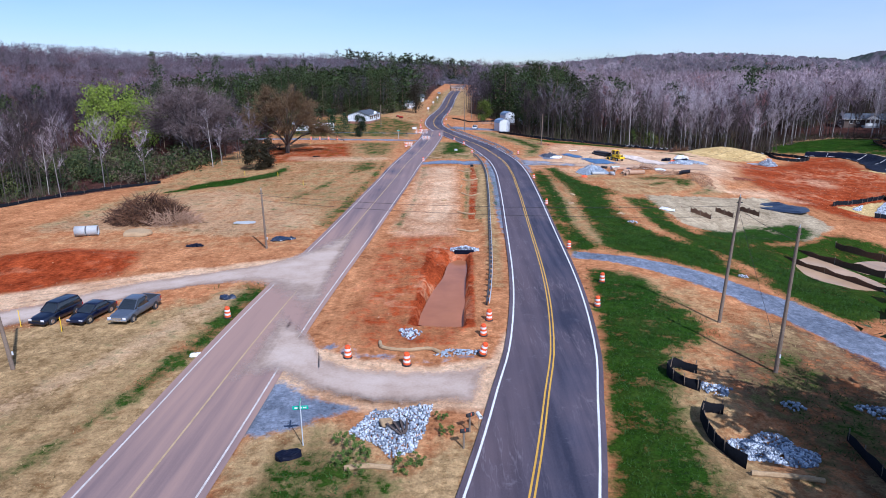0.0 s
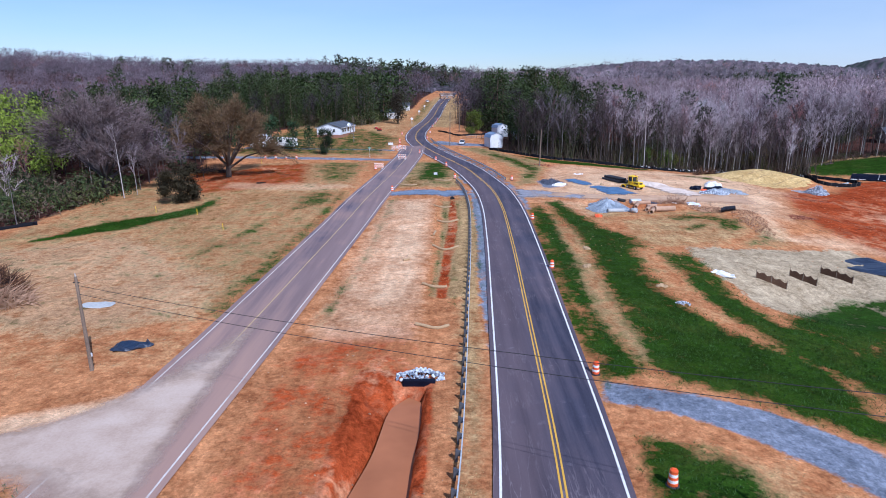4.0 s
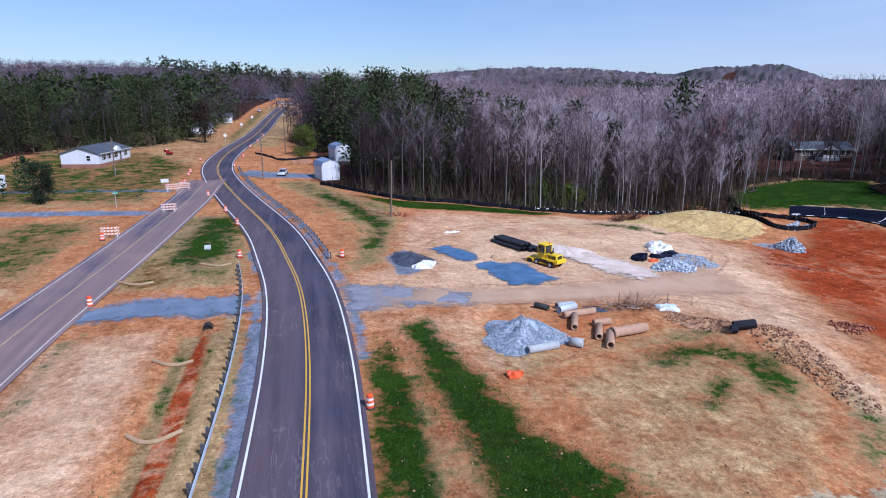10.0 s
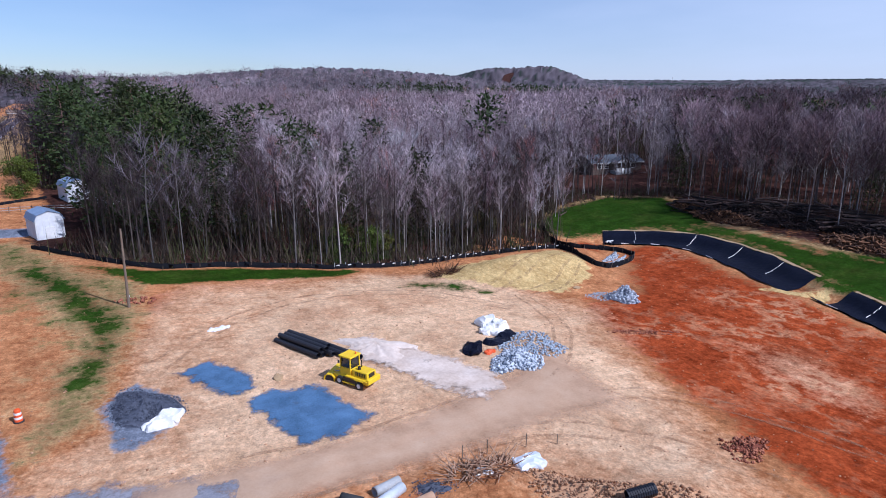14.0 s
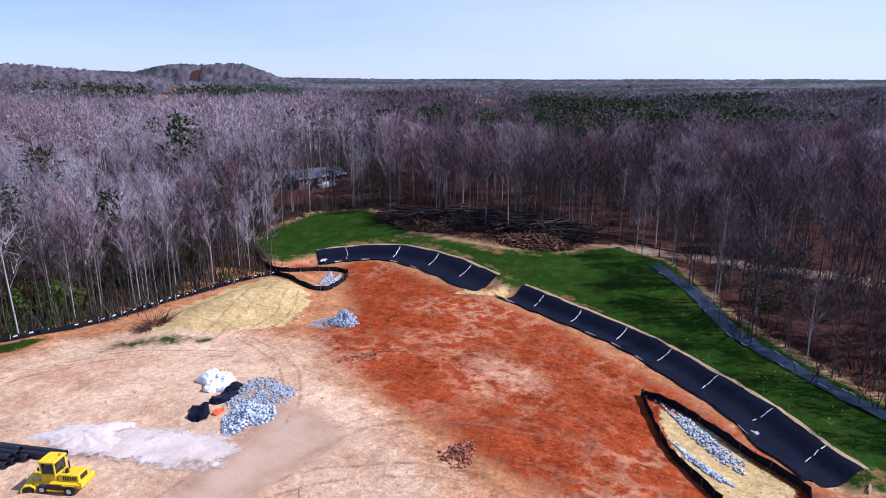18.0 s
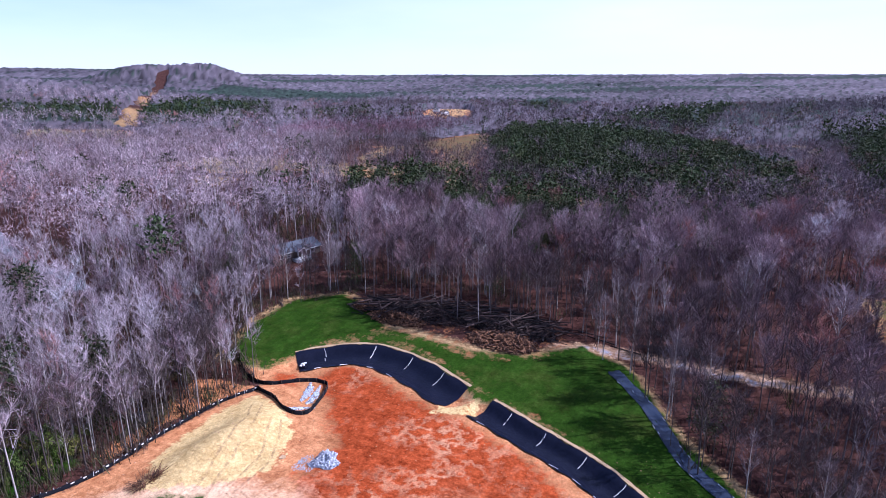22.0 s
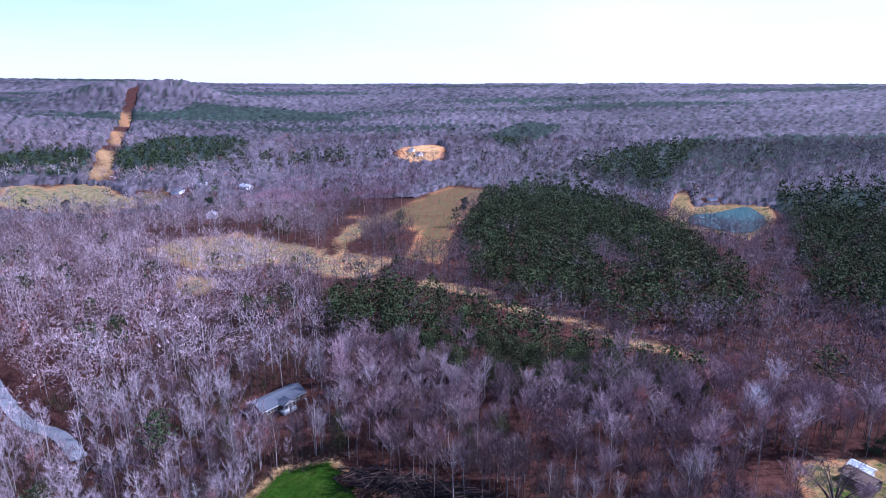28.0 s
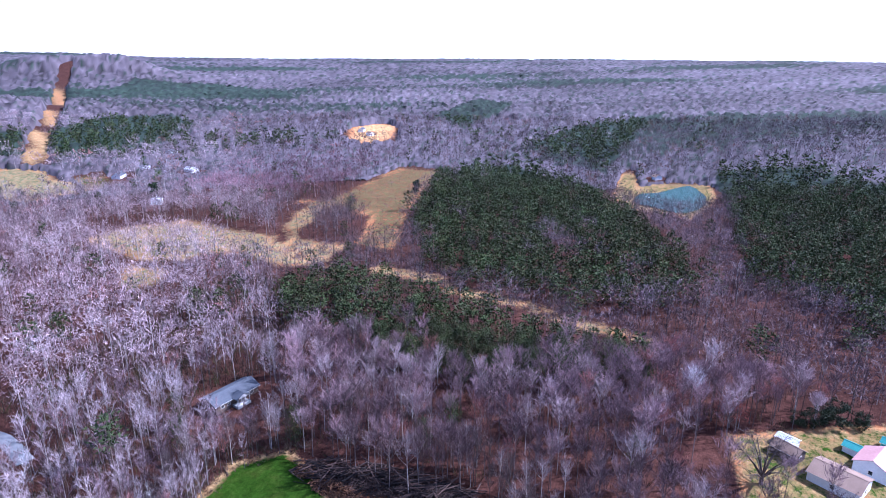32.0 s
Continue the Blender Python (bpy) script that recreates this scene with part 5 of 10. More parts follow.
def forest(name, templates, spots, heights, wood_tint, leaf_tint, label):
    """Many trees in one mesh: each spot takes a template, turned and scaled."""
    rng = np.random.default_rng(len(spots))
    vs, fs, ms, ts, n = [], [], [], [], 0
    pick = rng.integers(0, len(templates), len(spots))
    turn = rng.uniform(0, 6.283, len(spots))
    z = height(spots[:, 0], spots[:, 1], False)
    for k, (wood, leaf) in enumerate(templates):
        m = np.where(pick == k)[0]
        if not len(m):
            continue
        c, s, h = np.cos(turn[m]), np.sin(turn[m]), heights[m]
        fat = h * rng.uniform(0.85, 1.25, len(m))
        for which, (v, f), tint in ((0, wood, wood_tint), (1, leaf, leaf_tint)):
            x = (v[None, :, 0] * c[:, None] - v[None, :, 1] * s[:, None]) * fat[:, None] + spots[m, 0, None]
            y = (v[None, :, 0] * s[:, None] + v[None, :, 1] * c[:, None]) * fat[:, None] + spots[m, 1, None]
            zz = v[None, :, 2] * h[:, None] + z[m, None]
            vs.append(np.stack([x, y, zz], -1).reshape(-1, 3))
            fs.append((f[None] + (np.arange(len(m)) * len(v))[:, None, None] + n).reshape(-1, 3))
            n += len(m) * len(v)
            ms.append(np.full(len(m) * len(f), which))
            ts.append(np.repeat(tint[m], len(v), 0))
    me = mesh_of(name, np.vstack(vs), np.vstack(fs), [TREE_WOOD, TREE_LEAF], np.concatenate(ms), tint=np.vstack(ts))
    return tagged(new(name, me), label, "woods", kind="stuff")


def jittered(x0, x1, y0, y1, step, seed):
    rng = np.random.default_rng(seed)
    xx, yy = np.meshgrid(np.arange(x0, x1, step), np.arange(y0, y1, step))
    p = np.c_[xx.ravel(), yy.ravel()]
    return p + rng.uniform(-0.48, 0.48, p.shape) * step


PINES = [
    [(216, 282), (247, 274), (262, 244), (246, 192), (243, 147), (242, 124), (230, 118), (214, 140), (200, 177), (199, 214)],
    [(493, 314), (562, 315), (625, 290), (558, 219), (488, 175), (410, 135), (361, 112), (307, 103), (290, 123), (278, 160), (278, 184), (287, 230), (347, 266), (399, 286)],
    [(737, 303), (924, 280), (1028, 216), (1203, 171), (953, 178), (729, 194), (629, 192), (666, 253)],
    [(646, 97), (654, 70), (654, 28), (583, -20), (420, -80), (290, 40), (324, 55), (338, 85), (431, 86)],
    [(540, 843), (660, 894), (764, 876), (699, 767), (567, 696), (505, 700), (461, 691), (444, 713)],
    [(1204, 1551), (1470, 1738), (1596, 1524), (1414, 1125), (1277, 1009), (1166, 1195)],
    [(400, 895), (514, 859), (437, 748), (406, 757), (376, 790), (340, 860)],
    [(941, 516), (1448, 606), (1270, 472), (1044, 436), (847, 422)],
    [(-88, 285), (-66, 262), (-60, 283), (-32, 293), (-22, 330), (-18, 470), (-80, 470), (-100, 380)],
    [(22, 240), (33, 224), (46, 219), (52, 245), (60, 300), (30, 350), (24, 275)],
    [(-86, 200), (-68, 214), (-65, 250), (-76, 262), (-94, 240)],
    [(20, 300), (30, 300), (30, 420), (20, 420)],
    [(-104, 180), (-78, 186), (-60, 194), (-62, 214), (-96, 208)],
]
HARDWOODS = [(367, 205), (384, 189), (358, 156), (316, 144), (312, 167), (318, 189)]


FARMS = ((419, 596, 17), (463, 612, 11), (540, 656, 14), (356, 484, 12), (470, 560, 14), (627, 146, 10), (900, 690, 17), (1020, 420, 17), (395, 585, 14), (440, 604, 9))


THICKETS = [
    [(256, 429), (271, 410), (286, 394), (286, 364), (275, 354), (257, 372), (244, 393)],
    [(356, 348), (378, 342), (369, 316), (340, 301), (318, 308), (328, 326)],
    [(392, 366), (440, 445), (340, 480), (300, 440), (325, 400), (345, 362)],
]


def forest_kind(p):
    """Which spots are wooded, and which of those carry pines."""
    x, y = p[:, 0], p[:, 1]
    open_ = np.maximum(inside(x, y, SITE, 1), inside(x, y, WEST, 1))
    for f in FIELDS:
        open_ = np.maximum(open_, inside(x, y, f, 1))
    scrub = np.zeros(len(x), bool)
    for f in THICKETS[:2]:
        scrub |= inside(x, y, f, 2) > 0.5
    open_ = np.where(scrub, 0.0, open_)
    dc, _ = distance_to(x, y, CORRIDOR)
    dl, _ = distance_to(x, y, CREEK)
    lake = ((x - 548) / 66) ** 2 + ((y - 126) / 38) ** 2 < 1
    house = (np.hypot(x - 161, y - 246) < 13) | (np.hypot(x - 155, y - 236) < 11) | (np.hypot(x - 19, y - 236) < 10) | (np.hypot(x - 24, y - 270) < 9) | ((np.abs(x - 18.5 - 0.14 * (y - 238)) < 6.5) & (y > 232) & (y < 284))
    lane = distance_to(x, y, DRIVE_E)[0] < 3.5
    lane |= (inside(x, y, [(152, 158), (161, 150), (157, 132), (136, 118), (120, 104), (108, 90), (94, 90), (115, 117), (141, 140), (147, 150)], 1) > 0.5) & (np.sin(x * 12.9 + y * 78.2) < 0.75)
    house |= (inside(x, y, [(150, 66), (186, 66), (206, 100), (190, 114), (164, 106)], 1) > 0.5) & (np.sin(x * 7.7 + y * 51.3) < 0.35)
    for hx, hy, hr in FARMS:
        house |= np.hypot(x - hx, y - hy) < hr
    thin = (inside(x, y, [(-88, 124), (-79, 114), (-63, 137), (-60, 165), (-68, 184), (-104, 182), (-112, 160)], 1) > 0.5) & (np.sin(x * 12.9 + y * 78.2) < 0.96)
    wooded = (open_ < 0.5) & (dc > np.where(np.hypot(x, y) > 1300, 18, 14)) & ~lake & ~house & ~lane & ~thin & ((dl > 4.5) | (y < 280))
    pine = np.zeros(len(p))
    for f in PINES:
        pine = np.maximum(pine, inside(x, y, f, 6))
    pine = pine * (1 - 0.62 * inside(x, y, HARDWOODS, 22))
    return wooded, pine


def spread(rng, n, base, vary):
    return np.clip(np.array(base) * (1 + rng.normal(size=(n, 1)) * vary) * (1 + rng.normal(size=(n, 3)) * 0.05), 0.004, 0.9)


def plant():
    rng = np.random.default_rng(7)
    eyes = np.array([(2, 10), (20, 110)])
    rings = (
        ("near_woods", 4.6, 0, 215, 9, 300, 0.0031, 1150, 0.033),
        ("middle_woods", 6.6, 215, 540, 3, 112, 0.0108, 200, 0.078),
        ("far_woods", 13.5, 540, 1010, 2, 52, 0.028, 70, 0.13),
    )
    for n, (name, step, d0, d1, limbs, twigs, width, tufts, size) in enumerate(rings):
        p = jittered(-d1 if d1 < 1300 else -2600, d1 + 20, (-150, -260, -420, -1100)[n], d1 + 110, step, n + 3)
        d = np.min([np.hypot(p[:, 0] - e[0], p[:, 1] - e[1]) for e in eyes], 0)
        az = np.degrees(np.arctan2(p[:, 0] - 10, p[:, 1] - 40))
        keep = (d >= d0) & (d < d1) & (az > -60) & (az < 118)
        if d0:
            keep &= (az > -44) & (az < 104)
        else:
            north_, east_ = np.degrees(np.arctan2(p[:, 0] - 2, p[:, 1] + 5)), np.degrees(np.arctan2(p[:, 0] - 24, p[:, 1] - 112))
            keep &= ((north_ > -45) & (north_ < 42)) | ((east_ > -22) & (east_ < 106))
        p = p[keep]
        wooded, pine = forest_kind(p)
        patch = np.sin(p[:, 0] / 95 + 2) + np.sin(p[:, 1] / 120 + p[:, 0] / 260) + np.sin((p[:, 0] + p[:, 1]) / 60)
        chance = np.where(pine > 0.5, 0.92, np.where((patch > 1.9) & (d0 > 500), 0.55, np.where((n == 0) | (p[:, 0] < -50), 0.012, 0.035)))
        chance = np.where((pine > 0.5) & (p[:, 0] < 80) & (p[:, 1] < 480), 0.58, chance)
        chance = np.where((pine > 0.5) & (p[:, 0] > 200), 0.95, chance)
        chance = np.where((pine > 0.5) & (p[:, 0] > 15) & (p[:, 0] < 65) & (p[:, 1] < 360), 0.36, chance)
        chance = np.where((n == 0) & (p[:, 0] > 36) & (p[:, 0] < 82) & (p[:, 1] > 212) & (p[:, 1] < 262) & (pine < 0.5), 0.15, chance)
        is_pine = wooded & (rng.uniform(size=len(p)) < chance)
        bare = wooded & ~is_pine
        open_wood = (p[:, 0] > 128) & (p[:, 0] < 215) & (p[:, 1] < 222) & (p[:, 1] > 95)  # thinned woods with a clear floor
        bare &= ~(open_wood & (rng.uniform(size=len(p)) < 0.12))
        scale = (1.0, 1.0, 1.15)[n]
        woods = [dome_tree(rng, twigs, width) for k in range(12)] if n else [bare_tree(rng, 1.0, limbs, twigs, width, crown=0.17, low=0.34, ring=4) for k in range(14)]
        pines = [pine_tree(rng, 1.0, tufts, size, bare=0.16 if n == 0 else 0.2, wide=0.17 if n == 0 else 0.24, ring=4 if n == 0 else 3) for k in range(7)]
        b, q = p[bare], p[is_pine]
        if n == 1:  # low scrub standing about the open fields
            s = p + rng.uniform(-3, 3, p.shape)
            m = np.zeros(len(s))
            for f in THICKETS:
                m = np.maximum(m, 0.9 * inside(s[:, 0], s[:, 1], f, 2))
            for f in (0, 1, 9, 2):
                m = np.maximum(m, inside(s[:, 0], s[:, 1], FIELDS[f], 1) * (0.05 if f == 2 else 0.20))
            s = s[rng.uniform(size=len(s)) < m]
            forest("field_scrub", [dome_tree(rng, 90, 0.016, 1) for k in range(6)], s, rng.uniform(2.5, 7.0, len(s)), spread(rng, len(s), (0.09, 0.06, 0.05), 0.2), spread(rng, len(s), (0.15, 0.105, 0.092), 0.25), "low brown scrub on open fields")
        hb = rng.uniform(12.5, 21, len(b)) * scale * np.where(b[:, 0] < -50, 0.8, 1.0)
        hq = np.where(q[:, 0] < 90, rng.uniform(8.5, 17.5, len(q)), rng.uniform(12, 16, len(q))) * scale * np.where(q[:, 0] < 90, 1.25, 1.0) * np.where((q[:, 0] > 15) & (q[:, 0] < 65) & (q[:, 1] < 360), 1.2, 1.0)
        kind = rng.uniform(size=(len(b), 1))
        pale, dull, dark, red = ((0.275, 0.245, 0.255) if n == 0 else (0.205, 0.168, 0.178)), (0.180, 0.138, 0.152), ((0.092, 0.066, 0.076) if n == 0 else (0.118, 0.088, 0.096)), (0.20, 0.095, 0.085)
        # stands by the lie of the land: pale sycamore in the creek bottoms; tints also carry painted shade
        north = soft((62 - b[:, :1]) / 40) * soft((b[:, 1:] - 150) / 40)
        bottom = soft((b[:, 1:] - 0.9 * b[:, :1] - 45) / 60) * (1 - north)
        east = soft((b[:, :1] * 0.95 - b[:, 1:] + 60) / 60)
        hollow = soft((b[:, :1] - 48) / 14) * soft((120 - b[:, :1]) / 16) * soft((272 - b[:, 1:]) / 30) * soft((b[:, 1:] - 190) / 10)
        pale_share = np.clip(0.20 + 0.36 * bottom - 0.12 * north - 0.06 * east + 0.12 * hollow, 0.06, 0.85)
        kind = np.where(kind < pale_share, 0.1, 0.36 + 0.64 * (kind - pale_share) / (1 - pale_share))
        leaf = np.where(kind < 0.36, pale, np.where(kind < 0.66, dull, np.where(kind < 0.95, dark, red))) * (1 + rng.normal(size=(len(b), 1)) * 0.2)
        stand = 1 + (0.10 if n == 0 else 0.15) * (np.sin(b[:, :1] / 61 + 1.7 * np.sin(b[:, 1:] / 83)) + np.sin(b[:, 1:] / 47 + 1.3 * np.sin(b[:, :1] / 71)))
        leaf = leaf * stand * np.where((b[:, :1] > 380) & (b[:, :1] < 600) & (b[:, 1:] > 365) & (b[:, 1:] < 500), (1.18, 0.86, 0.95), 1.0)
        # haze put into colour: far western hill lightened, northern woods turned bluer below
        leaf = leaf * np.where((b[:, :1] < -90) & (b[:, 1:] > 225), 1.35, 1.0)
        # north and east darkened here in place of shade on the woods; bottoms lifted
        leaf = np.clip(leaf * ((0.85, 0.79, 0.81), (0.92, 0.87, 0.87), (0.88, 0.86, 0.87))[n] * ((0.95 + 0.48 * bottom - 0.56 * north - 0.20 * east * (1 - 0.6 * soft((b[:, :1] - 165) / 30)) + 0.26 * hollow) if n == 0 else (1.08 + 0.56 * bottom - 0.20 * east - 0.30 * north)) * (1 - north * (0.08, 0.02, -0.06)), 0.012, 0.5)
        bark = np.where(kind < 0.30, (0.29, 0.265, 0.255), (0.080, 0.063, 0.060)) * np.where(rng.uniform(size=(len(b), 1)) < 0.6, 1.0, 0.55)
        # northern trunks take the same painted shade
        bark = np.clip(bark * (1 - 0.4 * north) * (1 + rng.normal(size=(len(b), 1)) * 0.3), 0.02, 0.5)
        if n == 0:  # old trees with long clear boles stand over the open floor to the east
            old = (b[:, 0] > 126) & (b[:, 1] < 0.9 * b[:, 0] + 75)
            boles = [bare_tree(rng, 1.0, 15, 560, 0.0034, crown=0.23, low=0.48, lean=0.014, ring=5, stout=0.40) for k in range(14)]
            # crown tints raised to paint sunlit tops, further raised eastward
            forest("open_woods_bare", boles, b[old], hb[old] * 1.06, np.clip(bark[old] * 1.5 + 0.02, 0.02, 0.4), np.clip(leaf[old] * (1.42, 1.32, 1.28) * (1 + 0.50 * soft((b[old][:, :1] - 158) / 25)), 0.012, 0.5), "tall leafless trees with clear trunks over leaf litter")
            b, hb, bark, leaf = b[~old], hb[~old], bark[~old], leaf[~old]
        forest(name + "_bare", woods, b, hb, bark, leaf, "leafless grey-brown woods in early spring")
        forest(name + "_pine", pines, q, hq, spread(rng, len(q), (0.16, 0.11, 0.08), 0.2), spread(rng, len(q), (0.034, 0.049, 0.015), 0.22), "dark green pines among leafless woods")

    # beyond, the crowns run together into one rough canopy
    az = np.radians(np.arange(-44, 108.1, 0.22))
    far = 545 * 1.0165 ** np.arange(135)
    aa, rr = np.meshgrid(az, far)
    aa, rr = aa.ravel() + rng.normal(size=aa.size) * 0.0008, rr.ravel() * (1 + rng.normal(size=aa.size) * 0.004)
    x, y = 20 + rr * np.sin(aa), 110 + rr * np.cos(aa)
    wooded, pine = forest_kind(np.c_[x, y])
    patch = np.sin(x / 190 + 2) + np.sin(y / 240 + x / 460) + np.sin((x + y) / 130) + rng.normal(size=len(x)) * 0.5
    green = (pine > 0.5) | (patch > 1.1) | (rng.uniform(size=len(x)) < 0.10)
    top = np.where(wooded, (rng.uniform(6, 15, len(x)) + 1.5 * green) * np.clip(0.1 + (rr - 545) / 700, 0.1, 1.0), -3.0)
    # bare crowns get a lighter violet tint that stands in for distance haze
    tint = np.where(green[:, None], (0.016, 0.028, 0.019), (0.080, 0.067, 0.078)) * (1 + rng.normal(size=(len(x), 1)) * 0.35 + 0.3 * (np.sin(x / 210 + 1.5 * np.sin(y / 330)) * np.sin(y / 180 + x / 400))[:, None])
    n, m = len(az), len(far)
    a = (np.arange(m - 1)[:, None] * n + np.arange(n - 1)[None]).ravel()
    me = mesh_of("distant_woods", np.c_[x, y, height(x, y, False) + top], np.c_[a, a + n, a + n + 1, a + 1], [CANOPY], tint=np.clip(tint, 0.01, 0.5))
    tagged(new("distant_woods", me), "distant leafless woods with dark pine stands", "woods", kind="stuff")


plant()


# ---- small tools for things ----
def part(name, bm, material, parent, label="", smooth=False):
    """One mesh object under a thing or a part."""
    me = bpy.data.meshes.new(name)
    bm.to_mesh(me)
    bm.free()
    for m in material if isinstance(material, (list, tuple)) else [material]:
        me.materials.append(m)
    if smooth:
        me.polygons.foreach_set("use_smooth", np.ones(len(me.polygons), bool))
    ob = new(name, me)
    if parent is not None:
        ob.parent = parent
    if label:
        ob["label"] = label
    return ob


def thing(name, x, y, turn=0.0, z=None, label="", category="", group=""):
    """An empty at a thing's base."""
    ob = new(name)
    ob.empty_display_size = 0.2
    ob.matrix_world = pose(x, y, ground_at(x, y) if z is None else z, 0, 0, turn)
    return tagged(ob, label, category, group)


def box(size, at=(0, 0, 0), turn=(0, 0, 0), bevel=0.0, bm=None):
    """A box with its middle at a place."""
    bm = bm or bmesh.new()
    made = bmesh.ops.create_cube(bm, size=1.0, matrix=pose(*at, *turn) @ Matrix.Diagonal((*size, 1)))
    if bevel:
        edges = {e for v in made["verts"] for e in v.link_edges}
        bmesh.ops.bevel(bm, geom=list(edges), offset=bevel, segments=2, affect="EDGES", profile=0.5)
    return bm


def rod(p, q, r0, r1=None, n=10, bm=None, caps=True):
    """A round bar from p to q."""
    bm = bm or bmesh.new()
    p, q = Vector(p), Vector(q)
    m = Matrix.Translation((p + q) / 2) @ (q - p).to_track_quat("Z", "Y").to_matrix().to_4x4()
    bmesh.ops.create_cone(bm, cap_ends=caps, segments=n, radius1=r0, radius2=r0 if r1 is None else r1, depth=(q - p).length, matrix=m)
    return bm


def tube(p, q, outer, inner, n=16, flare=0.0):
    """An open pipe with a wall, wider at its end p by flare."""
    p, q = Vector(p), Vector(q)
    turn = (q - p).to_track_quat("Z", "Y").to_matrix()
    length = (q - p).length
    prof = [(outer + flare, 0), (outer + flare, min(0.25, length * 0.12)), (outer, min(0.32, length * 0.16)), (outer, length), (inner, length), (inner, 0)]
    bm = bmesh.new()
    rings = [[bm.verts.new(p + turn @ Vector((r * math.cos(a * 2 * math.pi / n), r * math.sin(a * 2 * math.pi / n), z))) for a in range(n)] for r, z in prof]
    for a, b in zip(rings, rings[1:] + rings[:1]):
        for k in range(n):
            bm.faces.new((a[k], a[(k + 1) % n], b[(k + 1) % n], b[k]))
    return bm


def lathe(profile, n=16):
    """A turned body: (radius, z) from bottom to top."""
    bm = bmesh.new()
    rings = [[bm.verts.new((r * math.cos(a * 2 * math.pi / n), r * math.sin(a * 2 * math.pi / n), z)) for a in range(n)] for r, z in profile]
    for a, b in zip(rings, rings[1:]):
        for k in range(n):
            bm.faces.new((a[k], a[(k + 1) % n], b[(k + 1) % n], b[k]))
    bm.faces.new(rings[-1])
    bm.faces.new(rings[0][::-1])
    return bm


def slab(points, thick):
    """A flat plate of a given outline in its own x and z, thick along y."""
    bm = bmesh.new()
    f = bm.faces.new([bm.verts.new((x, -thick / 2, z)) for x, z in points])
    out = bmesh.ops.extrude_face_region(bm, geom=[f])
    bmesh.ops.translate(bm, vec=(0, thick, 0), verts=[v for v in out["geom"] if isinstance(v, bmesh.types.BMVert)])
    bmesh.ops.recalc_face_normals(bm, faces=bm.faces)
    return bm


def crumple(bm, amount, scale, seed=0.0):
    for v in bm.verts:
        v.co += noise.noise_vector(v.co * scale + Vector((seed, seed * 1.7, 0))) * amount
    return bm


# plain materials
ORANGE = mat("orange_plastic", (0.62, 0.07, 0.015), (0.80, 0.13, 0.025), 8, 0.5, bump=0.02)
REFLECT = mat("white_sheeting", (0.62, 0.60, 0.58), (0.85, 0.84, 0.83), 8, 0.4, bump=0.02)
RUBBER = mat("black_rubber", (0.012, 0.012, 0.013), (0.03, 0.03, 0.032), 12, 0.75)
STEEL = mat("galvanised_steel", (0.50, 0.55, 0.60), (0.72, 0.77, 0.82), 5, 0.4, 0.2)
RAIL_STEEL = mat("rail_steel", (0.38, 0.45, 0.53), (0.60, 0.67, 0.74), 5, 0.45, 0.2)
RAIL_POST = mat("weathered_rail_post", (0.035, 0.038, 0.048), (0.10, 0.105, 0.12), 6, 0.8)
POST_WOOD = mat("treated_post", (0.10, 0.075, 0.055), (0.24, 0.19, 0.14), 9, 0.9)
POLE_WOOD = mat("weathered_pole", (0.09, 0.065, 0.05), (0.24, 0.18, 0.13), 7, 0.9)
GREEN_SIGN = mat("green_sign", (0.0, 0.34, 0.22), (0.01, 0.48, 0.33), 6, 0.4, bump=0.02)
WHITE_PAINT = mat("white_paint", (0.62, 0.62, 0.61), (0.84, 0.84, 0.82), 3, 0.6, bump=0.08)
SIDING = mat("white_siding", (0.60, 0.62, 0.65), (0.80, 0.82, 0.84), 2, 0.6, bump=0.1)
ROOF_GREY = mat("grey_shingles", (0.03, 0.037, 0.05), (0.10, 0.115, 0.14), 6, 0.9, bump=0.5)
ROOF_BLUE = mat("blue_metal_roof", (0.17, 0.25, 0.38), (0.29, 0.38, 0.53), 2, 0.45, 0.1, bump=0.1)
ROOF_BROWN = mat("brown_shingles", (0.14, 0.09, 0.065), (0.30, 0.21, 0.16), 6, 0.9, bump=0.5)
ROOF_PINK = mat("faded_red_metal", (0.40, 0.20, 0.20), (0.56, 0.32, 0.31), 2, 0.5, bump=0.1)
TEAL = mat("teal_paint", (0.02, 0.22, 0.20), (0.06, 0.36, 0.32), 3, 0.5, bump=0.1)
BRICK = mat("brick_skirting", (0.20, 0.09, 0.06), (0.36, 0.18, 0.12), 8, 0.9, bump=0.5)
DARK_WALL = mat("dark_stained_boards", (0.05, 0.035, 0.028), (0.14, 0.10, 0.08), 5, 0.85)
YELLOW = mat("yellow_machine_paint", (0.76, 0.48, 0.006), (0.92, 0.64, 0.012), 4, 0.42, bump=0.06)
DARK_STEEL = mat("dark_steel", (0.025, 0.022, 0.02), (0.085, 0.075, 0.065), 8, 0.6, 0.5)
BLACK_PLASTIC = mat("black_plastic_sheet", (0.003, 0.004, 0.010), (0.009, 0.011, 0.024), 1.5, 0.42, bump=0.5, distance=0.15)
next(n for n in BLACK_PLASTIC.node_tree.nodes if n.type == "BSDF_PRINCIPLED").inputs["Specular IOR Level"].default_value = 0.06
BLACK_PIPE = mat("black_corrugated_plastic", (0.004, 0.005, 0.010), (0.014, 0.017, 0.028), 4, 0.55)
SILT = mat("black_silt_fabric", (0.003, 0.0035, 0.005), (0.012, 0.013, 0.017), 5, 0.8)
CONCRETE = mat("pale_concrete", (0.28, 0.29, 0.30), (0.50, 0.51, 0.50), 4, 0.85)
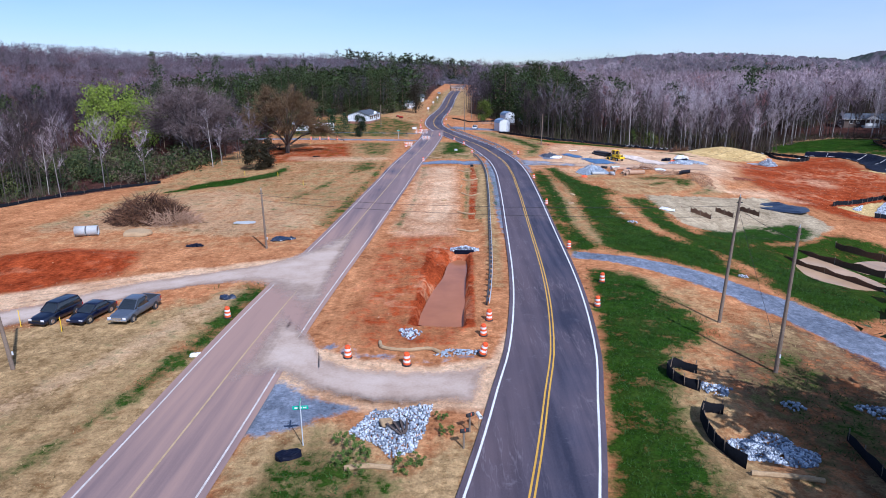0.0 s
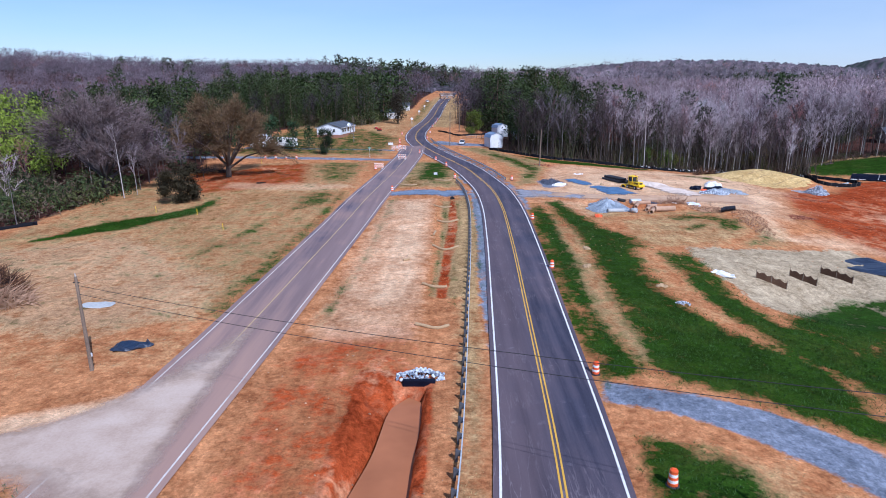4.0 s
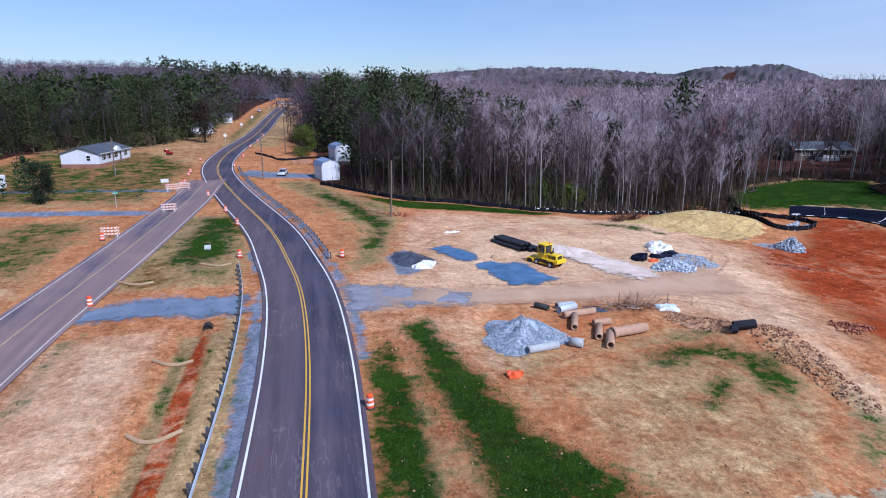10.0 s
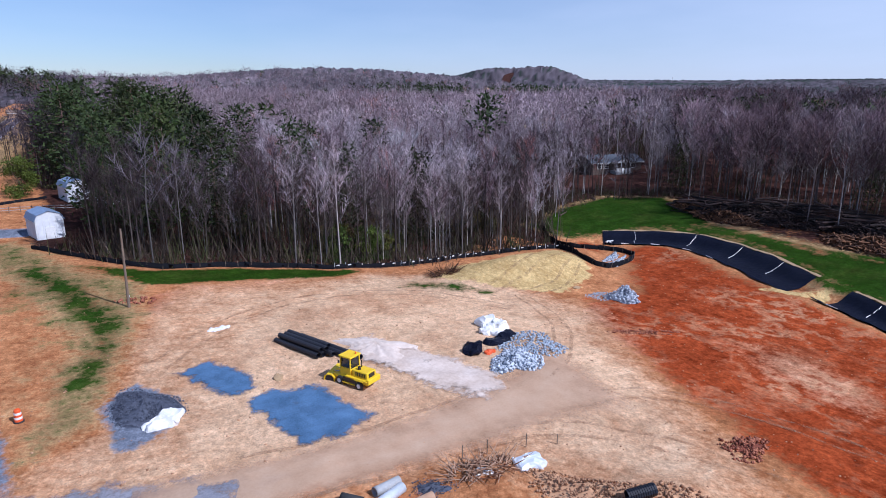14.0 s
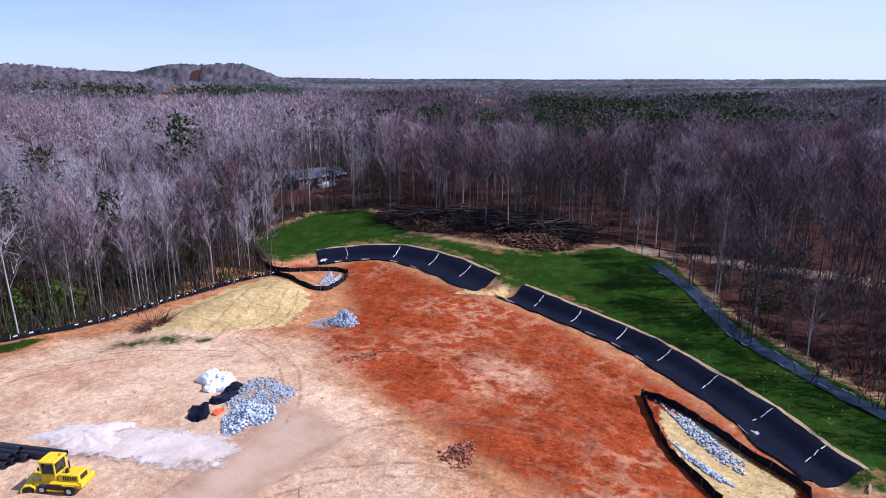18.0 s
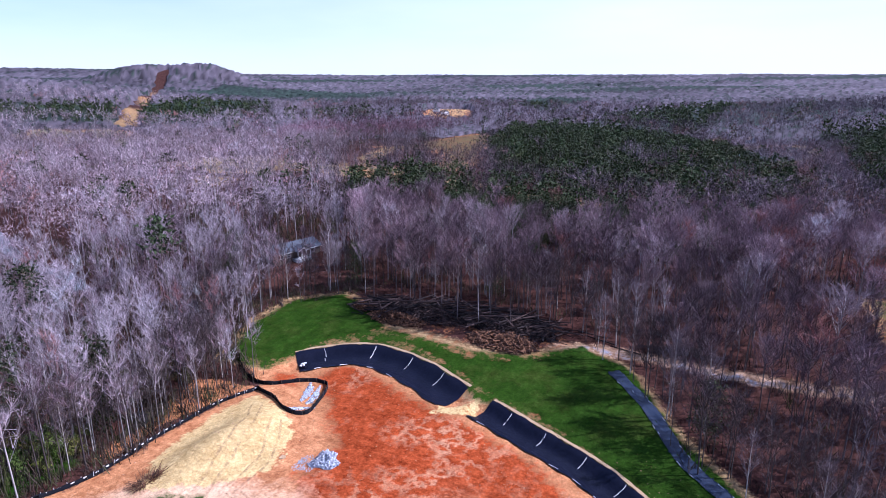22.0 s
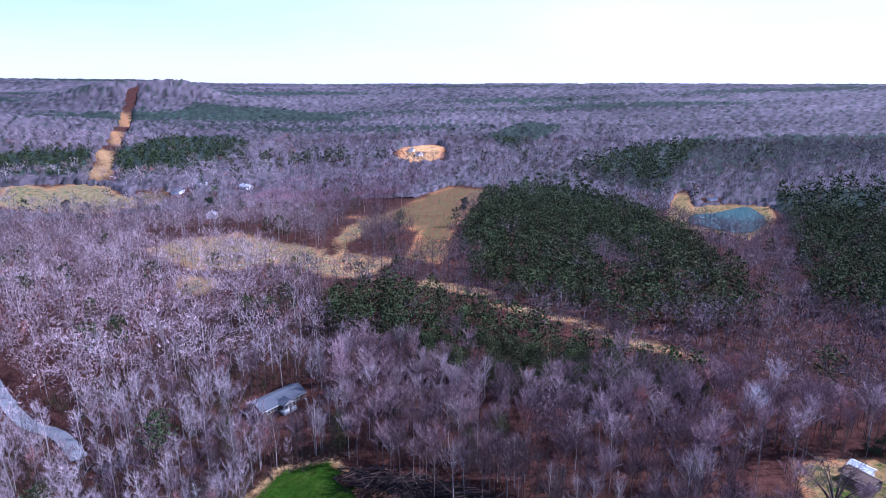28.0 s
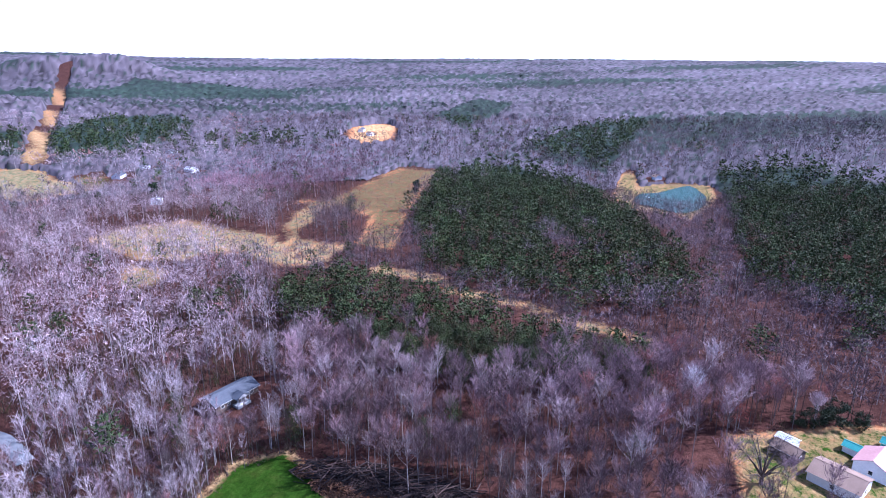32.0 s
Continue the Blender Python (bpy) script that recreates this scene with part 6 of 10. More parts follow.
CLAY_PIPE = mat("clay_stained_concrete", (0.32, 0.18, 0.11), (0.52, 0.34, 0.22), 3, 0.9)
STONE = mat("crushed_grey_stone", (0.17, 0.21, 0.26), (0.44, 0.50, 0.57), 3, 0.9, spread=0.25)
STONE_DARK = mat("dark_stone_dust", (0.030, 0.036, 0.055), (0.115, 0.13, 0.175), 3, 0.9, spread=0.5)
STONE_WHITE = mat("white_riprap", (0.17, 0.20, 0.25), (0.58, 0.63, 0.69), 3, 0.85, spread=0.8)
for dull, gloss in ((SILT, 0.08), (BLACK_PLASTIC, 0.10)):
    dull.node_tree.nodes["Principled BSDF"].inputs["Specular IOR Level"].default_value = gloss
STRAW = mat("straw_wattle", (0.26, 0.16, 0.08), (0.50, 0.36, 0.20), 9, 0.95)
COIR = mat("brown_coir_netting", (0.045, 0.022, 0.012), (0.14, 0.075, 0.04), 9, 0.95)
LOG_WOOD = mat("cut_logs", (0.007, 0.004, 0.004), (0.075, 0.046, 0.038), 5, 0.95, spread=0.8)
STUMP_WOOD = mat("torn_stumps", (0.035, 0.014, 0.008), (0.20, 0.095, 0.046), 4, 0.95, spread=0.7)
SACK = mat("white_woven_sack", (0.60, 0.60, 0.58), (0.86, 0.86, 0.84), 6, 0.7, bump=0.4)
BLUE_TARP = mat("blue_black_tarpaulin", (0.006, 0.011, 0.026), (0.022, 0.038, 0.075), 3, 0.4, bump=0.4)
CLOD = mat("clods_of_soil", (0.20, 0.095, 0.05), (0.50, 0.29, 0.16), 4, 0.95, spread=0.6)
RED_CLOD = mat("clods_of_red_clay", (0.16, 0.04, 0.02), (0.40, 0.15, 0.08), 4, 0.95, spread=0.6)
CHROME = mat("bright_metal", (0.55, 0.56, 0.58), (0.75, 0.76, 0.78), 4, 0.25, 0.9, bump=0.02)
LAMP_RED = mat("red_lens", (0.30, 0.01, 0.01), (0.42, 0.02, 0.015), 6, 0.25, bump=0.0)


def glass(name, colour, rough=0.05):
    m, t, b = nodes_of(name)
    b.inputs["Base Color"].default_value = (*colour, 1)
    b.inputs["Roughness"].default_value = rough
    b.inputs["Specular IOR Level"].default_value = 0.8
    return m


WINDOW = glass("dark_window_glass", (0.02, 0.025, 0.03))


def car_paint(name, colour):
    m, t, b = nodes_of(name)
    n = noise_node(t, 3, 3, 0.6, place_of(t))
    lo = tuple(c * 0.8 for c in colour)
    t.links.new(ramp(t, n, [(0.3, lo), (0.7, colour)]), b.inputs["Base Color"])
    b.inputs["Roughness"].default_value = 0.28
    b.inputs["Metallic"].default_value = 0.25
    b.inputs["Coat Weight"].default_value = 0.6
    return m


def water(name, colour, rough=0.04, shine=0.5):
    m, t, b = nodes_of(name)
    p = place_of(t)
    n = noise_node(t, 0.25, 3, 0.6, p)
    t.links.new(ramp(t, n, [(0.3, tuple(c * 0.75 for c in colour)), (0.7, colour)]), b.inputs["Base Color"])
    b.inputs["Roughness"].default_value, b.inputs["IOR"].default_value = rough, 1.33
    b.inputs["Specular IOR Level"].default_value = shine
    bumped(t, b, noise_node(t, 3.0, 3, 0.6, p), 0.05, 0.02)
    return m


# ---- stones ----
def rock_arrays(rng, flat=0.75):
    g = (1 + 5**0.5) / 2
    v = np.array([(-1, g, 0), (1, g, 0), (-1, -g, 0), (1, -g, 0), (0, -1, g), (0, 1, g), (0, -1, -g), (0, 1, -g), (g, 0, -1), (g, 0, 1), (-g, 0, -1), (-g, 0, 1)]) / 1.9
    v = v * rng.uniform(0.5, 1.25, (12, 1)) * (1, rng.uniform(0.6, 1.0), flat)
    f = np.array([(0, 11, 5), (0, 5, 1), (0, 1, 7), (0, 7, 10), (0, 10, 11), (1, 5, 9), (5, 11, 4), (11, 10, 2), (10, 7, 6), (7, 1, 8), (3, 9, 4), (3, 4, 2), (3, 2, 6), (3, 6, 8), (3, 8, 9), (4, 9, 5), (2, 4, 11), (6, 2, 10), (8, 6, 7), (9, 8, 1)])
    return v, f


ROCKS = [rock_arrays(np.random.default_rng(k)) for k in range(8)]


def scatter_rocks(spots, sizes, rng):
    """Stones at spots (x, y, z), joined."""
    pieces = []
    for p, s in zip(spots, sizes):
        v, f = ROCKS[rng.integers(8)]
        a = rng.uniform(0, 6.283)
        c, d = math.cos(a), math.sin(a)
        pieces.append((np.c_[v[:, 0] * c - v[:, 1] * d, v[:, 0] * d + v[:, 1] * c, v[:, 2]] * s / 2 + p, f))
    return joined(pieces)


def stone_heap(name, x, y, rx, ry, high, size, material, count, label, category="stone heap", turn=0.0, seed=1, core=True):
    """A heap: a lumpy cone of stones."""
    rng = np.random.default_rng(seed)
    heap = thing(name, x, y, turn, z=0, label=label, category=category)
    a, r = rng.uniform(0, 6.283, count), np.sqrt(rng.uniform(0, 1, count))
    lump = 1 + 0.18 * np.sin(3 * a + seed) + 0.1 * np.sin(5 * a + 2 * seed)
    px, py = np.cos(a) * r * rx * lump, np.sin(a) * r * ry * lump
    c, s = math.cos(radians(turn)), math.sin(radians(turn))
    g = height(x + px * c - py * s, y + px * s + py * c)
    z = g + high * (1 - r) ** 0.85 * (0.85 + 0.3 * np.sin(4 * a + 3 * r + seed)) + size * 0.1
    v, f = scatter_rocks(np.c_[px, py, z], rng.uniform(0.6, 1.4, count) * size, rng)
    ob = new("rubble", mesh_of("rubble", v, f, [material]))
    ob.parent = heap
    tagged(ob, kind="stuff")
    if core:
        n, rings_ = 28, 7
        vs = [(0, 0, ground_at(x, y) + high * 0.86)]
        for k in range(1, rings_ + 1):
            q = k / rings_
            for i in range(n):
                b = i * 2 * math.pi / n
                l = 1 + 0.18 * math.sin(3 * b + seed) + 0.1 * math.sin(5 * b + 2 * seed)
                ax, ay = math.cos(b) * q * rx * l, math.sin(b) * q * ry * l
                gg = ground_at(x + ax * c - ay * s, y + ax * s + ay * c)
                vs.append((ax, ay, gg + high * 0.95 * (1 - q) ** 0.85 * (0.85 + 0.3 * math.sin(4 * b + 3 * q + seed)) - 0.13))
        fs = [(0, 1 + i, 1 + (i + 1) % n) for i in range(n)]
        for k in range(rings_ - 1):
            for i in range(n):
                a0, a1 = 1 + k * n + i, 1 + k * n + (i + 1) % n
                fs += [(a0, a0 + n, a1 + n), (a0, a1 + n, a1)]
        ob = new("heap_body", mesh_of("heap_body", vs, fs, [material], smooth=True))
        ob.parent = heap
    return heap


# ---- traffic drums, barricades, signs ----
def make_drum(x, y):
    d = thing("traffic_drum", x, y, 0, label="orange and white striped plastic traffic drum on a black rubber base", category="traffic drum", group="traffic drums along the road works")
    part("base", lathe([(0.38, 0.0), (0.38, 0.06), (0.34, 0.10), (0.30, 0.10)], 16), RUBBER, d, "black rubber ring")
    r = [0.30, 0.285, 0.27, 0.255, 0.24, 0.23]
    for k in range(5):
        z0 = 0.10 + k * 0.18
        part("band", lathe([(r[k], z0), (r[k] - 0.005, z0 + 0.17), (r[k + 1] + 0.002, z0 + 0.18)], 16), REFLECT if k % 2 else ORANGE, d, "white reflective band" if k % 2 else "orange band")
    part("top", lathe([(0.23, 1.0), (0.21, 1.04), (0.08, 1.05)], 16), ORANGE, d)
    part("handle", box((0.26, 0.05, 0.09), (0, 0, 1.09), bevel=0.015), ORANGE, d)
    return d


drum = make_drum(-6.9, 44.7)
for x, y in ((-2.0, 43.3), (4.3, 49.0), (5.0, 52.6), (15.9, 56.3), (18.1, 63.8), (17.0, 77.9), (18.1, 105.9), (-19.9, 53.6), (19.2, 132.3), (4.9, 190.9), (2.0, 201.7), (-3.2, 218.9), (19.6, 170.2), (6.9, 172.4), (-6.1, 157.8),
             (-12.2, 271), (-11.6, 251.2), (-11.2, 246.2), (-10.6, 233.5), (-10.3, 235.6), (-2.2, 259), (-1.6, 276.3), (-12.6, 185.2), (-46, 206.2), (-43, 205.9), (-40, 205.6), (-37, 205.3), (-1.2, 298), (-0.5, 320), (0.2, 342)):
    copy_thing(drum, pose(x, y, ground_at(x, y)))
tilted = copy_thing(drum, pose(4.0, 45.0, ground_at(4.0, 45.0) + 0.1, 4, 16, 0))
tagged(tilted, "orange and white traffic drum leaning over at the road's edge")


STRIPE = mat("orange_stripe_sheeting", (0.66, 0.17, 0.03), (0.82, 0.26, 0.05), 8, 0.45, bump=0.02)


def barricade(x, y, turn):
    b = thing("road_barricade", x, y, turn, label="three-board road closure barricade with red and white stripes", category="barricade", group="barricades closing the old road")
    for side in (-0.9, 0.9):
        part("upright", box((0.07, 0.07, 1.55), (side, 0, 0.78), bevel=0.008), WHITE_PAINT, b, "white steel upright")
        part("foot", box((0.08, 1.5, 0.07), (side, 0, 0.035), bevel=0.008), WHITE_PAINT, b, "white foot")
        part("brace", rod((side, -0.55, 0.06), (side, 0, 0.8), 0.022, n=6), WHITE_PAINT, b)
    for z in (0.55, 0.98, 1.41):
        board = part("board", box((2.4, 0.03, 0.24), (0, -0.05, z), bevel=0.006), REFLECT, b, "white reflective board")
        for k in range(5):
            x0 = -1.12 + k * 0.48
            part("stripe", slab([(x0, z - 0.115), (x0 + 0.2, z - 0.115), (x0 + 0.36, z + 0.115), (x0 + 0.16, z + 0.115)], 0.006), STRIPE, board, "slanting red stripe").location = (0, -0.07, 0)
    for side in (-0.75, 0.75):
        part("sandbag", crumple(box((0.45, 0.4, 0.14), (side, 0.45, 0.09), bevel=0.05), 0.03, 4, side), SACK, b, "pale sandbag")
    return b


for x, y, turn in ((-11.9, 186.6, 4), (-7.3, 203.3, 2), (-11.0, 226.0, 6), (-8.9, 227.2, -4)):
    barricade(x, y, turn)
closed = thing("road_closed_sign", -12.6, 227.5, 4, label="white road closed sign board on two posts", category="road sign")
part("plate", box((1.5, 0.03, 0.75), (0, 0, 1.9), bevel=0.006), REFLECT, closed)
for side in (-0.5, 0.5):
    part("post", box((0.06, 0.06, 2.2), (side, 0.05, 1.1)), POST_WOOD, closed)


def street_sign(x, y, turn):
    s = thing("street_name_sign", x, y, turn, label="green street name sign on a thin steel post", category="road sign", group="street name signs")
    part("post", rod((0, 0, -0.3), (0, 0, 2.75), 0.035, n=8), STEEL, s)
    for a in (0, 90):
        plate = part("plate", box((0.95, 0.02, 0.24), (0, 0, 2.62 + a / 90 * 0.27), (0, 0, a), bevel=0.004), GREEN_SIGN, s, "green name plate")
        for k in range(3):
            m = part("word_bar", box((0.2, 0.026, 0.09), ((k - 1) * 0.26 if not a else 0, (k - 1) * 0.26 if a else 0, 2.62 + a / 90 * 0.27), (0, 0, a)), REFLECT, plate, "white bar of unreadable writing")
    return s


street_sign(-7.6, 32.2, 8)
street_sign(-16.9, 208.7, 5)


def mailbox(x, y, turn, label):
    m = thing("mailbox", x, y, turn, label=label, category="mailbox", group="mailboxes on wooden posts")
    part("post", box((0.1, 0.1, 1.25), (0, 0, 0.5), bevel=0.01), POST_WOOD, m)
    bm = slab([(-0.09, 0), (0.09, 0), (0.09, 0.14), (0.065, 0.2), (0, 0.23), (-0.065, 0.2), (-0.09, 0.14)], 0.52)
    body = part("box", bm, RUBBER, m, "black metal box")
    body.location = (0, 0.05, 1.12)
    part("door", box((0.17, 0.015, 0.2), (0, -0.225, 1.22), bevel=0.005), RUBBER, m)
    part("flag", box((0.012, 0.05, 0.18), (0.1, 0.05, 1.3)), ORANGE, m, "small red flag")
    return m


mailbox(2.3, 31.9, -70, "black mailbox on a dark post beside the new road")
mailbox(2.7, 33.7, -60, "black mailbox with a pale paper tube on a post")
mailbox(-14.5, 213.2, 80, "black mailbox on a post beside the side street")
mailbox(-14.3, 215.0, 75, "black mailbox on a post beside the side street")
tube_ = thing("newspaper_tube", 3.3, 33.9, 20, label="white plastic newspaper tube on a thin stake", category="newspaper tube")
part("stake", rod((0, 0, -0.2), (0, 0, 1.0), 0.025, n=6), POST_WOOD, tube_)
part("tube", tube((0, -0.28, 1.08), (0, 0.28, 1.08), 0.13, 0.115, 12), SACK, tube_)


def warning_sign(x, y, turn):
    s = thing("warning_sign", x, y, turn, label="diamond warning sign seen from its pale metal back", category="road sign", group="diamond signs along the road")
    part("post", box((0.06, 0.06, 2.3), (0, 0.04, 1.1)), STEEL, s)
    part("plate", box((1.0, 0.02, 1.0), (0, 0, 2.2), (0, 45, 0), bevel=0.004), REFLECT, s)
    return s


for x, y in ((-11.3, 322), (-8.6, 410), (-10.2, 372)):
    warning_sign(x, y, 8)


# ---- guard rails ----
def guard_rail(line, name, label, flip=1):
    """A W-beam rail on posts along a line."""
    mid = line[len(line) // 2]
    rail = thing(name, mid[0], mid[1], 0, z=0, label=label, category="guard rail", group="guard rails along the new road")
    o = np.array(mid)
    g = height(line[:, 0], line[:, 1])
    s = sides(line) * flip
    prof = [(0.0, 0.42), (0.055, 0.47), (0.055, 0.52), (0.0, 0.575), (0.055, 0.63), (0.055, 0.68), (0.0, 0.73)]
    vs, n = [], len(prof)
    for back in (0, -0.012):
        for off, z in prof:
            vs.append(np.c_[line - o + s * (off + back), g + z])
    v = np.stack(vs, 1).reshape(-1, 3)
    k = 2 * n
    fs = []
    for i in range(len(line) - 1):
        for j in range(n - 1):
            fs.append((i * k + j, (i + 1) * k + j, (i + 1) * k + j + 1, i * k + j + 1))
            fs.append((i * k + n + j, i * k + n + j + 1, (i + 1) * k + n + j + 1, (i + 1) * k + n + j))
    beam = new("beam", mesh_of("beam", v, fs, [RAIL_STEEL], smooth=True))
    beam.parent = rail
    beam["label"] = "ribbed galvanised beam"
    me, mb = None, None
    step = np.r_[0, np.cumsum(np.linalg.norm(np.diff(line, axis=0), axis=1))]
    for d in np.arange(0.3, step[-1], 1.9):
        x, y = np.interp(d, step, line[:, 0]), np.interp(d, step, line[:, 1])
        i = min(int(np.searchsorted(step, d)), len(line) - 1)
        turn = math.degrees(math.atan2(s[i, 1], s[i, 0]))
        z = float(np.interp(d, step, g))
        if me is None:
            p = part("post", box((0.15, 0.17, 1.15), (-0.26, 0, 0.25), bevel=0.01), RAIL_POST, rail, "dark weathered post")
            b = part("block", box((0.17, 0.15, 0.36), (-0.10, 0, 0.57), bevel=0.008), RAIL_POST, rail, "dark offset block")
            me, mb = p.data, b.data
        else:
            p, b = new("post", me), new("block", mb)
            p.parent = b.parent = rail
        for ob in (p, b):
            ob.matrix_basis = pose(x - o[0], y - o[1], z, 0, 0, turn)
    for end, i in ((line[0], 0), (line[-1], -1)):
        q = end - o
        part("end_terminal", box((0.08, 0.5, 0.42), (q[0], q[1], g[i] + 0.58), (0, 0, math.degrees(math.atan2(s[i, 1], s[i, 0]))), bevel=0.03), STEEL, rail, "flared end terminal")
    return rail


pick = (MAIN[:, 1] > 54) & (MAIN[:, 1] < 171)
guard_rail(MAIN[pick] - sides(MAIN)[pick] * 5.9, "guard_rail", "long galvanised guard rail on dark posts above the grassy median")
pick = (MAIN[:, 1] > 168.5) & (MAIN[:, 1] < 256)
guard_rail(MAIN[pick] + sides(MAIN)[pick] * 5.0, "guard_rail", "curved galvanised guard rail on dark posts above the work site", -1)


# ---- poles and wires ----
def utility_pole(x, y, high, lean=(0, 0), label="weathered brown wooden utility pole", arm=True):
    p = thing("utility_pole", x, y, 0, label=label, category="utility pole", group="utility poles along the road")
    top = (math.sin(radians(lean[0])) * high, math.sin(radians(lean[1])) * high, high)
    part("shaft", rod((0, 0, -0.8), top, 0.17, 0.11, 10), POLE_WOOD, p)
    if arm:
        part("bracket", box((0.5, 0.06, 0.1), (top[0], top[1], high - 0.5)), DARK_STEEL, p)
        part("insulator", rod((top[0], top[1], high), (top[0], top[1], high + 0.25), 0.05, 0.03, 8), CONCRETE, p)
    part("ground_plate", box((0.12, 0.05, 0.3), (0.16, 0, 1.4)), STEEL, p)
    return p


utility_pole(26.5, 53.0, 11.8, (4, 3))
utility_pole(26.7, 42.9, 11.4, (3, 4), "weathered wooden utility pole with a small grey box")
utility_pole(-23.6, 78.8, 8.0, (-1, 0), "pale new wooden utility pole beside a blue tarpaulin")
utility_pole(-33.2, 42.9, 9.5, (-6, 2), "leaning dark wooden utility pole near the parked cars")
utility_pole(6.0, 239.5, 11.0)
utility_pole(9.9, 285.5, 11.0)
utility_pole(-27.2, 247.5, 8.5, label="grey wooden utility pole in front of the mobile home")
utility_pole(29.3, 194.5, 9.5, (1, 0), "thin bent pole standing in the cleared soil", arm=False)


def wire(a, b, sag, name="overhead_wire", r=0.018, label="thin dark overhead wire strung between poles"):
    c = bpy.data.curves.new(name, "CURVE")
    c.dimensions, c.bevel_depth, c.bevel_resolution = "3D", r, 1
    sp = c.splines.new("POLY")
    sp.points.add(16)
    for k in range(17):
        f = k / 16
        sp.points[k].co = (a[0] + (b[0] - a[0]) * f, a[1] + (b[1] - a[1]) * f, a[2] + (b[2] - a[2]) * f - 4 * sag * f * (1 - f), 1)
    c.materials.append(RUBBER)
    return tagged(new(name, c), label, "wire")


wire((27.2, 53.4, 10.6), (-23.7, 78.8, 6.9), 0.7)
wire((27.2, 53.4, 9.6), (-23.7, 78.8, 6.2), 0.7)
wire((27.3, 43.4, 9.9), (27.2, 53.4, 10.4), 0.2)
wire((6.0, 239.5, 13.2), (9.9, 285.5, 15), 0.5)
wire((27.2, 53.4, 10.3), (30.5, 50.5, -1.2), 0.02, "guy_wire", 0.015, "taut guy wire from pole to ground")


# ---- vehicles ----
def vehicle(name, x, y, turn, paint, kind, label):
    """A parked vehicle that faces along +y of its own."""
    v = thing(name, x, y, turn, label=label, category={"pickup": "pickup truck", "suv": "suv"}.get(kind, "car"))
    L, Wd = {"pickup": (5.7, 1.95), "suv": (4.7, 1.85), "sedan": (4.7, 1.78)}[kind]
    hood, belt, roof = {"pickup": (1.05, 1.12, 1.85), "suv": (0.98, 1.05, 1.75), "sedan": (0.82, 0.92, 1.42)}[kind]
    h = L / 2
    low = 0.42 if kind == "pickup" else 0.3
    if kind == "pickup":
        side = [(-h, low + 0.1), (-h, 1.12), (-h + 1.95, 1.12), (-h + 1.95, belt), (h - 1.75, belt), (h - 1.4, hood + 0.02), (h - 0.2, hood - 0.08), (h, hood - 0.25), (h, low)]
        cab = [(-h + 1.95, belt), (-h + 2.05, roof), (-h + 3.35, roof), (h - 1.45, belt)]
        w = (-h + 1.1, h - 1.05)
    elif kind == "suv":
        side = [(-h, low), (-h, belt), (h - 1.6, belt), (h - 1.3, hood), (h - 0.15, hood - 0.1), (h, hood - 0.3), (h, low)]
        cab = [(-h + 0.02, belt), (-h + 0.3, roof), (h - 2.1, roof), (h - 1.35, belt)]
        w = (-h + 0.95, h - 0.9)
    else:
        side = [(-h, low), (-h, belt - 0.02), (-h + 0.9, belt), (h - 1.5, belt), (h - 1.2, hood), (h - 0.15, hood - 0.12), (h, hood - 0.28), (h, low)]
        cab = [(-h + 0.75, belt), (-h + 1.35, roof), (h - 2.25, roof), (h - 1.25, belt)]
        w = (-h + 0.95, h - 0.9)

    half = Wd / 2

    def hull(stations, belly):
        """Cross-sections (y, half width, half width at the top, bottom, top) skinned into one rounded shell."""
        bm, loops = bmesh.new(), []
        for y_, w_, wt, zb_, zt in stations:
            d = zt - zb_
            prof = [(w_ * 0.9, zb_), (w_, zb_ + 0.16 * d), (w_, zb_ + 0.5 * d), (w_ * 0.5 + wt * 0.5, zb_ + 0.82 * d), (wt, zt - 0.06 * d), (wt * 0.86, zt), (wt * 0.4, zt + belly)]
            pts = prof + [(-px, pz) for px, pz in prof[::-1]]
            loops.append([bm.verts.new((px, y_, pz)) for px, pz in pts])
        for la, lb in zip(loops, loops[1:]):
            for k in range(len(la)):
                bm.faces.new((la[k], la[(k + 1) % len(la)], lb[(k + 1) % len(lb)], lb[k]))
        bm.faces.new(loops[0])
        bm.faces.new(loops[-1][::-1])
        bmesh.ops.recalc_face_normals(bm, faces=bm.faces)
        return bm

    tail = 1.12 if kind == "pickup" else belt
    body = [(-h, half * 0.86, half * 0.84, low + 0.12, tail - 0.1), (-h + 0.12, half * 0.97, half * 0.93, low, tail), (-h + 0.9, half, half * 0.95, low, tail), (-0.2, half, half * 0.94, low, belt), (h - 1.55, half, half * 0.93, low, belt),
            (h - 1.2, half * 0.99, half * 0.88, low, hood), (h - 0.45, half * 0.97, half * 0.84, low, hood - 0.07), (h - 0.12, half * 0.92, half * 0.78, low, hood - 0.17), (h, half * 0.80, half * 0.70, low + 0.06, hood - 0.30)]
    part("body", hull(body, 0.02), paint, v, smooth=True)
    y0, y1 = cab[1][0], cab[2][0]
    rz_ = roof
    glass_ = [(cab[0][0], half * 0.90, half * 0.86, belt - 0.12, belt + 0.02), (y0, half * 0.92, half * 0.72, belt - 0.12, roof - 0.03), ((y0 + y1) / 2, half * 0.93, half * 0.74, belt - 0.12, roof), (y1, half * 0.92, half * 0.71, belt - 0.12, roof - 0.03), (cab[3][0], half * 0.88, half * 0.82, belt - 0.12, belt + 0.02)]
    part("cabin_glass", hull(glass_, 0.015), WINDOW, v, "dark window glass", smooth=True)
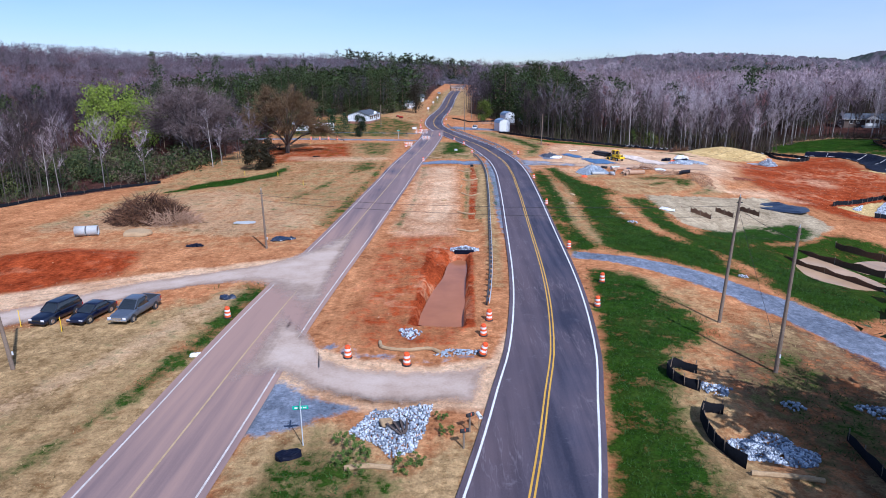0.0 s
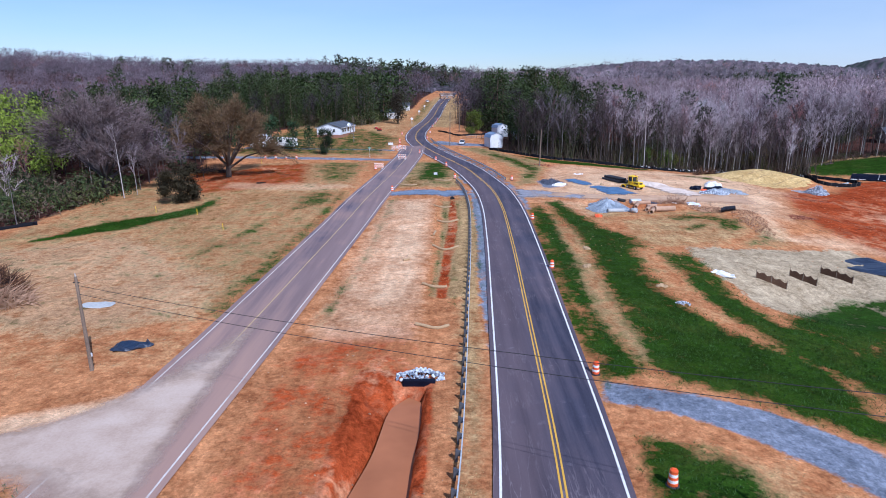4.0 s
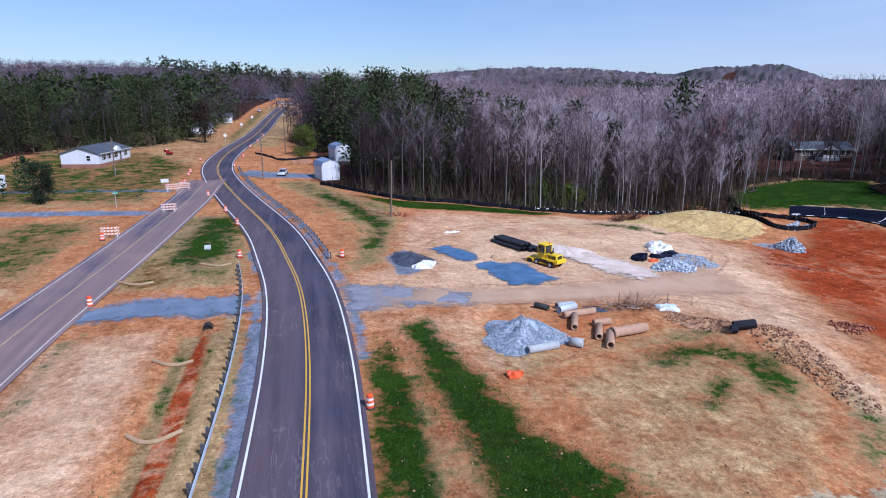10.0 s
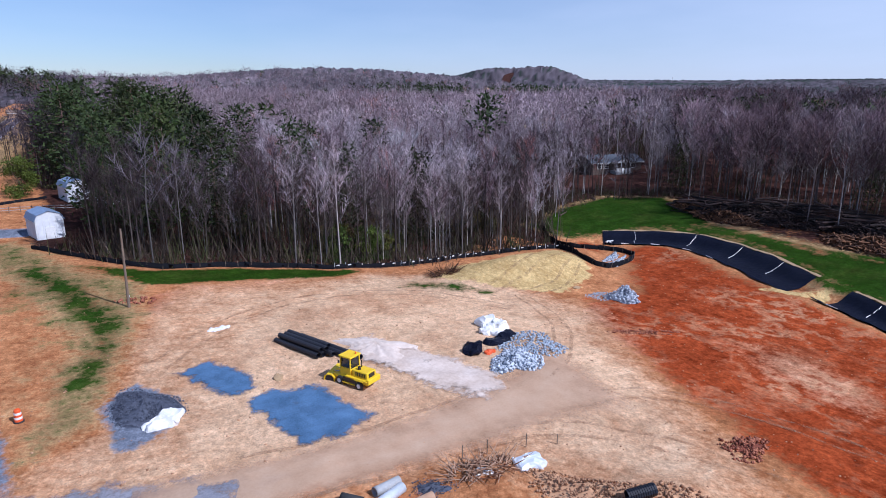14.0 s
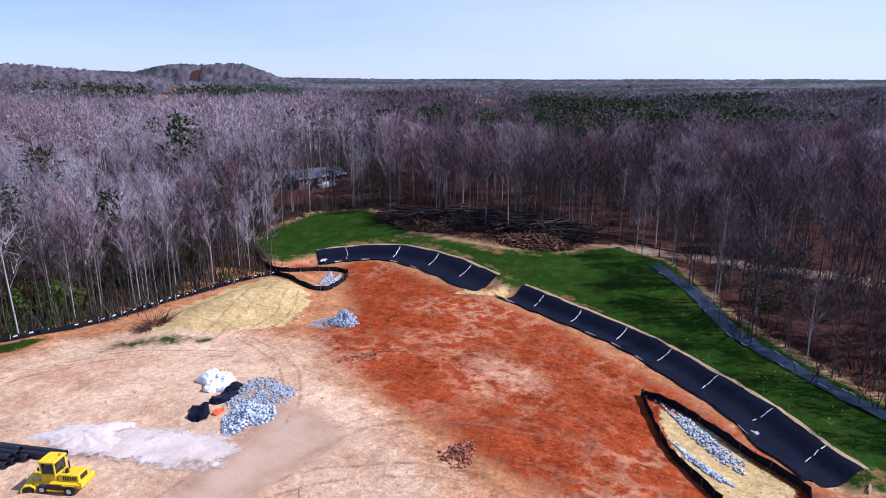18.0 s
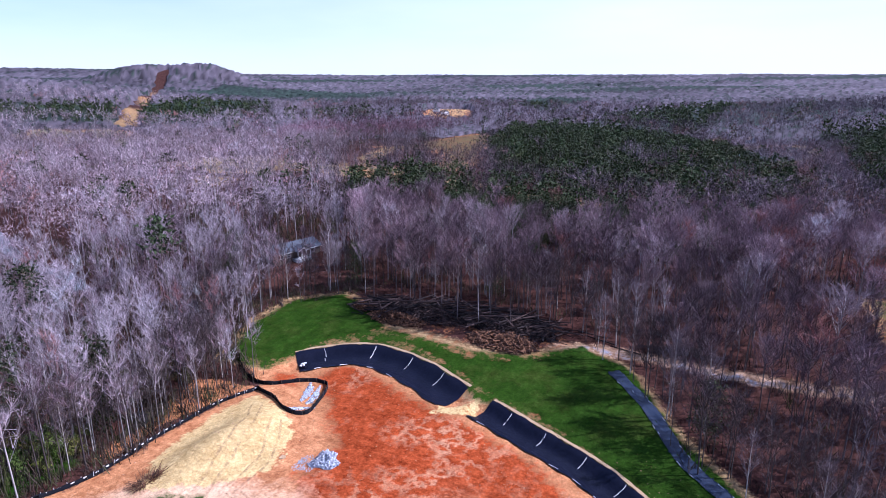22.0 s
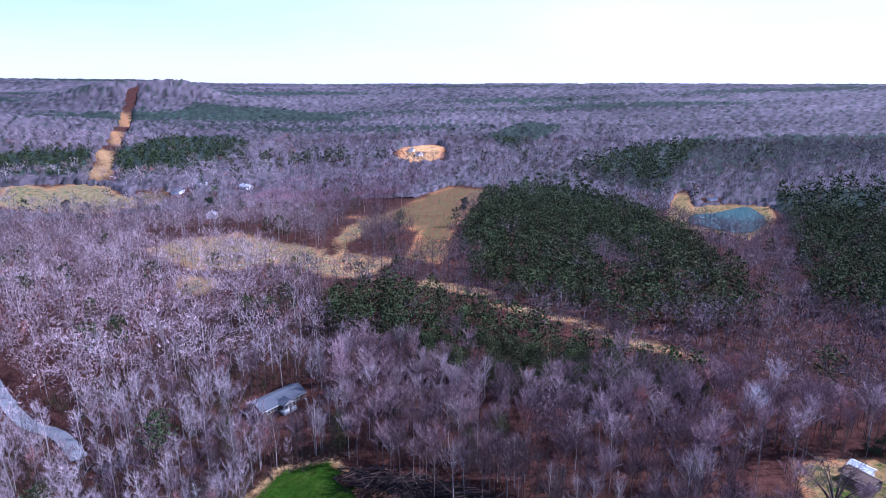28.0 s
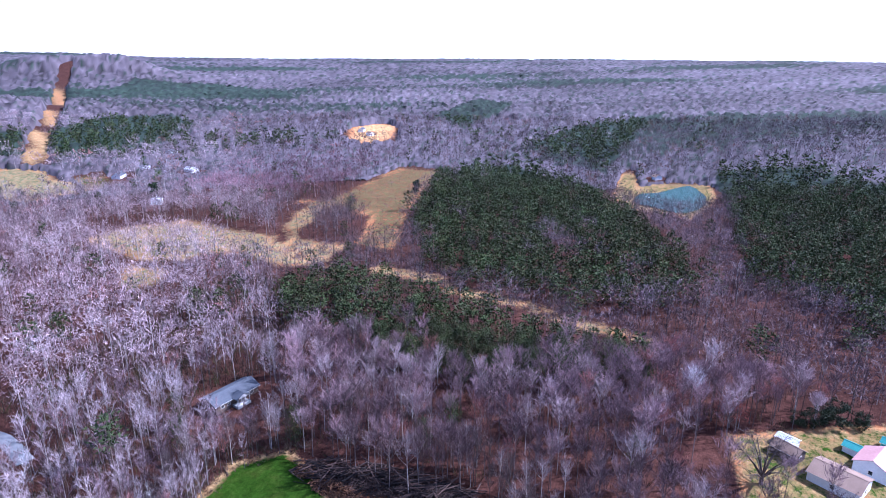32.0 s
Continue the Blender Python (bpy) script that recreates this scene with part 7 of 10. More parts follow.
    part("roof_panel", hull([(y0 - 0.08, half * 0.66, half * 0.60, rz_ - 0.07, rz_ - 0.01), (y0 + 0.1, half * 0.76, half * 0.70, rz_ - 0.08, rz_ + 0.02), (y1 - 0.1, half * 0.75, half * 0.69, rz_ - 0.08, rz_ + 0.02), (y1 + 0.08, half * 0.66, half * 0.60, rz_ - 0.07, rz_ - 0.01)], 0.02), paint, v, smooth=True)
    for sx in (-1, 1):
        for f in (0.0, 0.5, 1.0):
            a, b = cab[0][0] + (cab[3][0] - cab[0][0]) * f, y0 + (y1 - y0) * f
            part("pillar", rod((sx * Wd * 0.452, a, belt), (sx * Wd * 0.36, b, rz_ - 0.03), 0.04, n=6), paint, v)
        part("mirror", box((0.2, 0.1, 0.15), (sx * (Wd / 2 + 0.1), h - 1.75, belt + 0.08), bevel=0.03), paint, v)
        part("headlight", box((0.36, 0.06, 0.17), (sx * (Wd / 2 - 0.24), h - 0.005, hood - 0.3), bevel=0.02), REFLECT, v, "clear headlight")
        part("tail_light", box((0.16, 0.06, 0.3), (sx * (Wd / 2 - 0.12), -h + 0.005, belt - 0.25), bevel=0.02), LAMP_RED, v, "red tail light")
        for wy in w:
            wheel = part("wheel", rod((sx * (Wd / 2 - 0.2), wy, 0.35), (sx * (Wd / 2 + 0.015), wy, 0.35), 0.355, n=20), RUBBER, v, "black tyre")
            part("rim", rod((sx * (Wd / 2 + 0.01), wy, 0.35), (sx * (Wd / 2 + 0.025), wy, 0.35), 0.21, 0.19, 14), CHROME, wheel, "silver rim")
            part("wheel_arch", rod((sx * (Wd / 2 - 0.02), wy, 0.37), (sx * (Wd / 2 + 0.008), wy, 0.37), 0.43, n=20), RUBBER, v)
    part("grille", box((Wd * 0.5, 0.05, 0.26 if kind == "pickup" else 0.18), (0, h + 0.01, hood - 0.36), bevel=0.02), CHROME if kind == "pickup" else DARK_STEEL, v, "chrome grille" if kind == "pickup" else "")
    part("front_bumper", box((Wd * 0.98, 0.16, 0.22), (0, h - 0.02, low + 0.12), bevel=0.05), CHROME if kind == "pickup" else paint, v)
    part("rear_bumper", box((Wd * 0.96, 0.14, 0.2), (0, -h + 0.02, low + 0.15), bevel=0.05), CHROME if kind == "pickup" else paint, v)
    if kind == "pickup":
        part("bed_floor", box((Wd * 0.82, 1.75, 0.03), (0, -h + 0.98, 1.135)), RUBBER, v, "dark open load bed")
        part("bed_rail", box((0.09, 1.9, 0.12), (Wd / 2 - 0.07, -h + 0.98, 1.16), bevel=0.02), paint, v)
        part("bed_rail", box((0.09, 1.9, 0.12), (-Wd / 2 + 0.07, -h + 0.98, 1.16), bevel=0.02), paint, v)
        part("tailgate", box((Wd * 0.92, 0.07, 0.12), (0, -h + 0.05, 1.16), bevel=0.02), paint, v)
    return v


GREY_PAINT, NAVY, INK, WHITE_CAR = car_paint("grey_car_paint", (0.10, 0.12, 0.16)), car_paint("navy_car_paint", (0.006, 0.010, 0.035)), car_paint("ink_blue_car_paint", (0.004, 0.008, 0.026)), car_paint("white_car_paint", (0.75, 0.77, 0.80))
vehicle("pickup_truck", -29.2, 54.5, 173, GREY_PAINT, "pickup", "grey-blue crew cab pickup truck parked on dry grass")
vehicle("sedan", -33.2, 54.1, 170, NAVY, "sedan", "dark blue sedan parked between a pickup and an suv")
vehicle("suv", -36.6, 53.9, 168, INK, "suv", "dark blue suv parked on dry grass")
vehicle("white_sedan", 10.2, 245.6, 172, WHITE_CAR, "sedan", "white car parked on a gravel drive by the sheds")
vehicle("white_sedan", -9.0, 470.0, 10, WHITE_CAR, "sedan", "white car standing far up the road verge")


# ---- the road broom ----
def road_broom(x, y, turn):
    d = thing("road_broom", x, y, turn, label="yellow self-propelled road broom with a square cab", category="road sweeper")
    for sx in (-1, 1):
        for wy in (-1.45, 0.85):
            tyre = part("wheel", lathe([(0.0, -0.13), (0.30, -0.14), (0.40, -0.10), (0.42, 0.0), (0.40, 0.10), (0.30, 0.14), (0.0, 0.13)], 20), RUBBER, d, "black tyre", smooth=True)
            tyre.matrix_basis = pose(sx * 0.86, wy, 0.42, 0, 90, 0)
            rim = part("rim", rod((0, 0, -0.15), (0, 0, 0.15), 0.21, n=14), STEEL, tyre, "grey rim")
        part("side_step", box((0.14, 1.5, 0.08), (sx * 0.98, -0.3, 0.42), bevel=0.02), YELLOW, d)
        part("side_panel", box((0.06, 1.55, 0.42), (sx * 0.90, -0.3, 0.72), bevel=0.02), DARK_STEEL, d, "dark side recess")
        part("fender", box((0.36, 1.05, 0.1), (sx * 0.84, -1.45, 0.93), bevel=0.03), YELLOW, d)
    part("frame", box((1.5, 4.0, 0.3), (0, -0.35, 0.72), bevel=0.04), YELLOW, d)
    part("deck", box((1.95, 2.5, 0.12), (0, -1.1, 1.0), bevel=0.03), YELLOW, d)
    part("engine_hood", box((1.25, 1.75, 0.62), (0, -1.3, 1.35), bevel=0.07), YELLOW, d, "yellow rear engine cover")
    part("counterweight", box((1.7, 0.35, 0.5), (0, -2.35, 0.95), bevel=0.06), YELLOW, d)
    for k in range(6):
        part("louvre", box((0.03, 0.12, 0.36), (0.635, -1.9 + k * 0.2, 1.35)), DARK_STEEL, d)
        part("louvre", box((0.03, 0.12, 0.36), (-0.635, -1.9 + k * 0.2, 1.35)), DARK_STEEL, d)
    part("radiator_grille", box((0.8, 0.03, 0.4), (0, -2.185, 1.38)), DARK_STEEL, d)
    part("exhaust", rod((0.3, -0.8, 1.6), (0.3, -0.8, 2.35), 0.06, n=10), DARK_STEEL, d)
    part("air_cleaner", rod((-0.25, -1.0, 1.62), (-0.25, -1.0, 1.95), 0.15, n=12), DARK_STEEL, d)
    cab = part("cab", box((1.35, 1.25, 0.75), (0, 0.35, 1.2), bevel=0.04), YELLOW, d)
    for sx in (-0.62, 0.62):
        for sy in (-0.22, 0.92):
            part("cab_post", box((0.11, 0.11, 1.15), (sx, sy, 2.1), bevel=0.015), YELLOW, cab)
        part("door_rail", box((0.06, 1.1, 0.08), (sx, 0.35, 1.62), bevel=0.01), YELLOW, cab)
    part("cab_glass", box((1.2, 1.1, 1.0), (0, 0.35, 2.05)), WINDOW, cab, "dark cab glass")
    part("cab_roof", box((1.5, 1.45, 0.16), (0, 0.35, 2.7), bevel=0.05), YELLOW, cab)
    part("beacon", rod((0.3, -0.1, 2.78), (0.3, -0.1, 2.95), 0.08, 0.06, 10), ORANGE, cab, "amber beacon")
    part("mirror", box((0.05, 0.2, 0.3), (0.85, 0.95, 2.2), bevel=0.02), DARK_STEEL, cab)
    part("mirror", box((0.05, 0.2, 0.3), (-0.85, 0.95, 2.2), bevel=0.02), DARK_STEEL, cab)
    bm = slab([(-0.55, 0.12), (-0.5, 0.55), (-0.25, 0.78), (0.25, 0.78), (0.5, 0.55), (0.55, 0.12), (0.48, 0.12), (0.42, 0.5), (0.2, 0.7), (-0.2, 0.7), (-0.42, 0.5), (-0.48, 0.12)], 2.4)
    bmesh.ops.rotate(bm, cent=(0, 0, 0), matrix=Matrix.Rotation(math.pi / 2, 3, "Z"), verts=bm.verts)
    hood = part("broom_hood", bm, YELLOW, d, "yellow hood over the brush")
    hood.matrix_basis = pose(0, 2.3, 0, 0, 0, 18)
    part("brush", rod((-1.15, 0, 0.4), (1.15, 0, 0.4), 0.36, n=20), BLACK_PIPE, hood, "black rotary brush")
    for sx in (-0.5, 0.5):
        part("broom_arm", rod((sx, 0.8, 0.8), (sx * 1.2, 2.0, 0.7), 0.07, n=8), YELLOW, d)
        part("ram", rod((sx * 0.6, 0.95, 1.0), (sx * 0.7, 2.1, 0.85), 0.04, n=8), CHROME, d, "bright hydraulic ram")
    return d


road_broom(45.3, 164.9, 26)


# ---- pipes ----
def pipe_thing(a, b, outer, material, label, lift=None, wall=0.12, flare=0.0, group="drain pipes lying by the gravel heap"):
    """A pipe lying on the ground between two places."""
    za, zb = ground_at(*a) + outer + (lift or 0), ground_at(*b) + outer + (lift or 0)
    p = thing("concrete_pipe", a[0], a[1], 0, z=0, label=label, category="pipe", group=group)
    wall_ = part("barrel", tube((0, 0, za), (b[0] - a[0], b[1] - a[1], zb), outer, outer - wall, 18, flare), material, p, smooth=True)
    return p


pipe_thing((33.2, 138.9), (36.2, 139.6), 0.34, CONCRETE, "pale grey concrete pipe lying against the gravel heap")
pipe_thing((37.6, 140.3), (38.6, 139.6), 0.41, CONCRETE, "short pale concrete pipe piece on red soil", wall=0.1, flare=-0.12)
pipe_thing((39.4, 143.2), (40.6, 145.8), 0.34, CLAY_PIPE, "clay-stained concrete pipe lying askew")
pipe_thing((39.6, 146.2), (43.0, 146.4), 0.34, CLAY_PIPE, "clay-stained concrete pipe under another pipe")
pipe_thing((41.6, 143.8), (43.4, 143.9), 0.33, CLAY_PIPE, "short clay-stained concrete pipe")
pipe_thing((40.6, 140.6), (41.9, 143.2), 0.34, CLAY_PIPE, "clay-stained concrete pipe lying askew")
pipe_thing((40.8, 138.8), (42.2, 141.6), 0.38, CLAY_PIPE, "clay-stained concrete pipe with a dark open end")
pipe_thing((42.2, 141.2), (46.0, 141.9), 0.45, CLAY_PIPE, "large clay-stained concrete pipe with a wide socket", flare=0.1)
pipe_thing((39.7, 147.6), (41.8, 148.4), 0.37, STEEL, "grey corrugated steel pipe on the soil", wall=0.04)
pipe_thing((40.0, 148.9), (42.0, 149.3), 0.34, CONCRETE, "pale grey pipe beside the corrugated one", wall=0.06)
pipe_thing((37.9, 149.5), (38.9, 148.4), 0.3, RUBBER, "short dark pipe end", wall=0.05)


def ribbed_pipe(a, b, r, label, z=None, ribs=0.16, group="black drain pipes in a bundle"):
    za = ground_at(*a) + r if z is None else z
    zb = ground_at(*b) + r if z is None else z
    n = max(4, int(math.hypot(b[0] - a[0], b[1] - a[1]) / ribs))
    prof = []
    for k in range(n):
        prof += [(r, k / n), (r, (k + 0.55) / n), (r * 0.92, (k + 0.6) / n), (r * 0.92, (k + 0.95) / n)]
    p, q = Vector((0, 0, za)), Vector((b[0] - a[0], b[1] - a[1], zb))
    turn = (q - p).to_track_quat("Z", "Y").to_matrix()
    bm = bmesh.new()
    rings_ = [[bm.verts.new(p + turn @ Vector((w * math.cos(i * math.pi / 5), w * math.sin(i * math.pi / 5), z_ * (q - p).length))) for i in range(10)] for w, z_ in prof + [(r * 0.85, 1.0), (r * 0.85, 0.0)]]
    for u, w in zip(rings_, rings_[1:] + rings_[:1]):
        for i in range(10):
            bm.faces.new((u[i], u[(i + 1) % 10], w[(i + 1) % 10], w[i]))
    t = thing("drain_pipe", a[0], a[1], 0, z=0, label=label, category="pipe", group=group)
    part("barrel", bm, BLACK_PIPE, t)
    return t


way = np.array([3.6, -9.2]) / math.hypot(3.6, 9.2)
for k, (off, row, s0, length) in enumerate(((-0.9, 0, 0, 6.6), (-0.3, 0, 0.2, 6.6), (0.3, 0, 0.1, 7.4), (0.9, 0, 0.5, 8.6), (1.5, 0, 1.2, 9.0), (-0.6, 1, 0.3, 6.4), (0.0, 1, 0.5, 6.4), (0.6, 1, 0.3, 6.2))):
    a = np.array([42.6, 177.6]) + way * s0 + np.array([way[1], -way[0]]) * -off
    b = a + way * length
    ribbed_pipe(a, b, 0.29, "black ribbed plastic drain pipe in a bundle", z=ground_at(44.4, 173) + 0.3 + 0.52 * row, ribs=0.3)
ribbed_pipe((53.8, 139.9), (55.6, 139.2), 0.45, "short black ribbed drain pipe on the soil bank", group="loose black drain pipes")
ribbed_pipe((53.2, 139.4), (53.7, 139.2), 0.42, "black ribbed pipe ring lying beside another", group="loose black drain pipes")
for x, y, turn in ((6.2, 149.4, 4), (2.5, 177.4, 95)):
    c = thing("culvert_end", x, y, turn, label="dark round culvert mouth in the median ditch", category="culvert")
    part("barrel", tube((0, -0.3, 0.1), (0, 0.5, 0.1), 0.42, 0.36, 16), CONCRETE if y > 160 else DARK_STEEL, c)
    # flat black disc paints the darkness inside the pipe
    part("bottom", rod((0, -0.1, 0.1), (0, -0.05, 0.1), 0.36, n=16), RUBBER, c, "black disc for the unlit inside")

# ---- heaps of stone ----
stone_heap("gravel_heap", 33.9, 142.4, 4.1, 3.4, 1.9, 0.14, STONE, 4200, "large heap of blue-grey crushed gravel", "gravel heap", 20, 3)
stone_heap("stone_dust_heap", 28.2, 168.2, 2.7, 3.6, 1.1, 0.12, STONE_DARK, 900, "dark blue-grey heap of stone dust", "gravel heap", 30, 4)
stone_heap("riprap_heap", 61.4, 161.4, 3.1, 2.4, 0.9, 0.34, STONE_WHITE, 620, "heap of pale blue-white riprap stones", "stone heap", 15, 5)
stone_heap("riprap_heap", 65.8, 164.4, 3.6, 3.6, 0.4, 0.30, STONE, 620, "flattened spread of grey riprap stones", "stone heap", 15, 6, core=False)
stone_heap("riprap_heap", 90.7, 174.3, 2.4, 2.2, 2.0, 0.36, STONE_WHITE, 420, "rounded heap of pale riprap on red clay", "stone heap", 0, 7)
stone_heap("riprap_spread", 88.6, 176.6, 2.4, 1.8, 0.2, 0.2, STONE, 260, "thin spread of pale stones beside the heap", "stone heap", 30, 8, core=False)
stone_heap("gravel_heap", 43.6, 147.6, 1.7, 1.3, 0.4, 0.1, STONE_DARK, 260, "small dark gravel heap among pipes", "gravel heap", 0, 9)
stone_heap("riprap_patch", 21.2, 32.4, 2.6, 1.7, 0.2, 0.21, STONE_WHITE, 1300, "patch of pale riprap at an inlet", "stone heap", -10, 10, core=False)
stone_heap("riprap_patch", 20.4, 39.6, 1.5, 0.8, 0.2, 0.26, STONE_WHITE, 120, "small patch of pale riprap behind a silt fence", "stone heap", -35, 11, core=False)
stone_heap("riprap_patch", 25.2, 37.6, 0.9, 0.6, 0.15, 0.25, STONE, 50, "small scatter of riprap under trees", "stone heap", 0, 12, core=False)
stone_heap("riprap_patch", 31.5, 37.5, 1.6, 1.0, 0.2, 0.28, STONE_WHITE, 110, "patch of pale riprap beside the gravel lane", "stone heap", 0, 13, core=False)
stone_heap("riprap_patch", -2.2, 49.4, 0.9, 1.2, 0.3, 0.24, STONE_WHITE, 110, "small heap of pale riprap beside the muddy pool", "stone heap", 20, 14, core=False)
stone_heap("riprap_patch", 2.2, 45.4, 2.2, 0.6, 0.2, 0.24, STONE, 150, "low strip of grey riprap below the drums", "stone heap", 8, 15, core=False)
stone_heap("riprap_headwall", 3.2, 77.6, 1.9, 1.0, 0.45, 0.3, STONE_WHITE, 240, "pale riprap heaped on a culvert's end above the pool", "stone heap", 5, 16, core=False)
culvert = thing("culvert_end", 3.1, 76.6, 3, z=-1.0, label="dark culvert end above the muddy pool, drawn as a black block", category="culvert")
# black crumpled block added to draw the shadowed opening below the riprap
part("sheeting", crumple(box((2.6, 0.4, 1.1), (0, 0, 0.5), bevel=0.08), 0.1, 1.5, 2), BLACK_PLASTIC, culvert, "black block standing in for the shaded opening")
stone_heap("riprap_patch", 30.4, 95.2, 0.9, 0.6, 0.2, 0.22, STONE_WHITE, 60, "small scatter of pale stones in the grass", "stone heap", 0, 17, core=False)
stone_heap("riprap_patch", 36.4, 69.6, 0.7, 0.5, 0.2, 0.24, STONE_WHITE, 40, "small scatter of pale stones by the lane", "stone heap", 0, 18, core=False)
stone_heap("soil_clods", 56.2, 133.6, 2.2, 7.2, 0.35, 0.26, CLOD, 520, "long bank of broken brown soil clods", "soil bank", -8, 19, core=False)
stone_heap("soil_clods", 52.8, 142.4, 4.6, 1.6, 0.7, 0.2, CLOD, 620, "bank of crumbled brown soil", "soil bank", -45, 20)
stone_heap("clay_clods", 68.5, 141.0, 2.6, 1.6, 0.3, 0.30, RED_CLOD, 200, "churned red clay clods", "soil bank", 10, 21)
stone_heap("clay_clods", 82.0, 163.0, 5.0, 0.8, 0.15, 0.26, RED_CLOD, 160, "row of red clay clods along a rut", "soil bank", -20, 22, core=False)
stone_heap("clay_clods", 30.5, 196.5, 2.6, 1.2, 0.25, 0.4, RED_CLOD, 60, "loose red clay lumps on cleared soil", "soil bank", -20, 23, core=False)

# the inlet's riprap, stone by stone
inlet = thing("inlet_riprap", -2.4, 35.3, 0, z=0, label="pale blue-white riprap stones round a drain inlet between the roads", category="stone bed")
rng = np.random.default_rng(31)
rock_meshes = [mesh_of("stone", v / 2, f, [STONE_WHITE]) for v, f in ROCKS]
wedge = [(-2.6, -1.6), (-1.6, 1.7), (2.6, 2.0), (2.3, -1.4), (1.7, -3.8), (0.3, -4.5), (-0.8, -3.0)]
small = jittered(-3, 3, -5, 3, 0.15, 6)
small = small[inside(small[:, 0], small[:, 1], wedge, 0.2) > 0.4]
v, f = scatter_rocks(np.c_[small, height(small[:, 0] - 2.4, small[:, 1] + 35.3) + rng.uniform(0.02, 0.1, len(small))], rng.uniform(0.13, 0.26, len(small)), rng)
ob = new("rubble", mesh_of("rubble", v, f, [STONE_WHITE]))
ob.parent = inlet
tagged(ob, kind="stuff")
spots = jittered(-3, 3, -5, 3, 0.29, 5)
spots = spots[inside(spots[:, 0], spots[:, 1], wedge, 0.2) > 0.5]
spots = spots[np.random.default_rng(8).permutation(len(spots))[:290]]
for (x, y), z in zip(spots, height(spots[:, 0] - 2.4, spots[:, 1] + 35.3)):
    ob = new("stone", rock_meshes[rng.integers(8)])
    ob.parent = inlet
    s = rng.uniform(0.17, 0.36)
    ob.matrix_basis = pose(x, y, z + 0.09 + rng.uniform(0, 0.1), *rng.uniform(-180, 180, 3)) @ Matrix.Diagonal((s, s, s, 1))
grate = thing("drain_inlet", -2.0, 34.3, 25, label="dark drain inlet with broken planks and brown sacking", category="drain inlet")
part("frame_wall", box((1.3, 1.1, 0.3), (0, 0, 0.15), bevel=0.03), CONCRETE, grate)
# no hole in the frame: a black plate paints the dark of the opening
part("opening", box((1.0, 0.8, 0.04), (0, 0, 0.31)), RUBBER, grate, "black plate for the unlit opening")
part("sacking", crumple(box((0.8, 0.7, 0.25), (-0.5, 0.6, 0.35), bevel=0.08), 0.12, 3), STRAW, grate, "brown sacking")
for k in range(4):
    part("plank", box((0.14, 1.4, 0.05), (-0.4 + k * 0.3, -0.5, 0.42), (8, 4 * k, 20 - 14 * k)), DARK_WALL, grate)


# ---- silt fences ----
def silt_fence(points, label, high=0.75, step=1.8, white=False):
    line = spline(points, 0.9)
    o = line[0]
    t = thing("silt_fence", o[0], o[1], 0, z=0, label=label, category="silt fence", group="silt fences round the site")
    g = height(line[:, 0], line[:, 1])
    s = sides(line)
    rng = np.random.default_rng(len(line))
    sway = rng.normal(size=len(line)) * 0.05
    h = high + rng.normal(size=len(line)) * 0.07
    lo, hi = line - o, line - o + s * sway[:, None]
    n = len(line)
    v = np.vstack([np.c_[lo, g - 0.12], np.c_[hi, g + h], np.c_[hi + s * 0.03, g + h], np.c_[lo + s * 0.03, g - 0.12]])
    a = np.arange(n - 1)
    f = np.vstack([np.c_[a + k * n, a + 1 + k * n, a + 1 + (k + 1) * n, a + (k + 1) * n] for k in range(3)])
    ob = new("fabric", mesh_of("fabric", v, f, [SILT]))
    ob.parent = t
    ob["label"] = "sagging black fabric"
    me, mark = None, None
    d = np.r_[0, np.cumsum(np.linalg.norm(np.diff(line, axis=0), axis=1))]
    for q in np.arange(0.2, d[-1], step):
        x, y, z = (float(np.interp(q, d, c)) for c in (line[:, 0], line[:, 1], g))
        if me is None:
            p = part("stake", box((0.05, 0.05, high + 0.5), (0, 0, high / 2)), POST_WOOD if not white else STEEL, t)
            me = p.data
        else:
            p = new("stake", me)
            p.parent = t
        p.matrix_basis = pose(x - o[0], y - o[1], z, rng.normal() * 4, rng.normal() * 4, 0)
        if white:
            if mark is None:
                p = part("label_patch", box((0.5, 0.09, 0.16), (0.6, 0, high * 0.72)), REFLECT, t, "pale printed patch")
                mark = p.data
            else:
                p = new("label_patch", mark)
                p.parent = t
            i = min(int(np.searchsorted(d, q)), n - 1)
            p.matrix_basis = pose(x - o[0], y - o[1], z, 0, 0, math.degrees(math.atan2(s[i, 0], -s[i, 1])))
    return t


silt_fence([(18.5, 230), (22, 225), (26, 219.8), (33, 211.6), (39, 209.3), (45, 208), (58, 202.8)], "black silt fence along the wood's edge")
silt_fence([(58, 202.8), (69.5, 201.2), (83, 203.8), (95, 204.6), (103.4, 202.4)], "black silt fence with pale printed patches above the sand bank", white=True)
silt_fence([(103.4, 202.4), (101.5, 196), (98.6, 190.2), (100.5, 187.0), (106, 188.8), (112, 191.6), (111.0, 196.4), (106, 202), (106.5, 208), (110.6, 215), (114, 219)], "black silt fence looped round a stone outlet", 0.9)
silt_fence([(-100, 88), (-90, 97), (-81.4, 108), (-77, 117.4), (-70.3, 126.3), (-63, 132.6)], "low black silt fence in front of the western woods", 0.6)
silt_fence([(20.2, 41.9), (18.8, 42.9), (17.9, 41.8), (18.2, 40.4), (19.4, 39.2)], "short curved black silt fence at an inlet", 0.8, 1.0)
silt_fence([(19.8, 36.2), (18.4, 36.4), (17.9, 34.6), (17.8, 32.4), (18.6, 30.2)], "short curved black silt fence above riprap", 0.85, 1.0)
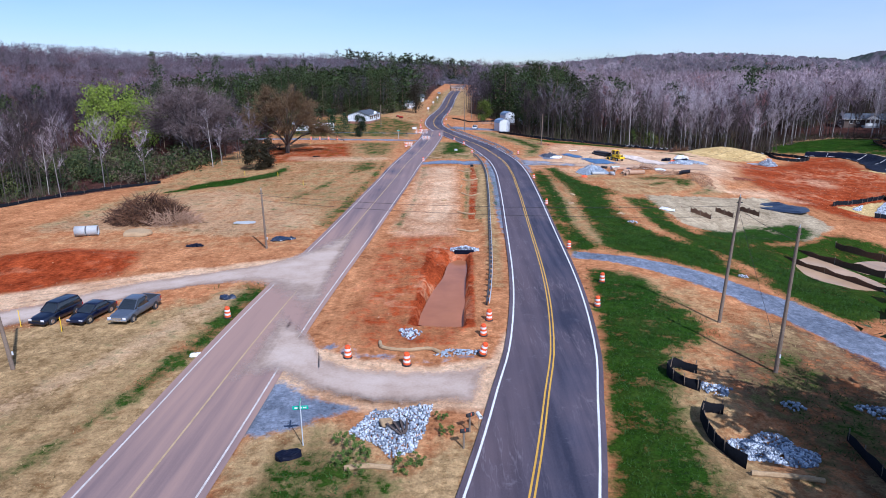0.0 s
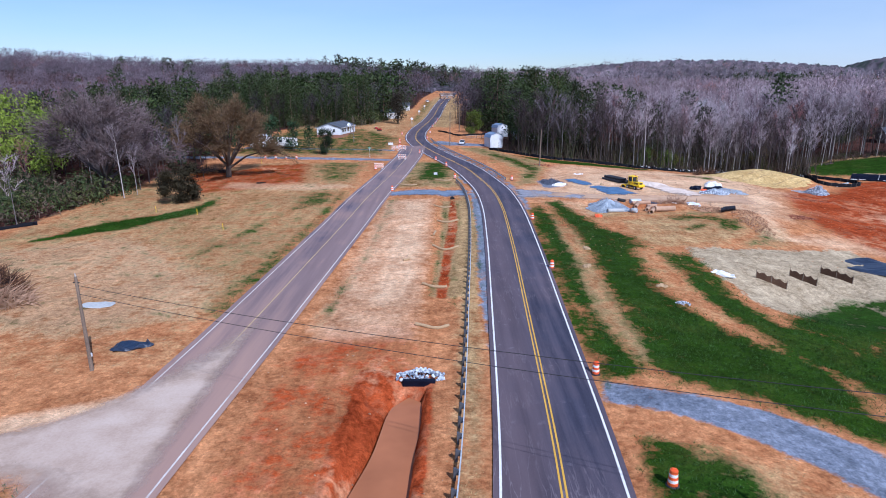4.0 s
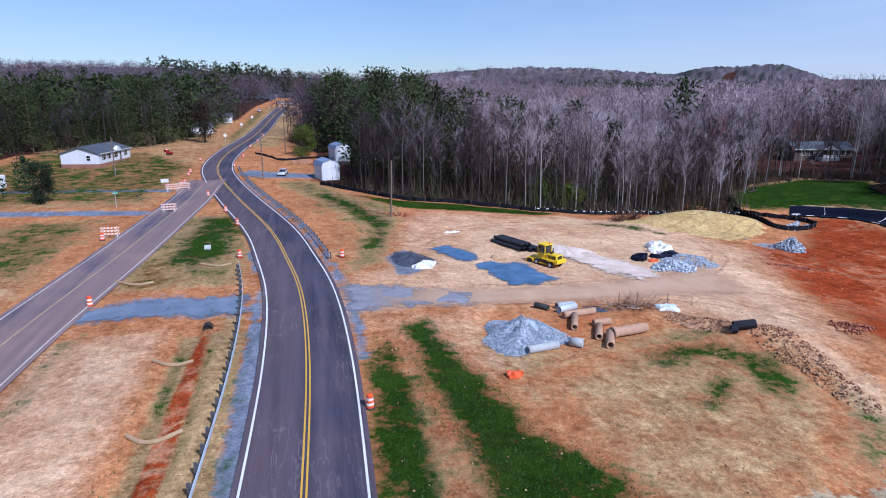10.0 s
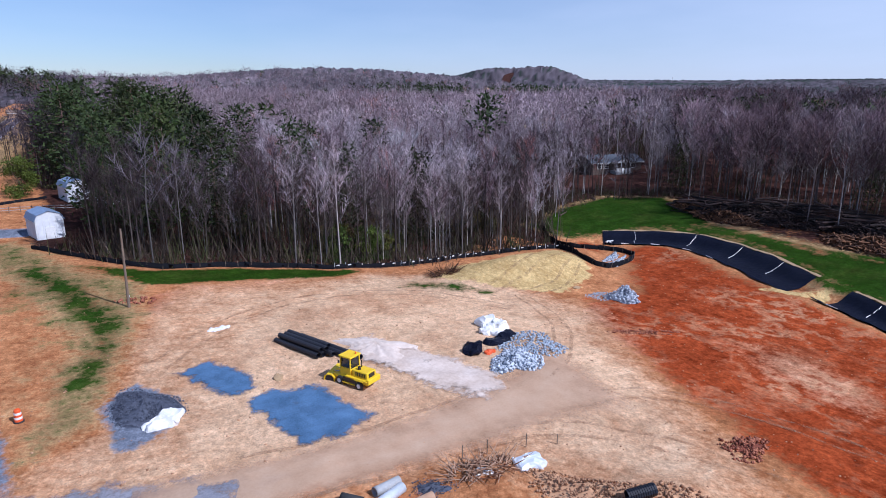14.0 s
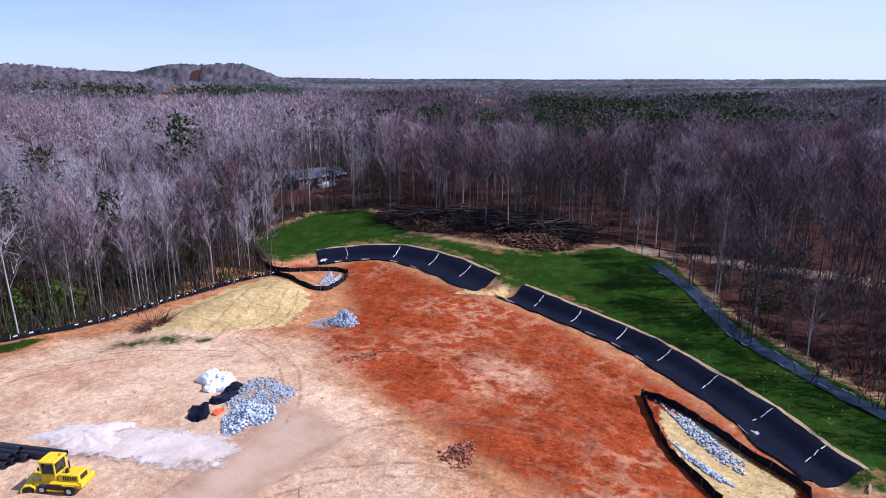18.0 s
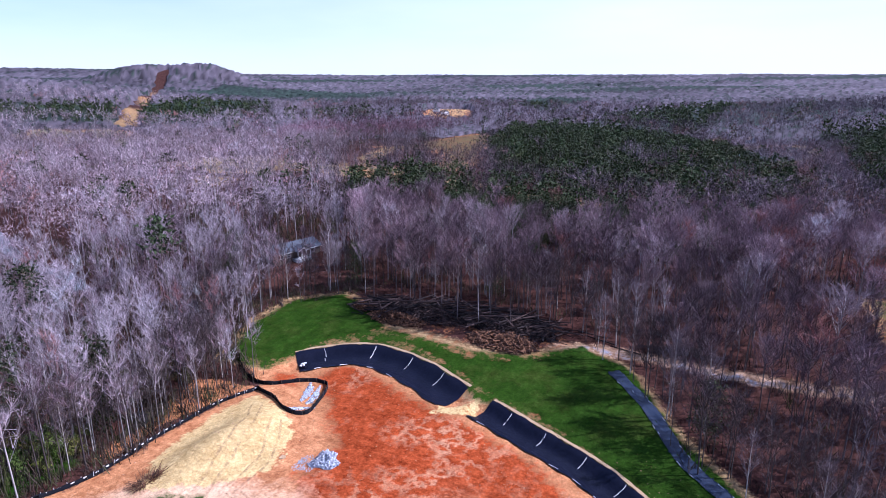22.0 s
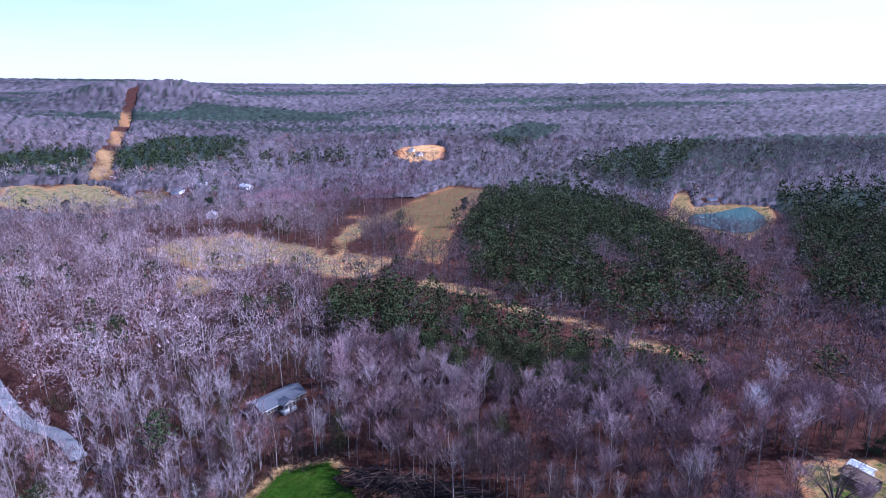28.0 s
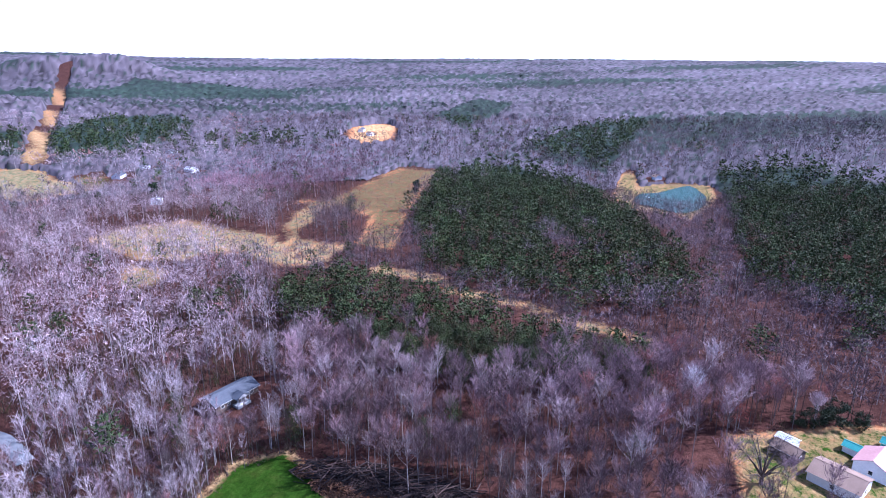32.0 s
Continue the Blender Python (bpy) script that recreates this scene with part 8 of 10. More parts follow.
silt_fence([(26.5, 33.6), (26.2, 30.5), (26.0, 27.0), (25.6, 22)], "black silt fence under the trees", 0.7)
silt_fence([(94.2, 130.8), (89.5, 128.4), (84.5, 125.7), (80.3, 122.7), (76.6, 119.4)], "dark fence along a stone-lined basin", 0.9)
silt_fence([(94.2, 130.8), (94.0, 127.5), (92.1, 123.4), (89.1, 118.9), (84.8, 113.4), (80.5, 112.6)], "dark fence along a stone-lined basin", 0.9)
silt_fence([(1.2, 284), (6, 276), (9, 270), (15, 272), (20, 275)], "low black silt fence beside the far drive", 0.6)


# ---- sheets, liners and water ----
def draped(name, line, half, material, label, category, lift=0.05, wave=0.05, across=9):
    """A sheet laid over the ground along a line."""
    s = sides(line)
    u = np.linspace(-1, 1, across)
    rng = np.random.default_rng(len(line))
    edge = 1 + 0.06 * np.sin(np.arange(len(line)) * 0.9)
    p = line[:, None] + s[:, None] * (u[None, :, None] * half * edge[:, None, None])
    z = height(p[..., 0].ravel(), p[..., 1].ravel()).reshape(p.shape[:2]) + lift + wave * rng.normal(size=p.shape[:2])
    v = np.concatenate([p, z[..., None]], -1).reshape(-1, 3)
    n, m = p.shape[:2]
    a = (np.arange(n - 1)[:, None] * m + np.arange(m - 1)[None]).ravel()
    return tagged(new(name, mesh_of(name, v, np.c_[a, a + 1, a + m + 1, a + m], [material], smooth=True)), label, category)


liner_things = []
for line, half in ((LINER_N, 4.4), (LINER_S, 3.5)):
    fine_line = spline(line[:: max(1, len(line) // 12)], 0.8)
    sheet = draped("channel_liner", fine_line, half, BLACK_PLASTIC, "shiny black plastic liner in a curved sediment channel", "channel liner", 0.2, 0.02, 13)
    s = sides(fine_line)
    rng = np.random.default_rng(9)
    for i in range(6, len(fine_line) - 3, 9):
        side = s[i] * (1 if half > 4 else 1)
        c0 = fine_line[i] - side * half * 0.05
        pts = [c0 - side * half * f for f in (0.15, 0.4, 0.65, 0.9)]
        for q, r in zip(pts, pts[1:]):
            q, r = q + rng.normal(size=2) * 0.12, r + rng.normal(size=2) * 0.12
            part("seam", rod((q[0], q[1], ground_at(*q) + 0.24), (r[0], r[1], ground_at(*r) + 0.24), 0.07, 0.03, 4), REFLECT, sheet, "pale torn seam")
    # white and blue strips along one edge imitate glints on the plastic
    for k in range(0, len(fine_line) - 4, 3):
        q, r = fine_line[k] + s[k] * half * 0.98, fine_line[k + 2] + s[k + 2] * half * 0.98
        q, r = q + rng.normal(size=2) * 0.1, r + rng.normal(size=2) * 0.1
        if rng.uniform() < 0.75:
            part("liner_strip", rod((q[0], q[1], ground_at(*q) + 0.24), (r[0], r[1], ground_at(*r) + 0.24), 0.10, 0.05, 4), REFLECT if rng.uniform() < 0.45 else BLUE_TARP, sheet, "strip along the liner's edge, standing in for glints")
    draped("sand_berm", fine_line - s * (half + 0.5), 0.35, STRAW, "straw-coloured edge of trampled netting along the liner", "netting", 0.1, 0.05, 4)
EDGE_E = spline([(142, 141), (132.6, 131.9), (121.2, 123.9), (114.6, 116), (109, 109.4), (104.5, 103), (98, 96)], 0.9)
ditch = draped("ditch_liner", EDGE_E, 1.3, BLUE_TARP, "dark blue-black lined ditch below the wood", "channel liner", 0.14, 0.07, 6)
rng = np.random.default_rng(19)
side = sides(EDGE_E)
for k in range(2, len(EDGE_E) - 3):
    for edge_, chance in ((1.25, 0.5), (-1.25, 0.4), (0.5, 0.15)):
        if rng.uniform() < chance:
            q, r = EDGE_E[k] + side[k] * edge_ + rng.normal(size=2) * 0.15, EDGE_E[k + 1] + side[k + 1] * edge_ + rng.normal(size=2) * 0.15
            part("liner_strip", rod((q[0], q[1], ground_at(*q) + 0.2), (r[0], r[1], ground_at(*r) + 0.2), 0.09, 0.04, 4), REFLECT if rng.uniform() < 0.4 else BLUE_TARP, ditch, "crumpled hem")
skim = thing("skimmer_sacks", 117.4, 202.9, 20, label="white sacks and black sheeting bunched at the liner's end", category="sacks")
part("sheeting", crumple(box((1.8, 1.4, 0.7), (0, 0, 0.4), bevel=0.2), 0.3, 1.6, 3), BLACK_PLASTIC, skim, "black sheeting")
for k in range(4):
    part("sack", crumple(box((0.6, 0.45, 0.35), (-0.7 + 0.45 * k, 0.25 * (-1) ** k, 0.8), (0, 0, 40 * k), bevel=0.12), 0.08, 3, k), SACK, skim, "white sack")


def pool(name, points, z, material, label):
    line = np.vstack([spline([*points, points[0]], 0.8)])[:-1]
    bm = bmesh.new()
    bm.faces.new([bm.verts.new((x, y, z)) for x, y in line])
    bmesh.ops.triangulate(bm, faces=bm.faces)
    ob = part(name, bm, material, None)
    if ob.data.polygons[0].normal.z < 0:
        ob.data.flip_normals()
    return tagged(ob, label, "water", kind="structure")


MUD = water("muddy_water", (0.40, 0.155, 0.07), 0.15, 0.25)
TAN = water("tan_water", (0.50, 0.325, 0.19), 0.2, 0.15)
POND = water("green_pond_water", (0.004, 0.055, 0.046), 0.25, 0.12)
DITCH = water("dark_ditch_water", (0.035, 0.026, 0.018), 0.1, 0.4)
STREAM = water("grey_stream_water", (0.20, 0.21, 0.22), 0.15)
pool("water_median", [(-1.9, 53.6), (0.4, 52.4), (2.5, 51.8), (3.0, 63), (3.3, 74.8), (1.2, 74.0), (0.4, 67.8), (-0.8, 62)], -0.95, MUD, "red-brown muddy pool in the median pit")
pool("water_basin", [(43.5, 82), (47, 68), (54, 66), (56, 74), (54, 86), (50, 90)], ground_at(51, 78) + 0.55, TAN, "shallow tan water in a settling basin")
pool("water_basin_east", [(57, 80), (64, 76), (68, 84), (64, 92), (58, 92)], ground_at(62, 84) + 0.5, TAN, "shallow tan water in a settling basin")
pool("water_lower", [(84, 107), (90, 108), (96, 104), (100, 96), (90, 88), (82, 96)], ground_at(91, 100) + 0.25, TAN, "yellowish pool below the liner")
pool("water_ditch", [(71, 208), (75, 216), (80, 216.5), (86, 216.5), (94, 215), (88, 212), (80, 210.5)], ground_at(82, 213) + 0.28, DITCH, "dark still water in a ditch under bare trees")
pool("water_lake", [(488, 114), (506, 137), (519, 154), (550, 154), (566, 139), (600, 121), (604, 108), (555, 94), (523, 102)], ground_at(556, 118) + 1.2, POND, "dark green farm pond in the woods")
creek_half = CREEK[(CREEK[:, 1] > 284)]
v, f = ribbon(creek_half, height(creek_half[:, 0], creek_half[:, 1], False) + 0.55, -2.4, 2.4, 0.0)
tagged(new("water_creek", mesh_of("water_creek", v, f[:, ::-1], [STREAM])), "pale grey creek winding through the woods", "water", kind="structure")


# ---- baffles, wattles, stakes ----
def baffle(a, b, high, label="brown coir baffle standing in a sediment basin", z=None):
    t = thing("coir_baffle", a[0], a[1], 0, z=0, label=label, category="baffle", group="coir baffles in the basins")
    n = 12
    bm = bmesh.new()
    rows_ = []
    for k in range(n + 1):
        x, y = (b[0] - a[0]) * k / n, (b[1] - a[1]) * k / n
        g = ground_at(a[0] + x, a[1] + y) if z is None else z
        sag = 0.12 * math.sin(k * 1.9) + (0.25 * high * abs(math.sin(k * math.pi / 3)) * 0.3)
        rows_.append([bm.verts.new((x + 0.05 * j, y + 0.03 * math.sin(k), g + q)) for q, j in ((-0.2, 0), (high - sag, 0), (high - sag, 1), (-0.2, 1))])
    for r0, r1 in zip(rows_, rows_[1:]):
        for k in range(3):
            bm.faces.new((r0[k], r1[k], r1[k + 1], r0[k + 1]))
    part("netting", bm, COIR, t)
    for k in (0, n // 2, n):
        v0 = (b[0] - a[0]) * k / n, (b[1] - a[1]) * k / n
        g = ground_at(a[0] + v0[0], a[1] + v0[1]) if z is None else z
        part("stake", box((0.06, 0.06, high + 0.5), (*v0, g + high / 2)), POST_WOOD, t)
    return t


baffle((44.2, 107.6), (47.1, 105.6), 0.85)
baffle((49.4, 109.4), (51.6, 107.0), 0.85)
baffle((54.2, 110.8), (56.6, 107.8), 0.85)
zb = ground_at(51, 78) + 0.4
for a, b in (((44.4, 80.4), (50.4, 66.4)), ((48.6, 86.6), (54.2, 70)), ((52.6, 89.2), (58.6, 77)), ((61, 92), (66, 78))):
    baffle(a, b, 0.8, "low brown coir baffle across the settling basin", zb)


def wattle(points, r=0.16):
    line = spline(points, 0.3)
    z = height(line[:, 0], line[:, 1]) + r * 0.8
    o = line[0]
    t = thing("straw_wattle", o[0], o[1], 0, z=0, label="tan straw wattle laid across the ditch", category="wattle", group="straw wattles")
    bm = bmesh.new()
    rings_ = []
    for k, (x, y) in enumerate(line):
        d = line[min(k + 1, len(line) - 1)] - line[max(k - 1, 0)]
        u = Vector((-d[1], d[0], 0)).normalized()
        rr = r * (1 + 0.12 * math.sin(k * 2.1))
        rings_.append([bm.verts.new(Vector((x - o[0], y - o[1], z[k])) + u * math.cos(a * math.pi / 4) * rr + Vector((0, 0, math.sin(a * math.pi / 4) * rr))) for a in range(8)])
    for a, b in zip(rings_, rings_[1:]):
        for k in range(8):
            bm.faces.new((a[k], a[(k + 1) % 8], b[(k + 1) % 8], b[k]))
    bm.faces.new(rings_[0])
    bm.faces.new(rings_[-1][::-1])
    part("roll", bm, STRAW, t)
    return t


for pts in ([(3.6, 132.2), (4.6, 131.4), (5.8, 131.2), (7.0, 131.8)], [(3.2, 116.6), (4.4, 115.4), (5.6, 115.2), (6.8, 116.0)], [(2.4, 99.8), (3.6, 99.1), (5.2, 99.6)], [(3.2, 122.6), (3.4, 124.8)], [(2.8, 143.2), (4.2, 142.4), (6.0, 142.6)],
            [(-4.6, 47.4), (-4.2, 46.2), (-2.4, 45.7), (-0.4, 45.9), (0.6, 45.2)], [(-4.6, 29.6), (-3.2, 29.9), (-1.6, 29.7)], [(18.6, 29.6), (20.6, 29.4), (22.4, 29.0)], [(-5.6, 165.2), (-3.2, 163.4), (-1.4, 163.8)], [(2.6, 170), (4.8, 168.8), (6.2, 169.4)],
            [(2.2, 88.0), (4.0, 87.3), (5.4, 88.0)], [(-0.4, 109.0), (0.4, 109.6)]):
    wattle(pts)
for k, (x, y, h, paint) in enumerate(((47.4, 149.7, 1.1, 0), (49.4, 149.4, 1.1, 0), (52.6, 148.8, 1.1, 0), (55.0, 148.0, 0.8, 0), (-38.4, 138, 1.0, 1), (-47, 141, 1.0, 1), (-38.9, 52.0, 1.6, 1), (-34.0, 50.4, 1.4, 1), (-30, 127, 1.0, 1), (-44, 196, 1.2, 1))):
    t = thing("survey_stake", x, y, 20 * k, label="thin wooden survey stake" if not paint else "thin yellow-topped survey stake", category="stake", group="survey stakes")
    part("shaft", box((0.06, 0.06, h + 0.3), (0, 0, h / 2 - 0.1)), POST_WOOD if not paint else YELLOW, t)


# ---- loose things of the site ----
def crumpled(name, x, y, size, material, label, category, turn=0.0, seed=1.0, amount=0.35, z=None):
    """A slumped sheet or sack."""
    t = box((1, 1, 1))
    bmesh.ops.subdivide_edges(t, edges=t.edges, cuts=5, use_grid_fill=True)
    for v in t.verts:
        v.co = v.co.normalized().lerp(v.co, 0.5)
        v.co.x, v.co.y, v.co.z = v.co.x * size[0], v.co.y * size[1], max(v.co.z, -0.15) * size[2]
    crumple(t, amount * min(size[0], size[1]), 1.6 / min(size[0], size[1]), seed)
    ob = part(name, t, material, None, smooth=False)
    ob.matrix_world = pose(x, y, (ground_at(x, y) if z is None else z) + 0.1 * size[2], 0, 0, turn)
    return tagged(ob, label, category)


for k, (x, y, a, b, c) in enumerate(((64.6, 171.2, 1.6, 1.3, 1.1), (63.6, 169.6, 1.9, 1.0, 0.8), (65.6, 170.0, 1.3, 1.2, 1.2), (64.2, 168.0, 1.6, 0.9, 0.5))):
    crumpled("bulk_sack", x, y, (a, b, c), SACK, "slumped white bulk sack by the riprap", "sack", 35 * k, k + 1)
for k, (x, y, a, b, c) in enumerate(((62.8, 166.6, 2.4, 1.2, 0.6), (64.6, 167.2, 1.6, 1.0, 0.5), (59.0, 165.6, 2.2, 1.3, 0.7))):
    crumpled("black_sheeting", x, y, (a, b, c), BLACK_PLASTIC, "crumpled black block standing in for the shaded opening by the riprap", "plastic sheet", 20 * k, k + 5)
crumpled("orange_netting", 60.3, 164.4, (0.9, 0.5, 0.3), ORANGE, "scrap of orange safety netting", "netting", 15, 9)
for k, (x, y, a, b, c) in enumerate(((29.0, 164.6, 1.9, 1.0, 0.6), (29.9, 165.7, 1.3, 1.0, 0.6))):
    crumpled("white_sack", x, y, (a, b, c), SACK, "white sacks piled against the stone dust", "sack", 40 * k, k + 12)
crumpled("white_sheet", 37.2, 183.4, (1.6, 0.7, 0.12), SACK, "white plastic scrap on bare soil", "plastic sheet", 10, 15)
crumpled("grey_tarpaulin", 51.2, 146.8, (1.7, 1.3, 0.6), STEEL, "crumpled grey-blue plastic bundle", "plastic sheet", -20, 16)
crumpled("white_sheet", 47.6, 147.2, (0.9, 0.5, 0.15), SACK, "torn strip of white plastic sheeting", "plastic sheet", -30, 17)
brush_spots = ((46.6, 147.8, 75), (48.8, 147.2, 76))
crumpled("orange_cone_scrap", 30.7, 135.0, (0.9, 0.6, 0.4), ORANGE, "broken orange drum lying on the grass", "scrap", 10, 18)
crumpled("blue_tarpaulin", 63.6, 113.6, (6.2, 4.6, 0.5), BLUE_TARP, "dark blue tarpaulin spread over the basin slope", "tarpaulin", -35, 19, 0.12)
crumpled("blue_tarpaulin", -22.6, 83.4, (2.4, 1.1, 0.4), BLUE_TARP, "dark blue tarpaulin heap at the pole's foot", "tarpaulin", 20, 20)
crumpled("black_sheeting", -34.2, 80.5, (1.6, 0.7, 0.4), BLACK_PLASTIC, "small black plastic heap on clay", "plastic sheet", 10, 21)
crumpled("white_sheet", -31.6, 94.0, (2.4, 1.2, 0.14), CONCRETE, "flat white plastic sheet on dry grass", "plastic sheet", 5, 22, 0.1)
crumpled("sheeting", 39.8, 107.2, (2.0, 1.0, 0.25), SACK, "grey and white sheeting on the netting slope", "plastic sheet", -40, 23)
crumpled("black_sheeting", -8.2, 31.0, (1.1, 0.6, 0.35), BLACK_PLASTIC, "torn black sheeting on the grass below the sign", "plastic sheet", 20, 24)
crumpled("green_scrap", -21.8, 58.8, (1.1, 0.6, 0.35), BLUE_TARP, "dark plastic scrap in the verge", "scrap", 30, 25)
crumpled("white_scrap", -19.6, 45.2, (0.6, 0.4, 0.15), SACK, "small white scrap in the verge", "scrap", 30, 26)
for k, (x, y) in enumerate(((29.8, 100.4), (22.6, 106.6), (24.4, 115.2), (95.5, 118.5), (88, 181), (39.5, 168.8))):
    crumpled("pale_scrap", x, y, (0.9, 0.6, 0.25), STRAW if k != 3 else CONCRETE, "small pale scrap on the ground", "scrap", 50 * k, k + 30)
drum_c = thing("concrete_cylinder", -53.2, 87.4, 15, label="pale concrete cylinder lying on its side in two pieces", category="concrete pipe")
for k in (-1, 1):
    part("ring", tube((k * 0.08, 0, 0.75), (k * 1.55, 0, 0.75), 0.75, 0.62, 18), CONCRETE, drum_c, smooth=True)
crumpled("sand_heap", -45.6, 87.6, (2.8, 2.2, 0.9), STRAW, "small tan sand heap beside the brush pile", "sand heap", 10, 40, 0.12)

# riprap strips in the outlets
for k, (x, y, rx, ry, turn) in enumerate(((108.0, 193.4, 3.4, 0.8, 25), (107.4, 191.2, 3.4, 0.7, 22), (101.2, 189.6, 2.6, 0.6, -35), (89.4, 123.0, 1.15, 6.6, -40), (83.4, 122.0, 0.55, 3.9, -40))):
    stone_heap("riprap_strip", x, y, rx, ry, 0.25, 0.36, STONE_WHITE, 260 if ry < 2 else 420, "strip of pale riprap in a sediment basin", "stone bed", turn, 50 + k, core=False)


# ---- timber and brush ----
def log(p, q, r, material, parent, name="log"):
    return part(name, rod(p, q, r, r * 0.7, 7), material, parent)


pile = thing("log_pile", 152, 182, 0, z=0, label="long tangled pile of dark felled trunks and roots", category="log pile")
rng = np.random.default_rng(77)
AXIS = spline([(146, 206), (148, 197), (150, 188), (151, 177), (151, 166), (152, 156)], 1.0)
for k in range(290):
    f = rng.uniform(0, 1)
    c = AXIS[int(f * (len(AXIS) - 1))] + rng.normal(size=2) * (2.2, 1.6)
    along = rng.normal(-66, 30) if k % 3 else rng.uniform(0, 180)
    n = rng.uniform(2.5, 5.5)
    d = np.array([math.cos(radians(along)), math.sin(radians(along))]) * n
    g = ground_at(*c)
    z0 = g + 0.25 + rng.uniform(0, 4.6) * (1 - abs(f - 0.5)) * max(0.0, 1 - (np.linalg.norm(c - AXIS[int(f * (len(AXIS) - 1))]) / 5) ** 2)
    z1 = z0 + rng.normal() * 0.5
    log((c[0] - d[0] - 152, c[1] - d[1] - 182, max(z0, g + 0.1)), (c[0] + d[0] - 152, c[1] + d[1] - 182, max(z1, g + 0.1)), rng.uniform(0.09, 0.24), LOG_WOOD, pile)
for k, (x, y, rx, ry, n, sd) in enumerate(((142.5, 195, 3.0, 8.0, 800, 61), (142.5, 166, 4.2, 8.5, 900, 62), (145, 206, 2.0, 4.0, 260, 63), (147.5, 190, 4.0, 14.0, 1500, 64), (149.5, 168, 4.0, 12.0, 1200, 65))):
    rng = np.random.default_rng(sd)
    a, r = rng.uniform(0, 6.283, n), np.sqrt(rng.uniform(0, 1, n))
    px, py = x + np.cos(a) * r * rx, y + np.sin(a) * r * ry
    st = np.c_[px, py, height(px, py) + rng.uniform(0, 2.3 if k < 3 else 3.3, n) * (1 - r * 0.75)]
    wy = rng.normal(size=(n, 3)) * (1, 1, 0.45)
    wy /= np.linalg.norm(wy, axis=1)[:, None]
    pieces = [prism(p - w * l / 2, p + w * l / 2, t, t * 0.6, 4) for p, w, l, t in zip(st, wy, rng.uniform(0.5, 1.8 if k < 3 else 3.4, n), rng.uniform(0.05, 0.22 if k < 3 else 0.11, n))]
    v, f = joined(pieces)
    tagged(new("stump_heap", mesh_of("stump_heap", v, f, [STUMP_WOOD if k < 3 else LOG_WOOD])), "heap of torn reddish stumps and roots" if k < 3 else "tangle of dark branches on the felled trunks", "stump heap", kind="stuff")
stack = thing("log_stack", 155, 130, 0, z=0, label="low stack of thin dark trunks beside the forest track", category="log pile")
rng = np.random.default_rng(78)
for k in range(46):
    c, a, n = np.array([156.6, 130.6]) + rng.normal(size=2) * (1.0, 1.6), radians(rng.normal(-64, 7)), rng.uniform(3.0, 5.5)
    d, g = np.array([math.cos(a), math.sin(a)]) * n, ground_at(*c) + rng.uniform(0.1, 1.0)
    log((c[0] - d[0] - 155, c[1] - d[1] - 130, g), (c[0] + d[0] - 155, c[1] + d[1] - 130, g + rng.normal() * 0.15), rng.uniform(0.06, 0.14), LOG_WOOD, stack)
fallen = thing("fallen_tree", 153, 214, 0, z=0, label="pale uprooted tree with bare limbs lying on litter", category="fallen tree")
g = ground_at(155, 214)
for k in range(14):
    a = radians(-30 + 9 * k)
    log((0, -1.5, g + 0.4), (math.cos(a) * 3.6 * (0.6 + 0.4 * (k % 3) / 2), math.sin(a) * 6 - 1, g + 0.5 + 1.6 * (k % 4) / 3), 0.09, LOG_WOOD, fallen, "limb")
for x, y, a, n in ((122.5, 222.4, 30, 6), (137, 228, 60, 4.5), (152, 141, 80, 7), (154, 147, 75, 8), (156, 150, 82, 7), (155, 134, 95, 6), (-36, 168, 15, 2)):
    t = thing("fallen_log", x, y, a, label="pale felled log lying on leaf litter", category="log", group="loose logs at the wood's edge")
    part("trunk", rod((-n / 2, 0, 0.15), (n / 2, 0, 0.2), 0.16, 0.1, 8), LOG_WOOD, t)


def brush_pile(x, y, rx, ry, high, n, label, seed, material=STUMP_WOOD):
    rng = np.random.default_rng(seed)
    a, r = rng.uniform(0, 6.283, n), rng.uniform(0, 1, n) ** 0.6
    px, py = x + np.cos(a) * r * rx, y + np.sin(a) * r * ry
    z = height(px, py) + high * (1 - r**2) * rng.uniform(0, 1, n)
    wy = np.c_[np.cos(a), np.sin(a), np.full(n, 0.3)] + rng.normal(size=(n, 3)) * 0.7
    wy /= np.linalg.norm(wy, axis=1)[:, None]
    v, f = joined([prism(p, p + w * l, t, t * 0.3, 3) for p, w, l, t in zip(np.c_[px, py, z], wy, rng.uniform(0.6, 2.4, n), rng.uniform(0.02, 0.09, n))])
    return tagged(new("brush_pile", mesh_of("brush_pile", v, f, [material])), label, "brush pile", kind="stuff")


brush_pile(-48.6, 97.5, 6.4, 4.4, 4.2, 2400, "large pile of cut brown brush and roots on the field", 71)
brush_pile(-43.5, 94.8, 4.6, 2.2, 1.7, 620, "low tail of torn wood beside the brush pile", 72, CLAY_PIPE)
brush_pile(-54, 184.5, 5.5, 2.5, 0.7, 420, "low heap of grey branches under the oak", 73, LOG_WOOD)
brush_pile(71.5, 192.2, 2.2, 1.0, 0.7, 200, "small tangle of roots on the sand bank", 74)
for x, y, seed in brush_spots:
    brush_pile(x, y, 1.6, 1.0, 0.5, 90, "small heap of pale torn wood among pipes", seed, CLAY_PIPE)


